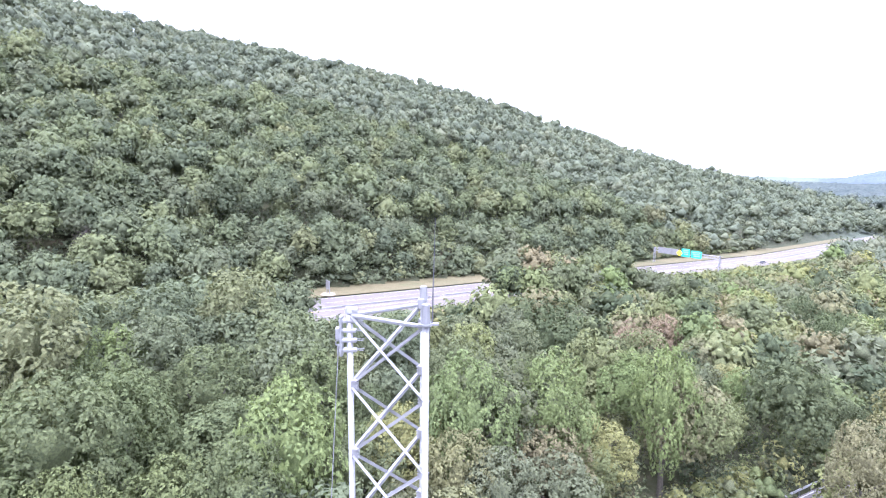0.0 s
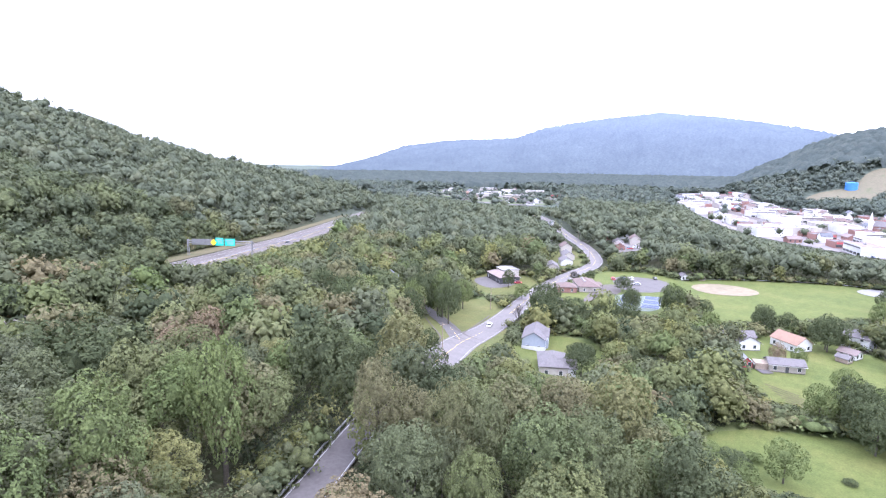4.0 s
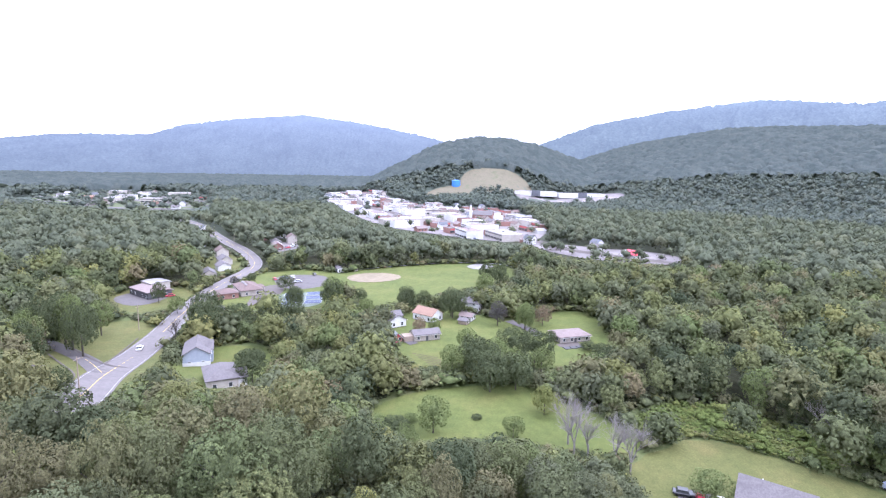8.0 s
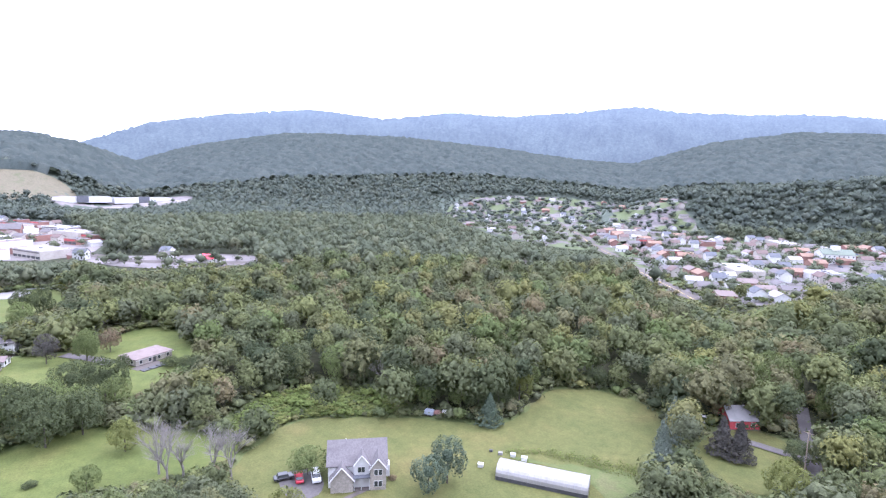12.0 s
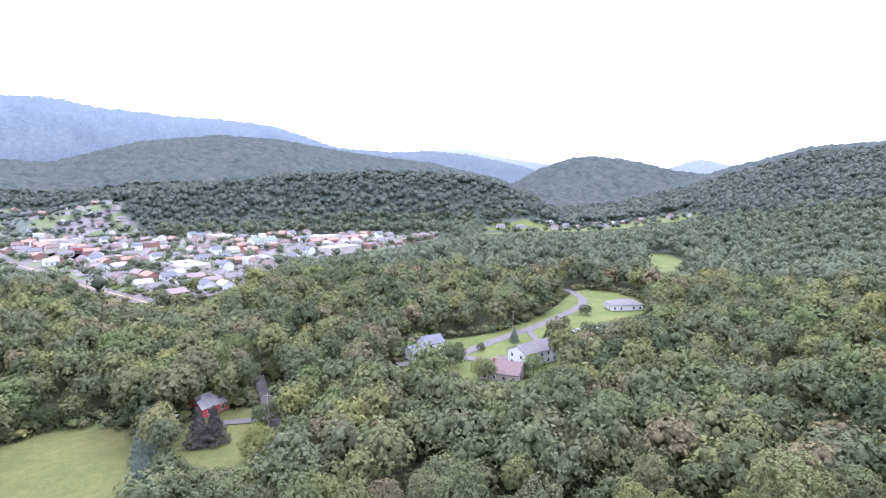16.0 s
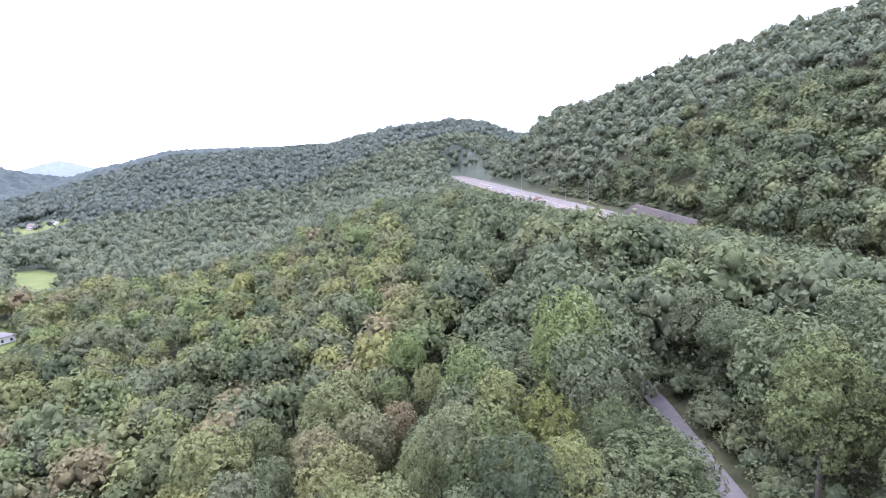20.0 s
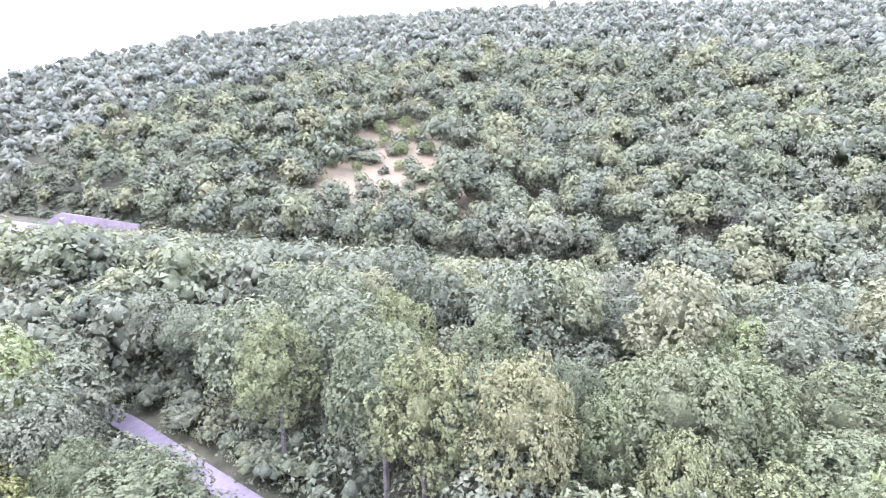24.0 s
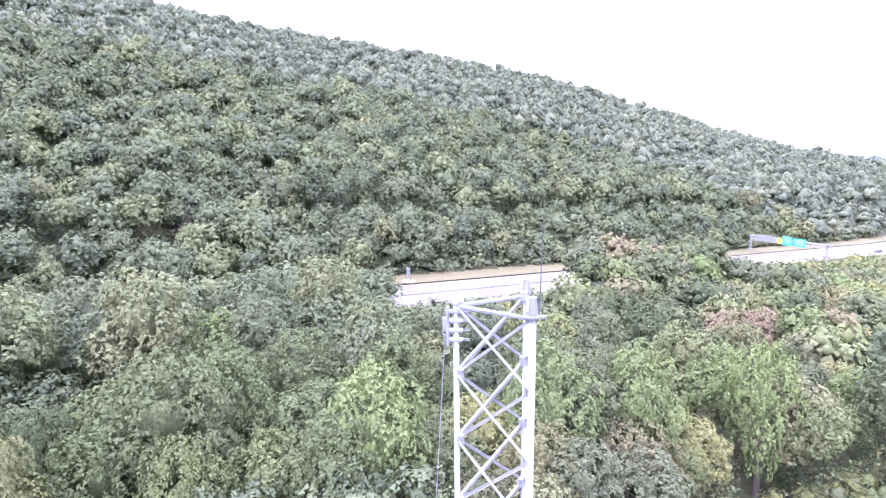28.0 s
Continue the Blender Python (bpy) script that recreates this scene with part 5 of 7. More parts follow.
def mast():
    cx, cy = sum(p[0] for p in LEGS) / 3, sum(p[1] for p in LEGS) / 3
    z0 = height(cx, cy)
    ob = thing("lattice_mast", (cx, cy, z0), "galvanised three-legged lattice mast with whip antenna", "mast")

    def at(k, z):
        """A leg's place at height z; the mast widens below the top twelve bays."""
        low = max(0.0, TOP - 12.72 - z) * 0.045
        f = 1 + low
        return Vector(((LEGS[k][0] - cx) * f, (LEGS[k][1] - cy) * f, z - z0))

    levels = [TOP - 1.06 * i for i in range(13)]
    while levels[-1] > z0 + 3:
        levels.append(levels[-1] - 2.4)
    levels.append(z0 + 0.2)
    for k in range(3):
        bm = bmesh.new()
        for a, b in ((TOP + 0.10, levels[12]), (levels[12], z0 - 0.4)):
            rod(bm, at(k, a), at(k, b), 0.048 if k else 0.044, 0.048 if a > 60 else 0.07, 14)
        part("leg", bm, M_STEEL, ob, "tubular galvanised leg", True)
    for i, (a, b) in enumerate(zip(levels, levels[1:])):
        if b - z0 < 0.1:
            break
        for k, m in ((0, 1), (0, 2), (1, 2)):
            for p, q in ((at(k, a), at(m, b)), (at(m, a), at(k, b))):
                d = (q - p).normalized()
                out = (p + q) / 2 - Vector((0, 0, (p + q).z / 2))
                bm = bmesh.new()
                side = Vector((-out.y, out.x, 0)).normalized() if out.length else Vector((1, 0, 0))
                n = d.cross(side).normalized()
                s_ = 0.033 if i < 12 else 0.045
                # an angle bar: two thin flanges
                rot = Matrix((side, n, d)).transposed().to_4x4()
                rot.translation = (p + q) / 2 + out.normalized() * (0.02 if (p - at(k, a)).length < 1e-6 else -0.02)
                L = (q - p).length - 0.06
                bmesh.ops.create_cube(bm, size=1, matrix=rot @ Matrix.Diagonal((2 * s_, 0.008, L, 1)))
                bmesh.ops.create_cube(bm, size=1, matrix=rot @ Matrix.Translation((s_, s_ * 0.7, 0)) @ Matrix.Diagonal((0.008, 1.5 * s_, L, 1)))
                part("brace", bm, M_STEEL, ob)
        if i < 12:
            for k in range(3):
                c = at(k, a)
                bm = bmesh.new()
                inward = -Vector((c.x, c.y, 0)).normalized()
                m4 = Matrix.Translation(c + inward * 0.055) @ inward.to_track_quat("X", "Z").to_matrix().to_4x4()
                bmesh.ops.create_cube(bm, size=1, matrix=m4 @ Matrix.Diagonal((0.12, 0.09, 0.17, 1)))
                bmesh.ops.bevel(bm, geom=bm.edges[:], offset=0.012, segments=1, affect="EDGES")
                for dz in (-0.045, 0.0, 0.045):
                    rod(bm, c + inward * 0.1 + Vector((0, 0, dz)) - Vector((-inward.y, inward.x, 0)) * 0.06, c + inward * 0.1 + Vector((0, 0, dz)) + Vector((-inward.y, inward.x, 0)) * 0.06, 0.011, seg=6)
                part("gusset", bm, M_STEEL, ob, "bolted gusset plate")
    for k, m in ((0, 1), (0, 2), (1, 2)):
        part("top_bar", rod(bmesh.new(), at(k, TOP - 0.02), at(m, TOP - 0.02), 0.034, seg=6), M_STEEL, ob)
    # cap, flange and whip on the leg nearest the eye
    for k, high in ((1, 0.27), (2, 0.24), (0, 0.08)):
        c = at(k, TOP + 0.02)
        bm = rod(bmesh.new(), c, c + Vector((0, 0, high)), 0.068, 0.052, 12)
        part("cap", bm, M_STEEL, ob, "white capped leg top")
    c = at(1, TOP)
    bm = bmesh.new()
    bmesh.ops.create_cone(bm, cap_ends=True, segments=20, radius1=0.10, radius2=0.10, depth=0.025, matrix=Matrix.Translation(c + Vector((0, 0, 0.02))))
    box(bm, c.x + 0.02, c.y - 0.04, c.z + 0.01, c.x + 0.17, c.y + 0.04, c.z + 0.035)
    part("flange", bm, M_STEEL, ob)
    bm = rod(bmesh.new(), c + Vector((0.085, 0.02, 0.02)), c + Vector((0.10, 0.02, 0.75)), 0.011, 0.008, 8)
    rod(bm, c + Vector((0.10, 0.02, 0.75)), c + Vector((0.115, 0.02, 1.42)), 0.007, 0.004, 6)
    part("whip_antenna", bm, M_DARK, ob, "thin dark whip antenna")
    # clamps on the far-side leg
    c = at(0, TOP)
    for i in range(4):
        z = c.z - 0.10 - 0.145 * i
        bm = boxed(c.x - 0.15, c.y - 0.05, z - 0.022, c.x + 0.10, c.y + 0.05, z + 0.022, bevel=0.006)
        for dy in (-0.035, 0.035):
            rod(bm, (c.x + 0.05, c.y + dy, z + 0.008), (c.x + 0.20, c.y + dy, z + 0.008), 0.007, seg=6)
        part("clamp", bm, M_STEEL, ob, "clamp with threaded rods")
    part("mounting_plate", boxed(c.x - 0.14, c.y - 0.06, c.z - 0.62, c.x - 0.10, c.y + 0.06, c.z - 0.03, bevel=0.006), M_STEEL, ob)
    part("bracket", boxed(c.x - 0.20, c.y - 0.04, c.z - 0.38, c.x - 0.13, c.y + 0.04, c.z - 0.20, bevel=0.008), M_STEEL, ob)
    bm = bmesh.new()
    for i in range(10):
        a, b = i * 0.628, (i + 1) * 0.628
        rod(bm, (c.x - 0.17 + 0.035 * math.cos(a), c.y, c.z - 0.44 + 0.04 * math.sin(a)), (c.x - 0.17 + 0.035 * math.cos(b), c.y, c.z - 0.44 + 0.04 * math.sin(b)), 0.009, seg=6)
    part("shackle", bm, M_STEEL, ob)
    bm = rod(bmesh.new(), (c.x - 0.17, c.y, c.z - 0.46), (c.x - 0.175, c.y, c.z - 0.62), 0.015, seg=8)
    rod(bm, (c.x - 0.175, c.y, c.z - 0.62), (c.x - 3.0, c.y + 0.3, -0.2), 0.007, seg=6)
    part("cable", bm, M_STEEL, ob, "thin steel cable hanging down the mast")


mast()

# ---- houses ----
def gable_wall(bm, w, d, eave, ridge, ox=0.0, oy=0.0):
    """A body with gables at its ends in x, ridge along x."""
    p = [(-d / 2, 0), (d / 2, 0), (d / 2, eave), (0, ridge), (-d / 2, eave)]
    a = [bm.verts.new((ox - w / 2, oy + y, z - (0.6 if z == 0 else 0))) for y, z in p]
    b = [bm.verts.new((ox + w / 2, oy + y, z - (0.6 if z == 0 else 0))) for y, z in p]
    bm.faces.new(a[::-1])
    bm.faces.new(b)
    for i in range(5):
        j = (i + 1) % 5
        bm.faces.new((a[i], a[j], b[j], b[i]))
    return bm


def gable_roof(bm, w, d, eave, ridge, ox=0.0, oy=0.0, over=0.4, thick=0.2):
    k = (ridge - eave) / (d / 2)
    for sgn in (-1, 1):
        y0, z0 = sgn * (d / 2 + over), eave - k * over
        q = [(-w / 2 - over, 0, ridge), (w / 2 + over, 0, ridge), (w / 2 + over, y0, z0), (-w / 2 - over, y0, z0)]
        lo = [bm.verts.new((ox + x, oy + y, z + 0.01)) for x, y, z in q]
        hi = [bm.verts.new((ox + x, oy + y, z + thick)) for x, y, z in q]
        if sgn > 0:
            lo, hi = lo[::-1], hi[::-1]
        bm.faces.new(lo)
        bm.faces.new(hi[::-1])
        for i in range(4):
            j = (i + 1) % 4
            bm.faces.new((lo[j], lo[i], hi[i], hi[j]))
    bmesh.ops.recalc_face_normals(bm, faces=bm.faces[:])
    return bm


def window_on(ob, x, y, z, w=1.0, h=1.3, side="front", depth=0.07, glass=None):
    """A framed window on a wall: a frame that stands proud, its pane inside."""
    if side in ("front", "back"):
        s = -1 if side == "front" else 1
        f = boxed(x - w / 2 - 0.1, min(y, y + s * depth), z - h / 2 - 0.1, x + w / 2 + 0.1, max(y, y + s * depth), z + h / 2 + 0.1)
        g = boxed(x - w / 2, min(y, y + s * (depth + 0.02)), z - h / 2, x + w / 2, max(y, y + s * (depth + 0.02)), z + h / 2)
    else:
        s = -1 if side == "left" else 1
        f = boxed(min(x, x + s * depth), y - w / 2 - 0.1, z - h / 2 - 0.1, max(x, x + s * depth), y + w / 2 + 0.1, z + h / 2 + 0.1)
        g = boxed(min(x, x + s * (depth + 0.02)), y - w / 2, z - h / 2, max(x, x + s * (depth + 0.02)), y + w / 2, z + h / 2)
    fr = part("window", f, M_WHITE, ob)
    part("pane", g, glass or M_GLASS, fr)
    return fr


def hip_roof(bm, w, d, eave, ridge, over=0.45, thick=0.2):
    """Four slopes that meet in a short ridge along x."""
    k = max(0.4, w / 2 - d / 2)
    a, b = w / 2 + over, d / 2 + over
    ring = [(-a, -b), (a, -b), (a, b), (-a, b)]
    lo = [bm.verts.new((x, y, eave - 0.08)) for x, y in ring]
    hi = [bm.verts.new((x, y, eave - 0.08 + thick)) for x, y in ring]
    r0, r1 = bm.verts.new((-k, 0, ridge)), bm.verts.new((k, 0, ridge))
    for f in (lo[::-1], (hi[0], hi[1], r1, r0), (hi[1], hi[2], r1), (hi[2], hi[3], r0, r1), (hi[3], hi[0], r0), *((lo[i], lo[(i + 1) % 4], hi[(i + 1) % 4], hi[i]) for i in range(4))):
        bm.faces.new(f)
    return bm


def wing(ob, px, gw, out, ge, gr, d, wall, roof):
    """A gabled wing at a house's front, with its own window."""
    m4 = Matrix.Translation((px, -d / 2 - out / 2 + 1.5, 0)) @ Matrix.Rotation(radians(90), 4, "Z")
    for nm, make, mat_ in (("wing", gable_wall, wall), ("wing_roof", gable_roof, roof)):
        bm = make(bmesh.new(), out + 3.0, gw, ge, gr)
        bmesh.ops.transform(bm, matrix=m4, verts=bm.verts[:])
        part(nm, bm, mat_, ob)
    window_on(ob, px, -d / 2 - out, 1.5, 1.4, 1.2)


def house(x, y, turn, w, d, eave, ridge, wall, roof, label, group="", name="house", floors=1, chimney=False, lift=0.3, rich=True, category="house", hip=False):
    ob = thing(name, (x, y, height(x, y) + lift), label, category, group, turn)
    part("wall", boxed(-w / 2, -d / 2, -0.6, w / 2, d / 2, eave) if hip else gable_wall(bmesh.new(), w, d, eave, ridge), wall, ob)
    part("roof", hip_roof(bmesh.new(), w, d, eave, ridge) if hip else gable_roof(bmesh.new(), w, d, eave, ridge), roof, ob)
    if rich:
        part("gutter", boxed(-w / 2 - 0.4, -d / 2 - 0.62, eave - 0.34, w / 2 + 0.4, -d / 2 - 0.5, eave - 0.22), M_WHITE, ob)
        part("foundation", boxed(-w / 2 - 0.03, -d / 2 - 0.03, -0.6, w / 2 + 0.03, d / 2 + 0.03, 0.25), M_CONC, ob)
    part("door", boxed(-0.5, -d / 2 - 0.06, 0, 0.5, -d / 2, 2.05), M_DARK, ob)
    n = max(2, int(w / 3.4))
    for fl in range(floors):
        z = 1.5 + 2.7 * fl
        for i in range(n):
            px = -w / 2 + (i + 0.5) * w / n
            if abs(px) > 1.1 or fl:
                if rich:
                    window_on(ob, px, -d / 2, z)
                    window_on(ob, px, d / 2, z, side="back")
                else:
                    part("window", boxed(px - 0.55, -d / 2 - 0.05, z - 0.7, px + 0.55, -d / 2, z + 0.7), M_GLASS, ob)
        if rich:
            for sd, sx in (("left", -w / 2), ("right", w / 2)):
                for py in (-d / 4, d / 4):
                    window_on(ob, sx, py, z, side=sd)
    if chimney:
        part("chimney", boxed(w * 0.2, 0.4, ridge - 1.2, w * 0.2 + 0.8, 1.2, ridge + 0.9, bevel=0.03), M_BRICK, ob)
    return ob


def facing(x, y, extra=0.0):
    """The turn that sets a front towards the mast."""
    return math.degrees(math.atan2(-x, y)) + extra


def big_house():
    x, y = 104.5, -55.5
    ob = thing("house", (x, y, height(x, y) + 0.35), "large two-storey house with stone gables and grey shingle roof", "house", "", facing(x, y))
    w, d, eave, ridge = 13.0, 9.0, 5.4, 9.0
    part("wall", gable_wall(bmesh.new(), w, d, eave, ridge), M_WHITE, ob, "white clapboard walls")
    part("roof", gable_roof(bmesh.new(), w, d, eave, ridge), M_RGREY, ob, "grey shingle roof")

    def front_gable(px, gw, out, ge, gr, mat_):
        bm = gable_wall(bmesh.new(), out + 4.5, gw, ge, gr)
        m4 = Matrix.Translation((px, -d / 2 - out / 2 + 2.25, 0)) @ Matrix.Rotation(radians(90), 4, "Z")
        bmesh.ops.transform(bm, matrix=m4, verts=bm.verts[:])
        part("front_gable", bm, mat_, ob, "stone-faced front gable")
        bm = gable_roof(bmesh.new(), out + 4.5, gw, ge, gr, over=0.35)
        bmesh.ops.transform(bm, matrix=m4, verts=bm.verts[:])
        part("gable_roof", bm, M_RGREY, ob)
        k = (gr - ge) / (gw / 2)
        for s in (-1, 1):
            a = Vector((px + s * (gw / 2 + 0.35), -d / 2 - out - 0.38, ge - 0.35 * k + 0.1))
            b = Vector((px, -d / 2 - out - 0.38, gr + 0.1))
            part("bargeboard", rod(bmesh.new(), a, b, 0.14, seg=4), M_WHITE, ob, "white bargeboard")

    front_gable(-3.4, 4.9, 2.2, 3.0, 5.9, M_STONE)
    front_gable(1.0, 3.3, 0.7, 5.6, 7.7, M_WHITE)
    front_gable(4.6, 3.5, 1.9, 5.2, 7.4, M_STONE)
    for px, py in ((0.5, -d / 2 - 0.7), (1.3, -d / 2 - 0.7)):
        window_on(ob, px, py, 4.4, 0.7, 1.2)
    for z in (1.5, 4.2):
        for px in (4.15, 5.1):
            window_on(ob, px, -d / 2 - 1.9, z, 0.75, 1.25)
    for px in (-0.7, 0.2, 1.1):
        window_on(ob, px, -d / 2, 1.5, 0.7, 1.3)
    window_on(ob, 2.5, -d / 2, 4.3, 0.7, 1.4)
    for z in (1.5, 4.2):
        for py in (-2.5, 0, 2.5):
            window_on(ob, w / 2, py, z, side="right")
    part("garage_door", boxed(-w / 2 - 0.06, -2.5, 0, -w / 2, 2.3, 2.2), M_WHITE, ob)
    part("porch_roof", boxed(-0.9, -d / 2 - 2.0, 2.9, 2.9, -d / 2, 3.15, bevel=0.04), M_RDARK, ob, "dark flat porch roof")
    part("porch_floor", boxed(-0.9, -d / 2 - 2.0, -0.4, 2.9, -d / 2, 0.2), M_CONC, ob)
    for px in (-0.7, 0.9, 2.7):
        part("porch_post", boxed(px - 0.09, -d / 2 - 1.9, 0.2, px + 0.09, -d / 2 - 1.72, 2.9), M_WHITE, ob)
    part("door", boxed(1.5, -d / 2 - 0.08, 0.2, 2.4, -d / 2, 2.3), M_DARK, ob)
    part("bay", boxed(w / 2, -1.2, -0.4, w / 2 + 1.0, 1.2, 2.9, bevel=0.05), M_WHITE, ob)
    part("vent", rod(bmesh.new(), (-2.6, 0.8, 8.2), (-2.6, 0.8, 8.9), 0.1), M_WHITE, ob)


big_house()
strip("footpath", [(98.5, -56.0), (97, -54), (96, -51), (97.5, -48)], 1.3, M_CONC, "curved pale concrete garden path", "path", 0.45)
patch("driveway", [(116, -40), (113, -50), (101, -46), (104, -38)], M_ASPH, "grey asphalt drive beside the house", "driveway", 0.45, 3.0, wobble=0.1)


def car(x, y, turn, paint, kind="car", label="", lift=0.5, z=None):
    long_, wide = (4.6, 1.85) if kind == "car" else (5.6, 2.0)
    high = 1.45 if kind == "car" else 2.0
    ob = thing(kind, (x, y, (height(x, y) if z is None else z) + lift), label or f"{paint} car parked by the road", "car" if kind == "car" else kind, "", turn)
    bm = boxed(-long_ / 2, -wide / 2, 0.3, long_ / 2, wide / 2, high * 0.58, bevel=0.14)
    part("body", bm, M_CARS[paint], ob)
    bm = boxed(-long_ * 0.36, -wide * 0.45, high * 0.55, long_ * 0.24, wide * 0.45, high * 0.96)
    for v in bm.verts:
        if v.co.z > high * 0.8:
            v.co.x *= 0.78
            v.co.y *= 0.86
    part("windows", bm, M_GLASS, ob, "dark glazed cabin")
    part("roof", boxed(-long_ * 0.28, -wide * 0.38, high * 0.95, long_ * 0.18, wide * 0.38, high, bevel=0.02), M_CARS[paint], ob)
    for sx in (-0.31, 0.31):
        for sy in (-1, 1):
            part("wheel", rod(bmesh.new(), (sx * long_, sy * (wide / 2 - 0.2), 0.33), (sx * long_, sy * (wide / 2 + 0.01), 0.33), 0.33, seg=12), M_RUBBER, ob)
    return ob


car(110.3, -43.6, facing(108, -44) + 95, "red", "car", "red estate car parked on the drive")
car(108.8, -47.0, facing(108, -46) + 95, "white", "van", "white van parked beside the house")
car(112.5, -40.8, facing(108, -44) + 10, "black", "car", "small dark tractor-like car at the drive's edge")
car(173, 131, 26, "white", "car", "white car driving on the main road", 0.55)
car(-37.5, -208.5, -60, "black", "car", "black car on a driveway", 0.7)
car(72.5, -152, 20, "white", "van", "white van beside the barn", 0.5)


def hwy_car(s, q, paint, kind="car"):
    x, y = at_mw(s, q)
    car(x, y, MW_TURN, paint, kind, f"{paint} {kind} on the motorway", 0.42, float(road_height(s)))


hwy_car(-236, 125, "silver")
hwy_car(-246, 138, "white")
hwy_car(-350, 124, "black")
hwy_car(-352, 130, "red")
hwy_car(-460, 126, "white", "van")
hwy_car(330, 126, "black")


def hoop_house():
    a, b = Vector((85, -81, 0)), Vector((67, -93, 0))
    turn = math.degrees(math.atan2(b.y - a.y, b.x - a.x))
    out = Vector((b.y - a.y, a.x - b.x, 0)).normalized()
    if out.dot(a) < 0:
        out = -out
    c = (a + b) / 2 + out * 3.2
    ob = thing("polytunnel", (c.x, c.y, height(c.x, c.y) + 0.35), "long white polythene tunnel greenhouse with rounded top", "greenhouse", "", turn)
    L, R, H, seg = 21.0, 3.2, 3.3, 12

    def arch(k):
        t = math.pi * k / seg
        return R * math.cos(t), 0.9 + (H - 0.9) * math.sin(t) ** 0.8 if 0 < k < seg else 0.9

    n = 14
    for i in range(n):
        x0, x1 = -L / 2 + L * i / n, -L / 2 + L * (i + 1) / n
        bm = bmesh.new()
        r0 = [bm.verts.new((x0, *arch(k))) for k in range(seg + 1)]
        rm = [bm.verts.new(((x0 + x1) / 2, arch(k)[0] * 0.985, arch(k)[1] * 0.985)) for k in range(seg + 1)]
        r1 = [bm.verts.new((x1, *arch(k))) for k in range(seg + 1)]
        for k in range(seg):
            bm.faces.new((r0[k], r0[k + 1], rm[k + 1], rm[k]))
            bm.faces.new((rm[k], rm[k + 1], r1[k + 1], r1[k]))
        bmesh.ops.recalc_face_normals(bm, faces=bm.faces[:])
        part("film_panel", bm, M_FILM, ob)
    for i in range(n + 1):
        x0 = -L / 2 + L * i / n
        bm = bmesh.new()
        for k in range(seg):
            rod(bm, (x0, *arch(k)), (x0, *arch(k + 1)), 0.035, seg=5)
        part("hoop", bm, M_STEEL, ob)
    for s in (-1, 1):
        part("side_curtain", boxed(-L / 2, s * R - 0.04, -0.5, L / 2, s * R + 0.04, 0.88), M_DARK if s < 0 else M_FILM, ob, "rolled side curtain")
        bm = bmesh.new()
        vs = [bm.verts.new((s * (L / 2 + 0.02), *arch(k))) for k in range(seg + 1)] + [bm.verts.new((s * (L / 2 + 0.02), -R, -0.4)), bm.verts.new((s * (L / 2 + 0.02), R, -0.4))]
        bm.faces.new(vs)
        part("end_wall", bm, M_FILM, ob)
        part("end_door", boxed(s * L / 2 - 0.06, -0.6, 0, s * L / 2 + 0.06, 0.6, 2.1), M_WOOD, ob)


hoop_house()
patch("garden", [(93, -90), (80, -99), (66, -114), (56, -100), (57, -92), (66, -96), (74, -101), (84, -94)], M_WEED, "rough yellow-green vegetable garden", "garden", 0.42, 2.0)

# homes and sheds that stand near
h_ = house(169, 106, 28, 14.5, 8.5, 4.6, 7.2, M_BLUEG, M_RGREY, "grey-blue house with white base and light grey shingles", floors=1)
part("lower_storey", boxed(-7.35, -4.33, -0.5, 7.35, 4.33, 1.9), M_WHITE, h_, "white lower storey")
wing(h_, 0.5, 6.5, 0.8, 4.6, 6.8, 8.5, M_BLUEG, M_RGREY)
h_ = house(150, 87, 35, 13, 9, 3.4, 6.0, M_TAN, M_RGREY, "bungalow with grey hipped roof among trees", hip=True)
wing(h_, -3.5, 5.0, 2.6, 3.2, 5.2, 9, M_WHITE, M_RGREY)
h_ = house(252, 182, 60, 20, 12, 3.6, 4.4, M_DARK, M_RPINK, "dark low building beside the road", name="shop", category="shop")
part("shopfront", boxed(-8, -6.3, 0.3, 8, -6.0, 2.7), M_GLASS, h_, "dark glazed shopfront")
part("awning", boxed(-9, -8.0, 2.8, 9, -6.0, 3.0, bevel=0.04), M_DARK, h_)
h_ = house(262, 186, 60, 11, 10, 5.2, 5.5, M_TAN, M_RWHITE, "tan flat-topped shop with a white roof", name="shop", category="shop")
h_ = house(268, 137, 40, 19, 11, 3.2, 5.6, M_STONE, M_RBROWN, "low stone public building with broad brown roof", name="public_building", category="building", hip=True)
part("porch_roof", boxed(-4, -8.5, 2.9, 4, -5.4, 3.15, bevel=0.05), M_RBROWN, h_)
for px_ in (-3.6, 3.6):
    part("porch_post", boxed(px_ - 0.2, -8.3, -0.3, px_ + 0.2, -7.9, 2.9), M_STONE, h_)
for k_ in range(4):
    part("roof_vent", boxed(-5 + 3.0 * k_, 1.0, 4.3, -3.8 + 3.0 * k_, 2.2, 5.5, bevel=0.15), M_RWHITE, h_, "pale rooftop unit")
house(255, 142, 130, 10, 9, 3.0, 5.0, M_BRICK, M_RBROWN, "brown-roofed brick wing of a public building", name="public_building", category="building", hip=True)
house(222, 130, 40, 11, 9, 3.0, 5.2, M_WHITE, M_RGREY, "small white house with pale hipped roof", hip=True)
h_ = house(236, 34, 60, 11, 8, 3.2, 5.6, M_WHITE, M_RORANGE, "small house with orange shingle roof and timber deck")
part("deck", boxed(1.5, -8.0, -0.2, 9.5, -4.1, 1.0, bevel=0.03), M_WOOD, h_, "dark timber deck")
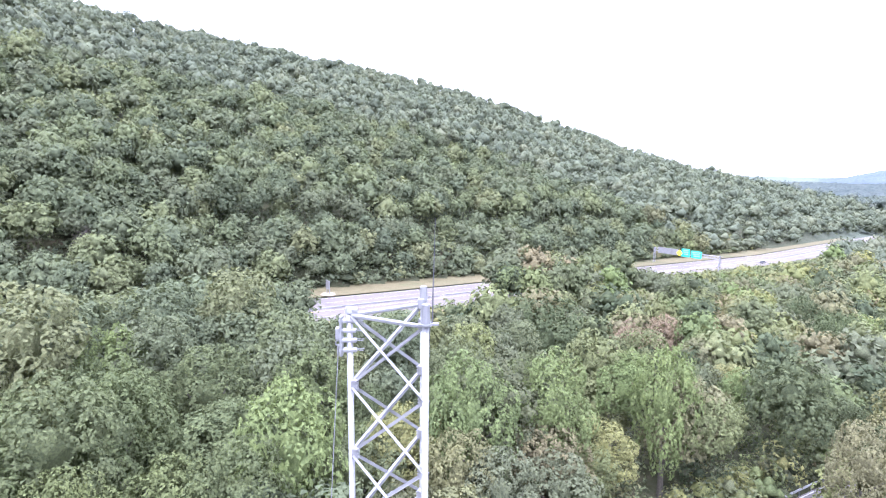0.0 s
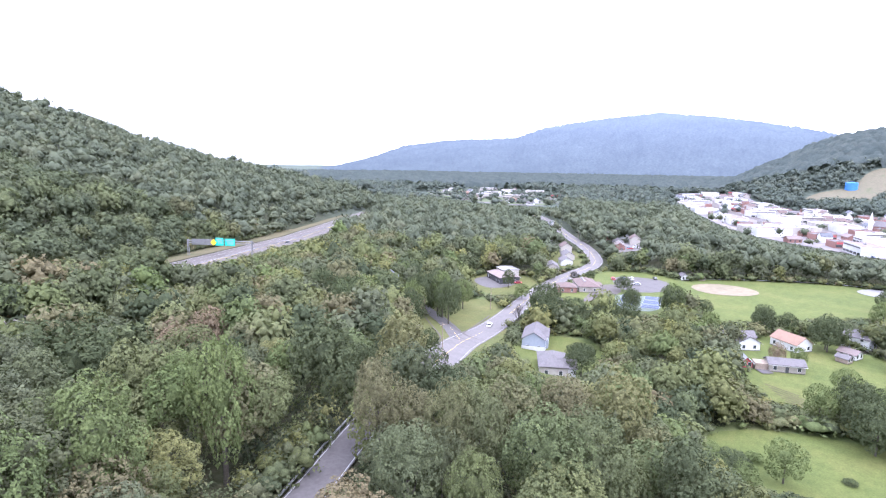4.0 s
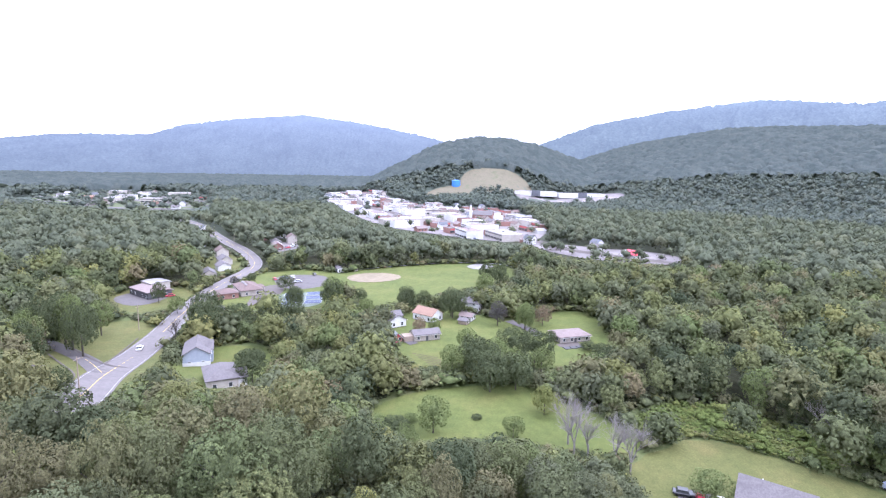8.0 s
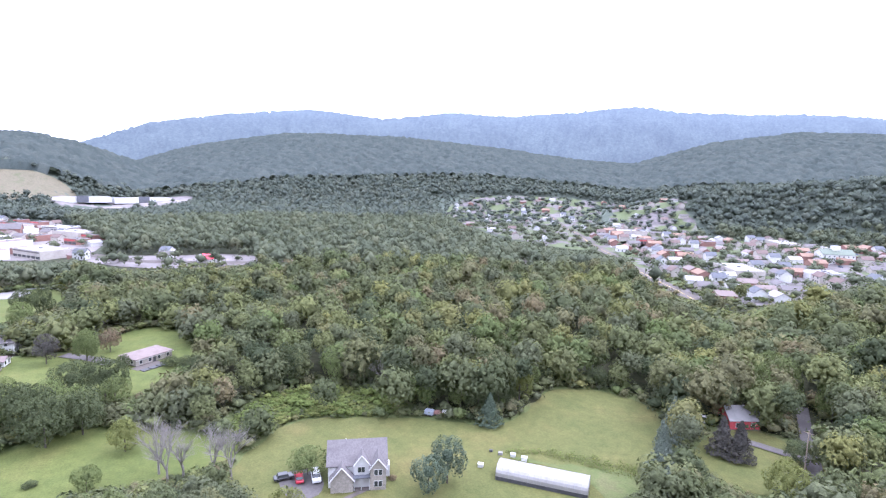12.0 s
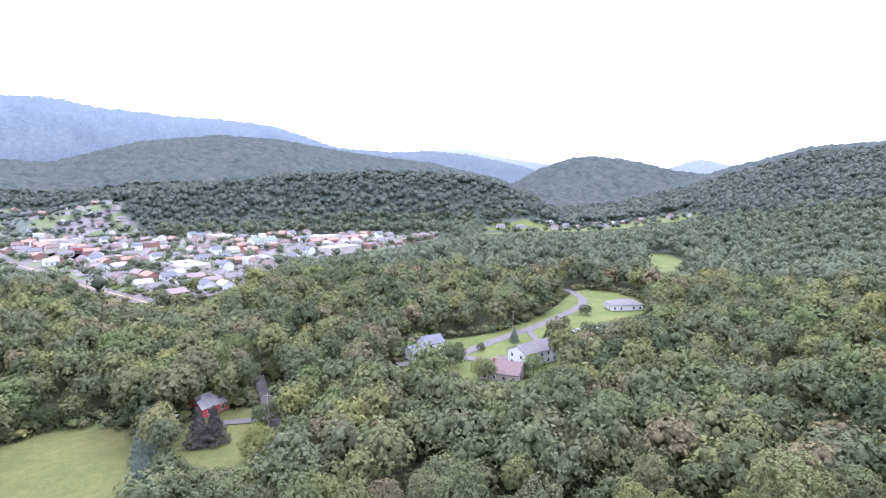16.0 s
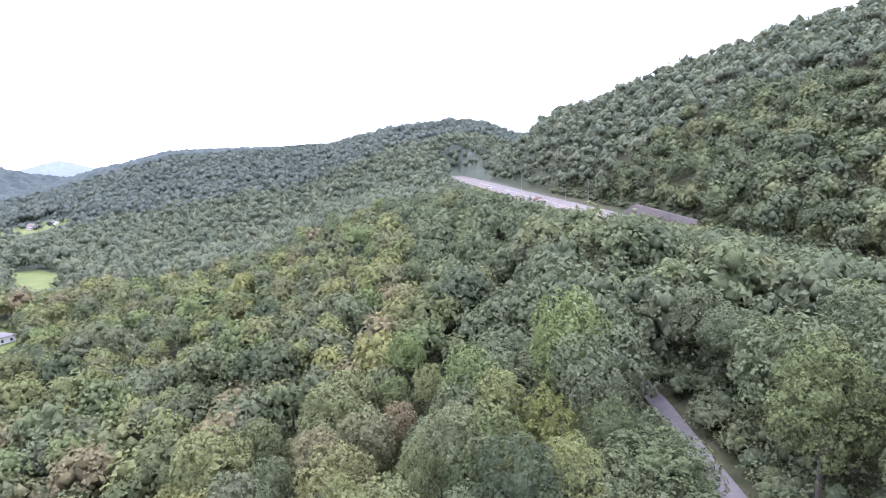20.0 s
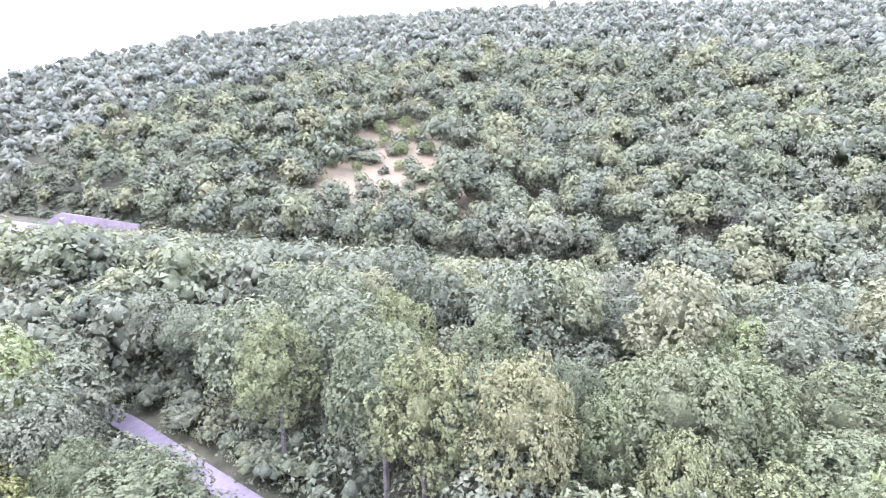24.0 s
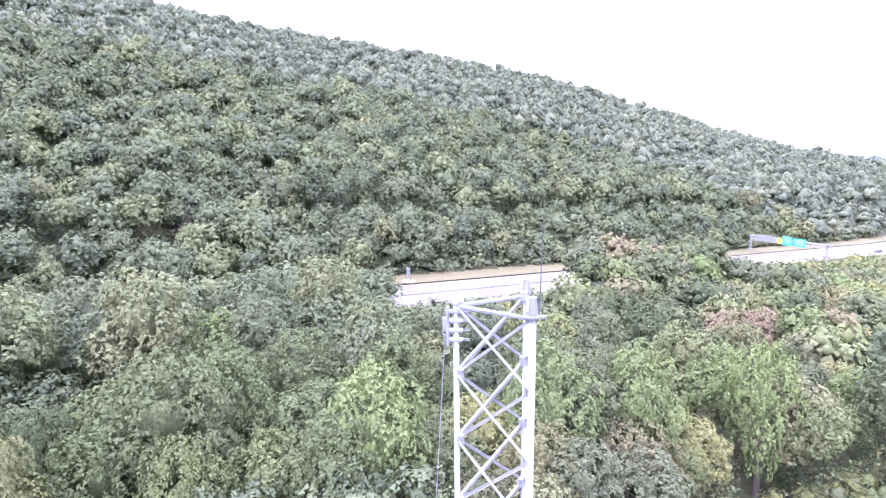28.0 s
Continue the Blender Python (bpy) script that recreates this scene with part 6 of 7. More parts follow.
for k_ in range(9):
    part("deck_baluster", boxed(1.6 + k_ * 0.97, -7.98, 1.0, 1.68 + k_ * 0.97, -7.9, 1.9), M_WOOD, h_)
part("deck_rail", boxed(1.5, -8.0, 1.88, 9.5, -7.88, 1.98), M_WOOD, h_)
h_ = house(208, 31, -62, 11, 5.5, 2.8, 4.2, M_STONE, M_RGREY, "long grey block shed with grey roof", name="shed", category="shed")
part("lean_to", boxed(-9.5, -2.2, -0.4, -5.5, 2.2, 2.4, bevel=0.04), M_WOOD, h_, "weathered timber lean-to")
house(203, 42, 30, 4.5, 3.5, 2.0, 3.8, M_BARN, M_STEEL, "small red barn-shaped shed", name="shed", category="shed")
h_ = house(226, 49, 40, 13, 8, 3.2, 5.4, M_WHITE, M_RGREY, "grey-roofed white bungalow beside bare trees")
wing(h_, 3.0, 4.6, 2.0, 3.0, 4.8, 8, M_WHITE, M_RGREY)
house(256, 15, 75, 9, 8, 4.6, 6.6, M_WHITE, M_RGREY, "white two-storey house behind trees", floors=2)
house(239, 16, 70, 6, 5, 2.2, 3.4, M_WHITE, M_RPINK, "white shed with a pinkish roof beside a house", name="shed", category="shed")
house(232, 17, 70, 4, 3.4, 1.9, 2.8, M_WOOD, M_RGREY, "weathered grey garden shed", name="shed", category="shed")
h_ = house(219, -28, -65, 14, 9.5, 2.6, 4.3, M_STONE, M_RPINK, "bungalow with faded pink-brown hipped roof on a lawn", hip=True)
part("terrace", boxed(-9, -8.5, -0.5, 1, -4.8, 0.1, bevel=0.03), M_CONC, h_, "grey paved terrace")
for k_ in range(3):
    part("planting_bed", boxed(-8.5 + 3 * k_, -11.5, -0.5, -6 + 3 * k_, -9, 0.35, bevel=0.05), M_DARK, h_, "dark raised planting bed")
h_ = house(3, -208, 30, 7.5, 9, 3.2, 5.4, M_WHITE, M_RDARK, "white house with dark shingle roof and garage")
part("garage_door", boxed(-2.9, -4.62, 0, -0.7, -4.5, 2.2), M_TAN, h_)
h_ = house(-3, -214, 30, 8.5, 8, 5.2, 7.6, M_WHITE, M_RDARK, "white split-level house with dark roof", floors=2)
wing(h_, -1.5, 4.2, 1.6, 4.4, 6.2, 8, M_WHITE, M_RDARK)
h_ = house(-29, -186, -25, 14, 11, 3.2, 6.2, M_STONE, M_RBROWN, "bungalow with broad brown shingle roof", chimney=True)
wing(h_, 3.5, 5.4, 2.2, 3.2, 5.4, 11, M_STONE, M_RBROWN)
house(-43, -202, 35, 18, 9.5, 5.6, 8.2, M_WHITE, M_RGREY, "long white two-storey house with grey roof", floors=2)
house(-74, -230, 10, 15, 10, 3.4, 5.6, M_WHITE, M_RWHITE, "white metal-roofed building behind trees", name="outbuilding", category="building")
house(-111, -288, 5, 18, 10, 3.2, 5.6, M_WHITE, M_RGREY, "white bungalow with grey hipped roof", hip=True)
house(-255, -452, 20, 9, 7, 4.0, 6.6, M_WHITE, M_RGREY, "small white house in the woods")
house(66, -160, 55, 9, 7.5, 3.0, 5.8, M_BARN, M_RWHITE, "red barn with pale gabled roof", name="barn", category="barn")
house(139, 165, 40, 8, 7, 5.0, 7.8, M_BLUEG, M_RGREY, "grey house hidden among trees", floors=2)
house(130, 178, 40, 7, 6, 3.0, 5.4, M_WHITE, M_RGREY, "small white house hidden among trees")
house(146, 51, 20, 7, 5, 2.6, 4.2, M_WHITE, M_RPINK, "small outbuilding among trees", name="shed", category="shed")


def junk_pile():
    x, y = 120, -90.5
    for dx, dy, w, d, h, m_, nm, words in ((1.6, 2.2, 2.6, 1.8, 1.6, M_BLUEG, "tank", "faded blue-grey tank at the wood edge"), (0, 0, 2.4, 1.6, 1.2, M_BRICK, "trailer", "rusty red trailer at the wood edge"),
                                           (-1.4, -2.0, 2.4, 1.8, 1.4, M_WHITE, "trailer", "white box trailer at the wood edge"), (0.6, -3.6, 1.8, 1.6, 1.3, M_BRICK, "crate", "rust-red crate at the wood edge")):
        ob = thing(nm, (x + dx, y + dy, height(x + dx, y + dy) + 0.35), words, nm, "", 30)
        part("body", boxed(-w / 2, -d / 2, 0.35, w / 2, d / 2, h, bevel=0.06), m_, ob)
        part("deck", boxed(-w / 2 - 0.2, -d / 2 - 0.1, 0.22, w / 2 + 0.5, d / 2 + 0.1, 0.35), M_DARK, ob)
        for sx in (-0.6, 0.6):
            for sy in (-1, 1):
                part("wheel", rod(bmesh.new(), (sx, sy * d / 2 - 0.1, 0.25), (sx, sy * d / 2 + 0.1, 0.25), 0.25, seg=10), M_RUBBER, ob)


junk_pile()
for x, y, s_, m_, nm, words in ((91, -82, 1.3, M_WHITE, "storage_box", "white storage box on the lawn"), (95, -89, 0.8, M_DARK, "compost_bin", "dark compost bin on the lawn"),
                                (90, -92, 1.2, M_WHITE, "cold_frame", "pale cold frame in the garden"), (87, -93, 1.4, M_WHITE, "cold_frame", "pale cold frame in the garden"), (92.5, -90, 1.0, M_RWHITE, "cold_frame", "pale cold frame in the garden")):
    ob = thing(nm, (x, y, height(x, y) + 0.4), words, nm.replace("_", " "), "", 40)
    part("body", boxed(-s_ / 2, -s_ * 0.4, 0, s_ / 2, s_ * 0.4, s_ * 0.6, bevel=0.05), m_, ob)
    part("lid", boxed(-s_ * 0.54, -s_ * 0.44, s_ * 0.6, s_ * 0.54, s_ * 0.44, s_ * 0.66, bevel=0.01), m_, ob)

# rows of the kitchen garden behind the sheds
for k_ in range(6):
    a_ = (190 - 2.0 * k_, 33 - 1.5 * k_)
    strip("garden_row", [(a_[0], a_[1]), (a_[0] - 1.5, a_[1] - 5), (a_[0] - 3, a_[1] - 10)], 0.7, M_DRY, "dry earth row in a kitchen garden", "garden row", 0.42, times=1)

# sports grounds
patch("infield", [(312, 98), (301, 83), (311, 66), (324, 62), (333, 73), (329, 92)], M_SAND, "tan dirt infield of a baseball diamond", "infield", 0.5, 4, wobble=0.2)
patch("infield", [(369, 29), (357, 16), (375, 4), (388, 16)], M_RWHITE, "pale sandy infield of a small diamond", "infield", 0.5, 4, wobble=0.2)
patch("tennis_ground", [(238, 116), (266, 122), (277, 99), (246, 87)], M_COURTG, "grey-green hard court", "tennis court", 0.46, 4, wobble=0.05)
for k in range(2):
    for j in range(3):
        a = Vector((245.5, 109.0)) + j * Vector((8.6, 2.6)) + k * Vector((4.6, -10.4))
        u, v = Vector((6.2, 1.9)), Vector((3.3, -7.6))
        z_ = height(a.x, a.y) + 0.56
        x0 = np.array([(p.x, p.y, z_) for p in (a, a + u, a + u + v, a + v)])
        court = tagged(new("tennis_court", mesh_of("tennis_court", x0, [(3, 2, 1, 0)], M_COURT)), "blue tennis court with white lines", "tennis court", "tennis courts", "structure")
        for p0, p1 in ((a, a + u), (a + v, a + u + v), (a, a + v), (a + u, a + u + v), (a + u / 2, a + u / 2 + v)):
            side = Vector((p0.y - p1.y, p1.x - p0.x)).normalized() * 0.09
            line = new("court_line", mesh_of("court_line", [(q_.x, q_.y, z_ + 0.01) for q_ in (p0 - side, p1 - side, p1 + side, p0 + side)], [(0, 1, 2, 3)], M_PAINT))
            line.parent = court
patch("car_park", [(312, 145), (322, 110), (289, 99), (274, 120)], M_ASPH, "grey asphalt car park", "car park", 0.46, 5, wobble=0.2)
patch("car_park", [(238, 124), (252, 128), (282, 136), (290, 128), (274, 118), (252, 118)], M_CONC, "pale paved forecourt", "car park", 0.47, 5, wobble=0.2)
patch("car_park", [(240, 198), (262, 192), (252, 168), (226, 172)], M_ASPH, "grey asphalt forecourt", "car park", 0.47, 5, wobble=0.2)
strip("fence", [(330, 104), (353, 78), (386, 32), (382, -8), (345, -11)], 1.6, M_STEEL, "low mesh outfield fence", "fence", 0.9)

house(331, 106, 35, 7, 4, 2.6, 3.6, M_WHITE, M_RGREY, "small white dugout beside the infield", name="dugout", category="shelter")
house(338, 99, 35, 9, 3, 2.0, 2.6, M_WOOD, M_RBROWN, "low brown timber dugout beside the infield", name="dugout", category="shelter")

# ---- the town: a few kinds of house, repeated ----
TOWN_KINDS = []
for w, d, e, r, wall, roof, fl, words in ((11, 8, 3.0, 5.2, M_WHITE, M_RGREY, 1, "white bungalow with grey roof in town"), (9, 8, 5.4, 8.2, M_WHITE, M_RDARK, 2, "white two-storey house with dark roof"),
                                          (12, 8, 3.0, 5.4, M_BRICK, M_RPINK, 1, "brick bungalow with faded pink roof"), (10, 8, 5.2, 8.0, M_TAN, M_RBROWN, 2, "tan two-storey house with brown roof"),
                                          (13, 8, 3.2, 5.6, M_TAN, M_RGREY, 1, "tan bungalow with grey roof"), (11, 9, 3.2, 5.6, M_WHITE, M_RWHITE, 1, "white house with white metal roof"),
                                          (14, 10, 4.0, 6.4, M_BRICK, M_RORANGE, 1, "brick house with orange roof")):
    TOWN_KINDS.append(house(0, 0, 0, w, d, e, r, wall, roof, words, "houses in the valley", floors=fl, rich=False))


def flat_block(w, d, h, wall, roof, words):
    ob = thing("shop", (0, 0, 0), words, "shop", "shops in the valley")
    part("wall", boxed(-w / 2, -d / 2, -0.6, w / 2, d / 2, h), wall, ob)
    part("roof", boxed(-w / 2 + 0.3, -d / 2 + 0.3, h, w / 2 - 0.3, d / 2 - 0.3, h + 0.12), roof, ob)
    for a in ((-w / 2, -d / 2, h, w / 2, -d / 2 + 0.3, h + 0.6), (-w / 2, d / 2 - 0.3, h, w / 2, d / 2, h + 0.6)):
        part("parapet", boxed(*a), wall, ob)
    part("fascia", boxed(-w / 2 + 1, -d / 2 - 0.25, h - 1.4, w / 2 - 1, -d / 2, h - 0.4), M_BARN if w < 24 else M_RGREY, ob)
    n = int(w / 6)
    for i in range(n):
        px = -w / 2 + (i + 0.5) * w / n
        part("shop_window", boxed(px - w / n / 2 + 0.5, -d / 2 - 0.06, 0.6, px + w / n / 2 - 0.5, -d / 2, 2.6), M_GLASS, ob)
    part("roof_unit", boxed(-2, -1, h + 0.12, 0, 1, h + 1.2, bevel=0.05), M_STEEL, ob)
    return ob


SHOP_KINDS = [flat_block(24, 16, 5.0, M_WHITE, M_RWHITE, "white flat-roofed shop in town"), flat_block(38, 22, 6.5, M_TAN, M_RWHITE, "long tan shop with white roof"),
              flat_block(18, 14, 5.0, M_BRICK, M_RGREY, "brick flat-roofed shop in town"), flat_block(30, 18, 7.5, M_WHITE, M_RPINK, "white two-storey commercial block")]
TOWN_CARS = []
for k in ("white", "silver", "black", "red", "blue"):
    c = car(0, 0, 0, k, "car", f"{k} car parked in town")
    c["group"] = "cars parked in town"
    TOWN_CARS.append(c)
tg = random.Random(9)
USED = set()


def settle(ring, gap, kinds, chance=1.0, lean=35, roads=()):
    xs, ys = [p[0] for p in ring], [p[1] for p in ring]
    c, s = math.cos(radians(lean)), math.sin(radians(lean))
    cx, cy = sum(xs) / len(xs), sum(ys) / len(ys)
    n = int(max(max(xs) - min(xs), max(ys) - min(ys)) / gap) + 2
    for i in range(-n, n + 1):
        for j in range(-n, n + 1):
            u, v = i * gap + tg.uniform(-0.2, 0.2) * gap, j * gap * 1.25 + tg.uniform(-0.15, 0.15) * gap
            x, y = cx + u * c - v * s, cy + u * s + v * c
            if tg.random() > chance or not inside([x], [y], ring)[0]:
                continue
            if min(float(away(np.array([x]), np.array([y]), ln)[0]) for ln in roads) < 13 if roads else False:
                continue
            k = tg.choice(kinds)
            m = pose(x, y, height(x, y) + 0.4, 0, 0, lean + tg.choice((0, 90, 180, 270)) + tg.uniform(-6, 6))
            if k.name in USED:
                copy_thing(k, m)
            else:
                USED.add(k.name)
                k.matrix_world = m


MAIN_ST = [(1172, 347), (874, 240), (709, 132), (600, 20), (560, -10), (508, -35), (456, -51), (428, -117)]
settle(TOWNS[0], 24, SHOP_KINDS + 2 * SHOP_KINDS[:1] + 2 * SHOP_KINDS[2:3] + TOWN_KINDS[1:6], 0.92, 32, [MAIN_ST])
settle(TOWNS[0], 24, TOWN_CARS, 0.30, 32, [MAIN_ST])
settle(TOWNS[1], 27, TOWN_KINDS, 0.8, 60, [MAIN_ST])
settle(TOWNS[2], 19.5, TOWN_KINDS, 0.74, 48, [ROAD_TOWN])
settle(TOWNS[2], 75, SHOP_KINDS, 0.7, 48, [ROAD_TOWN])
settle(TOWNS[2], 42, TOWN_CARS, 0.4, 48, [ROAD_TOWN])
settle(TOWNS[3], 33, TOWN_KINDS, 0.62, 48, [ROAD_TOWN])
settle(TOWNS[4], 50, TOWN_KINDS + SHOP_KINDS, 0.6, 20)
settle(TOWNS[5], 27, TOWN_KINDS, 0.65, 10)
for x, y, t_, k in ((437, -100, 40, 5), (500, -20, 30, 2), (478, -80, 40, 1), (360, 225, 40, 0), (372, 245, 40, 3), (410, 250, 40, 1), (455, 215, 20, 2), (470, 205, 20, 0), (396, -150, 60, 2), (380, -170, 60, 4),
                    (330, -230, 30, 4), (265, -435, 30, 2), (170, 190, 40, 1)):
    copy_thing(TOWN_KINDS[k], pose(x, y, height(x, y) + 0.4, 0, 0, t_))
for x, y, t_, k in ((326, 183, 40, 0), (346, 193, 40, 4), (366, 206, 40, 3), (487, 290, 40, 1), (505, 300, 40, 5), (408, 182, 30, 2), (424, 190, 30, 0), (438, 182, 30, 3), (300, 178, 35, 4)):
    copy_thing(TOWN_KINDS[k], pose(x, y, height(x, y) + 0.4, 0, 0, t_))
for i_, (x, y) in enumerate(((398, 180), (401, 184), (404, 178), (411, 174), (415, 177), (419, 173), (425, 176), (430, 172), (300, 136), (304, 132), (308, 128), (296, 120), (318, 118), (250, 170), (246, 176))):
    copy_thing(TOWN_CARS[i_ % 5], pose(x, y, height(x, y) + 0.55, 0, 0, 35 + 90 * (i_ % 2)))
house(434, -102, 35, 13, 9, 3.6, 6.4, M_WHITE, M_RRED, "white building with a bright red roof", name="shop", category="shop")
house(710, 30, 80, 26, 14, 7, 12, M_BRICK, M_RGREY, "large brick church with grey roof", name="church", category="church")
tower_ = thing("steeple", (702, 46, height(702, 46) + 0.4), "white church steeple with pointed spire", "steeple")
part("tower", boxed(-2, -2, -0.5, 2, 2, 11), M_WHITE, tower_)
part("spire", rod(bmesh.new(), (0, 0, 11), (0, 0, 22), 2.2, 0.1, 8), M_WHITE, tower_)
b_ = house(172, -575, 40, 26, 18, 8.5, 12.5, M_WHITE, M_COURTG, "large white institution with pale green roof", name="institution", category="building", floors=3)
part("cupola", boxed(-3, -3, 11.5, 3, 3, 15.5, bevel=0.1), M_WHITE, b_)
for x, y, w in ((1185, -60, 90), (1200, -160, 100)):
    ob = thing("shopping_centre", (x, y, height(x, y) + 0.4), "long white shopping centre with flat roof", "shopping centre", "", 95)
    part("wall", boxed(-w / 2, -18, -2, w / 2, 18, 8), M_WHITE, ob)
    part("roof", boxed(-w / 2 + 0.5, -17.5, 8, w / 2 - 0.5, 17.5, 8.3), M_RWHITE, ob)
    part("entrance", boxed(-9, 18, -1, 9, 20, 11), M_RDARK, ob, "dark blue entrance front")
t_ = thing("water_tank", (1186, 112, height(1186, 112)), "squat blue water tank on a hillside", "water tank")
bm = rod(bmesh.new(), (0, 0, -3), (0, 0, 11), 9.5, seg=28)
part("shell", bm, M_TANK, t_)
part("dome", rod(bmesh.new(), (0, 0, 11), (0, 0, 13), 9.5, 1.0, 28), M_TANK, t_)


def utility_pole(x, y, h=11.0, arm=1):
    ob = thing("utility_pole", (x, y, height(x, y)), "brown timber utility pole", "utility pole", "utility poles")
    part("pole", rod(bmesh.new(), (0, 0, -0.4), (0, 0, h), 0.17, 0.12), M_WOOD, ob)
    if arm:
        part("crossarm", boxed(-1.1, -0.06, h - 0.8, 1.1, 0.06, h - 0.66), M_WOOD, ob)


for x, y in ((-42, -244), (44, -147), (110, 100), (196, 148), (280, 170), (345, 175), (430, 230)):
    utility_pole(x, y)

gx_, gy_, gg_ = scatter(60, 150, 1.3, 77)
kk_ = inside(gx_, gy_, [(93, -91), (91, -97), (84, -104.5), (72, -112.5), (64, -115), (61, -110.5), (86, -99)]) & (gg_.uniform(0, 1, len(gx_)) < 0.9)
kk_ &= ~inside(gx_, gy_, [(92, -88), (86, -99), (60, -110), (56, -96), (70, -88)])
if kk_.any():
    hh_ = gg_.uniform(0.5, 1.1, int(kk_.sum()))
    joined("weeds", gx_[kk_], gy_[kk_], hh_ + 0.4, hh_ * 0.9, [crown_arrays(rng, 4, 44, 0.2, 0.7, body=OCTA, low=-0.1, bunch=5) for _ in range(3)], M_WEEDS, gg_, "tall weeds in the garden plot", category="weeds")

# ---- trees that stand out ----
def leaf_set(name, colour):
    return leaf_mat(name, [(0.0, tuple(0.88 * v for v in colour)), (1.0, tuple(1.1 * v for v in colour))], "object")


M_YEL = leaf_set("yellow_green_leaves", (0.146, 0.158, 0.056))
M_LIME = leaf_set("lime_leaves", (0.122, 0.148, 0.060))
M_DEEP = leaf_set("deep_green_leaves", (0.076, 0.091, 0.047))
M_SPRUCE = leaf_set("blue_spruce_needles", (0.140, 0.165, 0.135))
M_PLUM = leaf_set("dull_purple_needles", (0.085, 0.080, 0.074))
M_RUSTY = leaf_set("browning_leaves", (0.180, 0.140, 0.095))
CONES = [crown_arrays(rng, 50, 52, 0.066, 1.3, True) for _ in range(3)]
ROUNDS = [crown_arrays(rng, 16 + k, 6500, 0.032, 0.95, bunch=18) for k in range(4)]
KITS = {}


def special(x, y, h, w, mat, label, shape="round", name="tree", group=""):
    """A tree with its own foliage; crown and trunk of unit size, scaled."""
    key = (mat.name, shape)
    if key not in KITS:
        cv, cf = CONES[len(KITS) % 3] if shape == "cone" else ROUNDS[len(KITS) % 4]
        v = cv.copy()
        low = 0.06 if shape == "cone" else 0.18
        v[:, 2] = low + v[:, 2] / v[:, 2].max() * (1 - low)
        KITS[key] = mesh_of("crown", v, cf, mat, flat=False)
    ob = new(name)
    ob.matrix_world = Matrix.LocRotScale((x, y, height(x, y)), Euler((0, 0, (x * 7 + y * 3) % 6.28)), None)
    tagged(ob, label, "tree", group)
    part("trunk", rod(bmesh.new(), (0, 0, -0.5), (0, 0, h * 0.7), 0.02 * h, 0.008 * h, 7), M_BARK, ob)
    c = new("crown", KITS[key])
    c.parent = ob
    c.scale = (w, w, h)
    return ob


def bare_tree(x, y, h, mat, label, seed=0, spread=0.42):
    """A leafless tree: branches that fork three times."""
    g = random.Random(seed)
    ob = thing("dead_tree", (x, y, height(x, y)), label, "tree", "leafless trees")
    bm = bmesh.new()

    def grow(a, d, length, r, depth):
        b = a + d * length
        rod(bm, a, b, r, r * 0.7, 5 if depth < 2 else 3)
        if depth == 5:
            return
        for k in range(3 if depth > 1 else 4):
            e = (d + Vector((g.uniform(-1, 1), g.uniform(-1, 1), g.uniform(-0.1, 0.5))) * spread * (1.1 + 0.25 * depth)).normalized()
            grow(a + d * length * g.uniform(0.6, 1.0), e, length * g.uniform(0.6, 0.88), r * 0.56, depth + 1)

    grow(Vector((0, 0, -0.4)), Vector((g.uniform(-0.06, 0.06), g.uniform(-0.06, 0.06), 1)).normalized(), h * 0.28, 0.018 * h, 0)
    part("trunk", bm, mat, ob)
    return ob


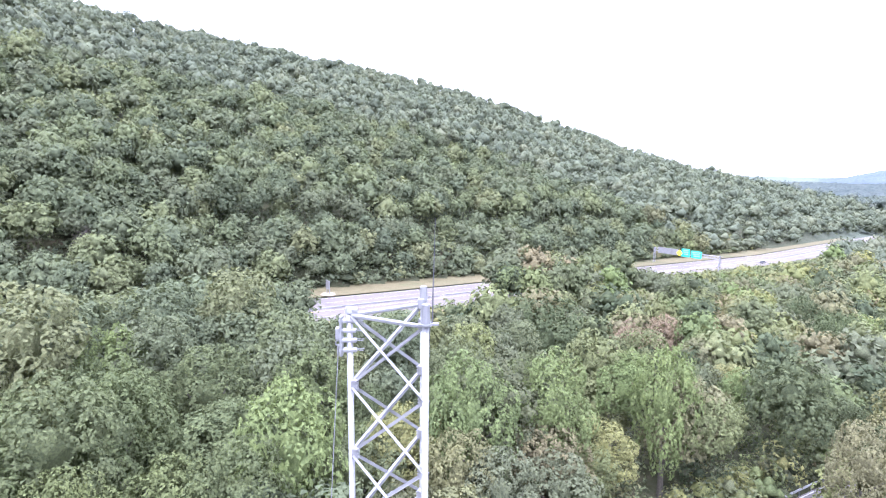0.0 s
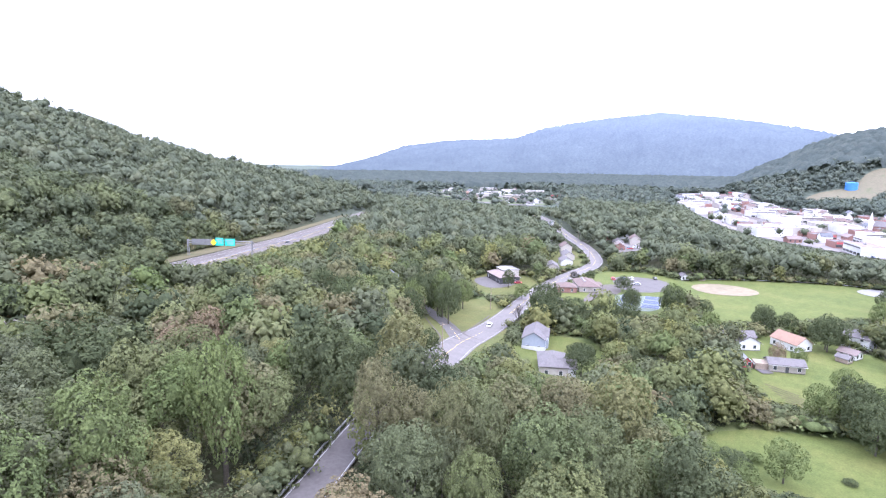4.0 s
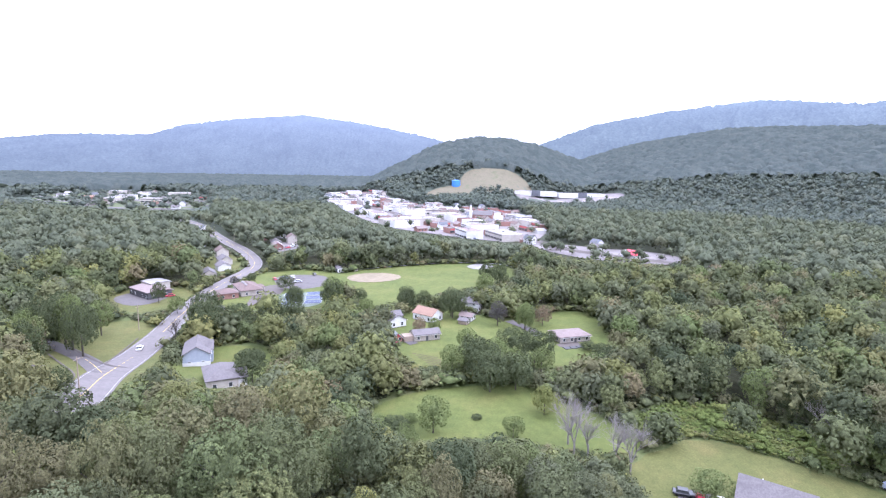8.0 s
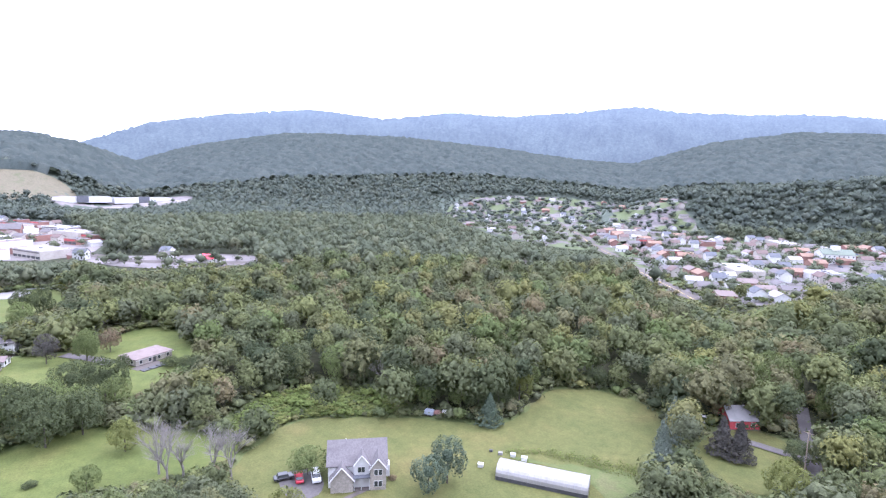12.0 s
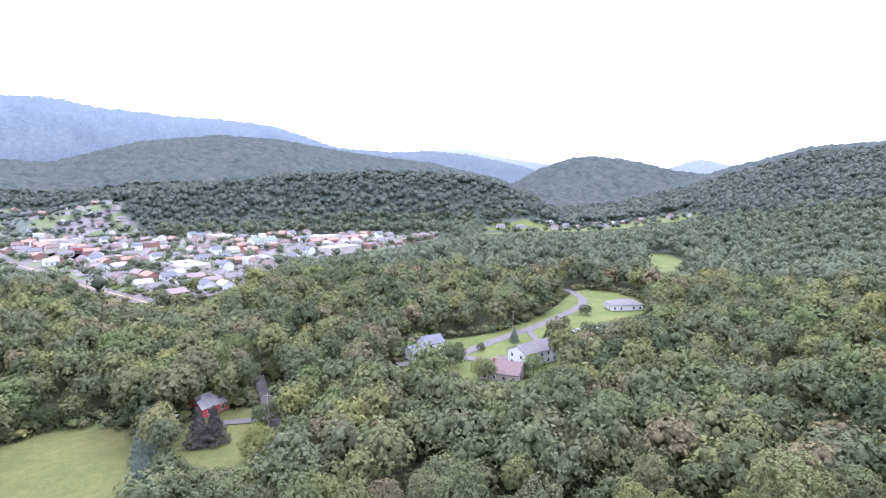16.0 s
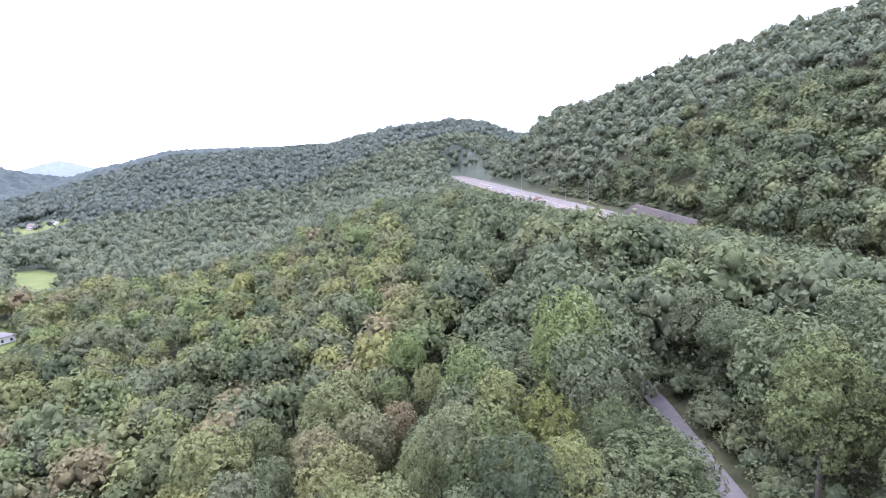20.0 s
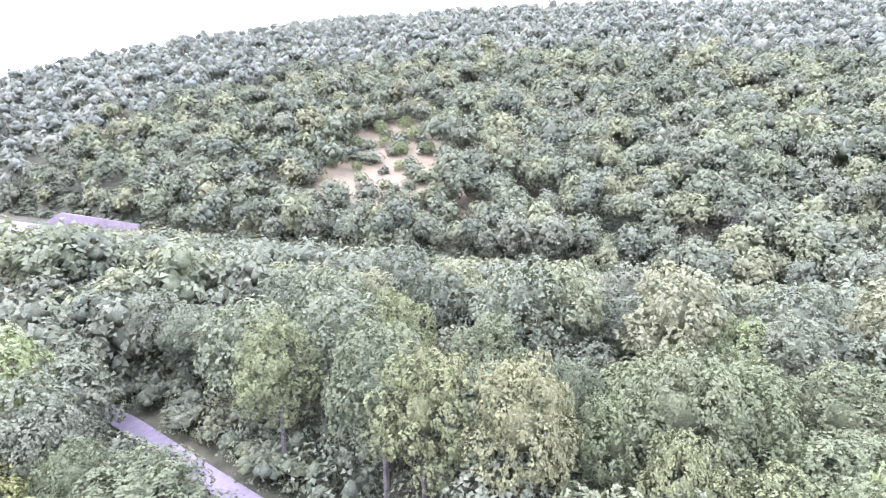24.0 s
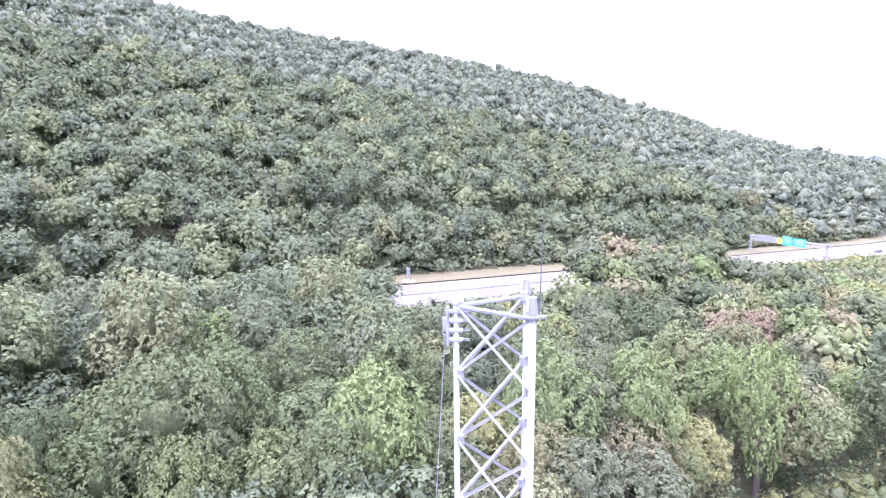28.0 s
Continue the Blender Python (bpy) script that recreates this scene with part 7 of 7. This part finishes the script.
# the meadow, yards and sports grounds
special(147, -13, 9.5, 4.4, M_YEL, "bright yellow-green round tree on the meadow")
special(131, 17, 11, 5.0, M_LIME, "loose pale green tree on the meadow")
special(130, 27, 4, 4.2, M_DEEP, "low dark bramble thicket on the meadow", name="bush")
special(141, 6, 1.8, 1.6, M_DEEP, "single round bush on the mown meadow", name="bush")
special(132, -4, 6.5, 3.4, M_LIME, "thin pale green tree on the meadow")
for x, y, h, w, m_, words in ((250, 46, 11, 5.2, M_DEEP, "dark round tree by the yards"), (257, 39, 9, 3.8, M_DEEP, "airy dark tree by the yards"), (248, 83, 16, 6.5, M_LIME, "tall full green tree by the sports ground"),
                              (244, 101, 11, 4.0, M_DEEP, "dark tree beside the tennis courts"), (276, 119, 9, 5.0, M_DEEP, "round green tree at the car park"), (240, 23, 15, 7.0, M_DEEP, "big dark round maple beside a house"),
                              (262, 74, 7, 5.0, M_DEEP, "low spreading dark tree by the ball ground"), (320, 10, 13, 5.5, M_DEEP, "dark tree by the outfield"), (312, 2, 14, 5.0, M_DEEP, "dark tree by the outfield"), (290, 10, 13, 5.5, M_LIME, "green tree behind the houses"),
                              (153, 78, 12, 6.0, M_DEEP, "full round green tree in a yard"), (170, 88, 5, 4.5, M_DEEP, "low dark hedge by a house"), (202, 108, 13, 7.0, M_DEEP, "dark spreading tree in a yard"), (212, 98, 12, 6.0, M_DEEP, "dark tree in a yard"),
                              (196, 118, 19, 8.5, M_DEEP, "big grey-green tree at the roadside"), (187, 114, 18, 7.0, M_DEEP, "big grey-green tree at the roadside"), (228, 104, 11, 5.5, M_LIME, "green tree behind a small house"), (221, 92, 10, 5.5, M_DEEP, "dark tree behind a small house"),
                              (238, 168, 11, 3.6, M_DEEP, "narrow dark tree at the shop"), (222, 148, 9, 4.4, M_LIME, "light green tree by the road"), (282, 152, 6, 3.0, M_PLUM, "small dull purple tree by the car park"), (291, 146, 6, 2.6, M_DEEP, "small dark tree by the car park"),
                              (185, -12, 14, 7.0, M_DEEP, "large full tree on the lawn's edge"), (190, -4, 13, 6.5, M_DEEP, "large full tree on the lawn's edge"), (183, 2, 11, 5.5, M_LIME, "green tree on the lawn's edge"), (178, -14, 10, 5.0, M_LIME, "pale green tree on the lawn's edge"),
                              (176, -4, 10, 5.0, M_LIME, "pale green tree on the lawn's edge"), (196, 8, 6, 4.2, M_LIME, "rounded shrub on the lawn", ), (213, -20, 5.5, 2.4, M_DEEP, "dark rounded tree beside the bungalow"), (206, -34, 4, 3.6, M_DEEP, "dark clipped shrubs by the bungalow"),
                              (232, 2, 12, 4.5, M_PLUM, "dusky spruce beside a white shed"), (228, -10, 11, 4.8, M_LIME, "olive tree by the drive"), (236, -18, 10, 4.4, M_RUSTY, "browning tree by the drive"),
                              (107, 103, 8, 3.8, M_DEEP, "dark conical yew at the junction"), (150, 152, 15, 6, M_LIME, "tall green tree at the street"), (158, 160, 15, 6, M_DEEP, "tall green tree at the street"), (172, 152, 14, 5, M_DEEP, "tall green tree at the street"),
                              (184, 155, 15, 5.5, M_LIME, "tall green tree beside the verge"), (140, 143, 13, 5, M_RUSTY, "browning tree at the street")):
    special(x, y, h, w, m_, words)
special(19.5, 100, 20, 9.5, M_DEEP, "big dark round maple near the motorway")
for x, y, h, w in ((-238, 70, 7, 3.2), (-246, 84, 8, 3.6), (-240, 96, 7, 3.4), (-254, 100, 9, 4.0), (-228, 78, 5, 2.8), (-226, 98, 8, 3.8), (-214, 92, 6, 3.0), (-236, 110, 9, 4.0), (-250, 112, 9, 4.2), (-218, 108, 8, 3.6)):
    special(x, y, h, w, M_LIME, "young yellow-green tree on the dry slope", group="trees on the dry slope")
for x, y, h, w, m_ in ((160, 3, 14, 6.5, M_DEEP), (163, -5, 13, 6.0, M_DEEP), (170, 16, 12, 5.0, M_LIME), (168, 6, 15, 6.5, M_DEEP), (178, 10, 13, 5.5, M_DEEP), (243, 24, 13, 6.0, M_DEEP), (256, 48, 11, 4.5, M_DEEP),
                       (228, -10, 13, 4.5, M_LIME), (245, 82, 15, 6.0, M_DEEP), (242, 100, 11, 4.5, M_DEEP), (196, 13, 10, 4.5, M_LIME), (186, -36, 10, 4.5, M_DEEP), (232, 62, 10, 4.0, M_LIME), (212, 34, 9, 3.2, M_RUSTY), (214, 28, 8, 3.0, M_LIME)):
    special(x, y, h, w, m_, "full leafy tree between the yards", group="trees in the yards")
for x, y, h, w in ((128, 24, 3.5, 3.0), (133, 33, 3.0, 3.2), (124, 30, 4.0, 3.4), (137, 24, 2.6, 2.4), (120, 22, 5, 3.4)):
    special(x, y, h, w, M_LIME, "low bramble thicket on the meadow", name="bush", group="thickets on the meadow")
for x, y, h, w, m_ in ((96, 123, 18, 5.5, M_DEEP), (106, 131, 17, 5.5, M_LIME), (86, 114, 18, 6.0, M_DEEP), (132, 152, 17, 6.0, M_DEEP), (155, 138, 19, 5.5, M_DEEP), (160, 146, 21, 6.0, M_LIME), (154, 150, 20, 5.5, M_DEEP), (166, 154, 20, 6.0, M_DEEP), (134, 138, 16, 5.0, M_LIME), (126, 130, 15, 5.0, M_DEEP), (118, 140, 16, 5.0, M_LIME), (92, 132, 18, 6.0, M_DEEP)):
    special(x, y, h, w, m_, "tall full tree beside the road junction", group="trees by the junction")
for x, y, h, w in ((66, -172, 17, 5.0), (63, -182, 18, 5.5), (70, -188, 17, 5.5), (50, -184, 16, 5.0)):
    special(x, y, h, w, M_LIME, "tall light green tree beside the narrow lane", group="trees by the lane")
for k, (x, y, h) in enumerate(((143, -87, 17), (144, -94, 17), (140, -116, 17), (141, -90, 16))):
    bare_tree(x, y, h, M_DEAD, "leafless grey tree at the wood edge", 40 + k, 0.5)
# round the house lawn
M_PINE = leaf_set("dull_pine_needles", (0.086, 0.112, 0.080))
special(90, -71, 12, 4.8, M_PINE, "broad blue-green pine beside the lawn")
special(89, -65, 9.5, 4.6, M_PINE, "broad blue-green pine beside the lawn")
for x, y, h, w, m_ in ((124, -97, 15, 5.6, M_DEEP), (119, -98, 11, 4.6, M_LIME), (114, -101, 12, 4.8, M_DEEP), (128, -93, 13, 5.0, M_DEEP), (113, -108, 15, 5.4, M_DEEP), (114, -118, 15, 4.6, M_YEL), (120, -110, 17, 6.0, M_DEEP),
                       (133, -89, 14, 5.2, M_DEEP), (120, -128, 9, 4.4, M_LIME), (120, -135, 8, 4.6, M_DEEP), (115, -142, 8, 4.4, M_LIME), (108, -149, 7, 4.4, M_DEEP), (150, -82, 16, 5.6, M_DEEP), (157, -75, 15, 5.4, M_LIME), (166, -62, 15, 5.6, M_DEEP)):
    special(x, y, h, w, m_, "leafy tree at the edge of the house lawn", group="trees at the lawn edge")
special(107, -99, 10, 4.4, M_PINE, "silvery blue spruce at the wood edge", "cone")
for x, y, h, w, m_ in ((63, -115, 13, 4.6, M_SPRUCE), (58, -108, 13, 4.8, M_SPRUCE), (54, -101, 12, 4.8, M_SPRUCE), (70, -130, 13, 4.2, M_SPRUCE), (73, -137, 12, 4.0, M_SPRUCE)):
    special(x, y, h, w, m_, "silvery blue spruce in a row", "cone", group="row of spruces")
special(60, -138, 11, 4.2, M_PLUM, "dark reddish spruce beside the barn", "cone")
special(56, -139, 11, 4.2, M_PLUM, "dark reddish spruce beside the barn", "cone")
special(46, -150, 6.5, 4.2, M_DEEP, "round dark tree at the drive")
special(41, -128, 11, 5.4, M_YEL, "yellow-green tree beside the lane")
special(111, -46, 7.5, 5.0, M_LIME, "feathery green tree in front of the house")
special(98, -36, 7.5, 4.2, M_YEL, "bright green tree by the drive")
special(98.5, -61.5, 1.4, 1.1, M_RUSTY, "dark red ornamental shrub at the house corner", name="bush")
special(98.8, -59.2, 1.0, 0.9, M_DEEP, "clipped shrub at the house front", name="bush")
for x, y, s_ in ((126, -19, 1), (124, -22, 5), (122, -28, 2), (119, -31, 8), (148, -88, 3), (150, -97, 4), (142, -116, 6), (146, -93, 7), (77, -156, 11), (131, -18, 12)):
    bare_tree(x, y, 12 if s_ == 11 else 17 if x < 135 and y > -40 else 14, M_DEAD, "leafless grey dead tree with many twigs", s_)
for x, y, s_ in ((-35, -108, 21), (-48, -98, 22), (-33, -112, 23), (184, 124, 24), (-96, 141, 25), (-94, 143, 26)):
    bare_tree(x, y, 13, M_BARK, "leafless brown tree among green woods", s_)
# west lawns
for x, y, h, w, m_, sh in ((-14, -205, 8, 2.6, M_DEEP, "round"), (-24, -216, 4, 2.0, M_DEEP, "round"), (-40, -228, 8, 2.6, M_SPRUCE, "cone"), (-56, -232, 8, 2.8, M_DEEP, "cone"), (-70, -256, 5, 2.4, M_DEEP, "round"),
                           (-86, -276, 6, 3.6, M_DEEP, "round"), (6, -216, 5, 4.0, M_LIME, "round"), (-60, -212, 11, 6.5, M_DEEP, "round"), (-66, -208, 10, 6.0, M_DEEP, "round"), (-10, -196, 10, 6.5, M_DEEP, "round"),
                           (-21, -184, 9, 4.5, M_YEL, "round"), (-40, -186, 9, 5.0, M_LIME, "round"), (13, -214, 8, 3.4, M_LIME, "round")):
    special(x, y, h, w, m_, "tree on the lawns beside the lane", sh)
# standing out of the woods
special(-15, 49, 22, 6.5, M_LIME, "yellow-green rounded tree in the woods")
special(-41, 64, 21, 5.5, M_LIME, "yellowish tree in the woods")
special(30, 67, 22, 5.0, M_LIME, "tall light green tree in the woods")
special(-86, -21, 24, 7.5, M_LIME, "very tall light green tree beside the lane")
special(-70, -20, 15, 5.0, M_YEL, "bright green tree beside the lane")
special(36, 98, 17, 6.0, M_RUSTY, "browning oak among green trees")
special(46, 107, 17, 6.0, M_RUSTY, "browning oak among green trees")
special(14, 82, 13, 4.0, M_RUSTY, "small browning tree in a clearing")
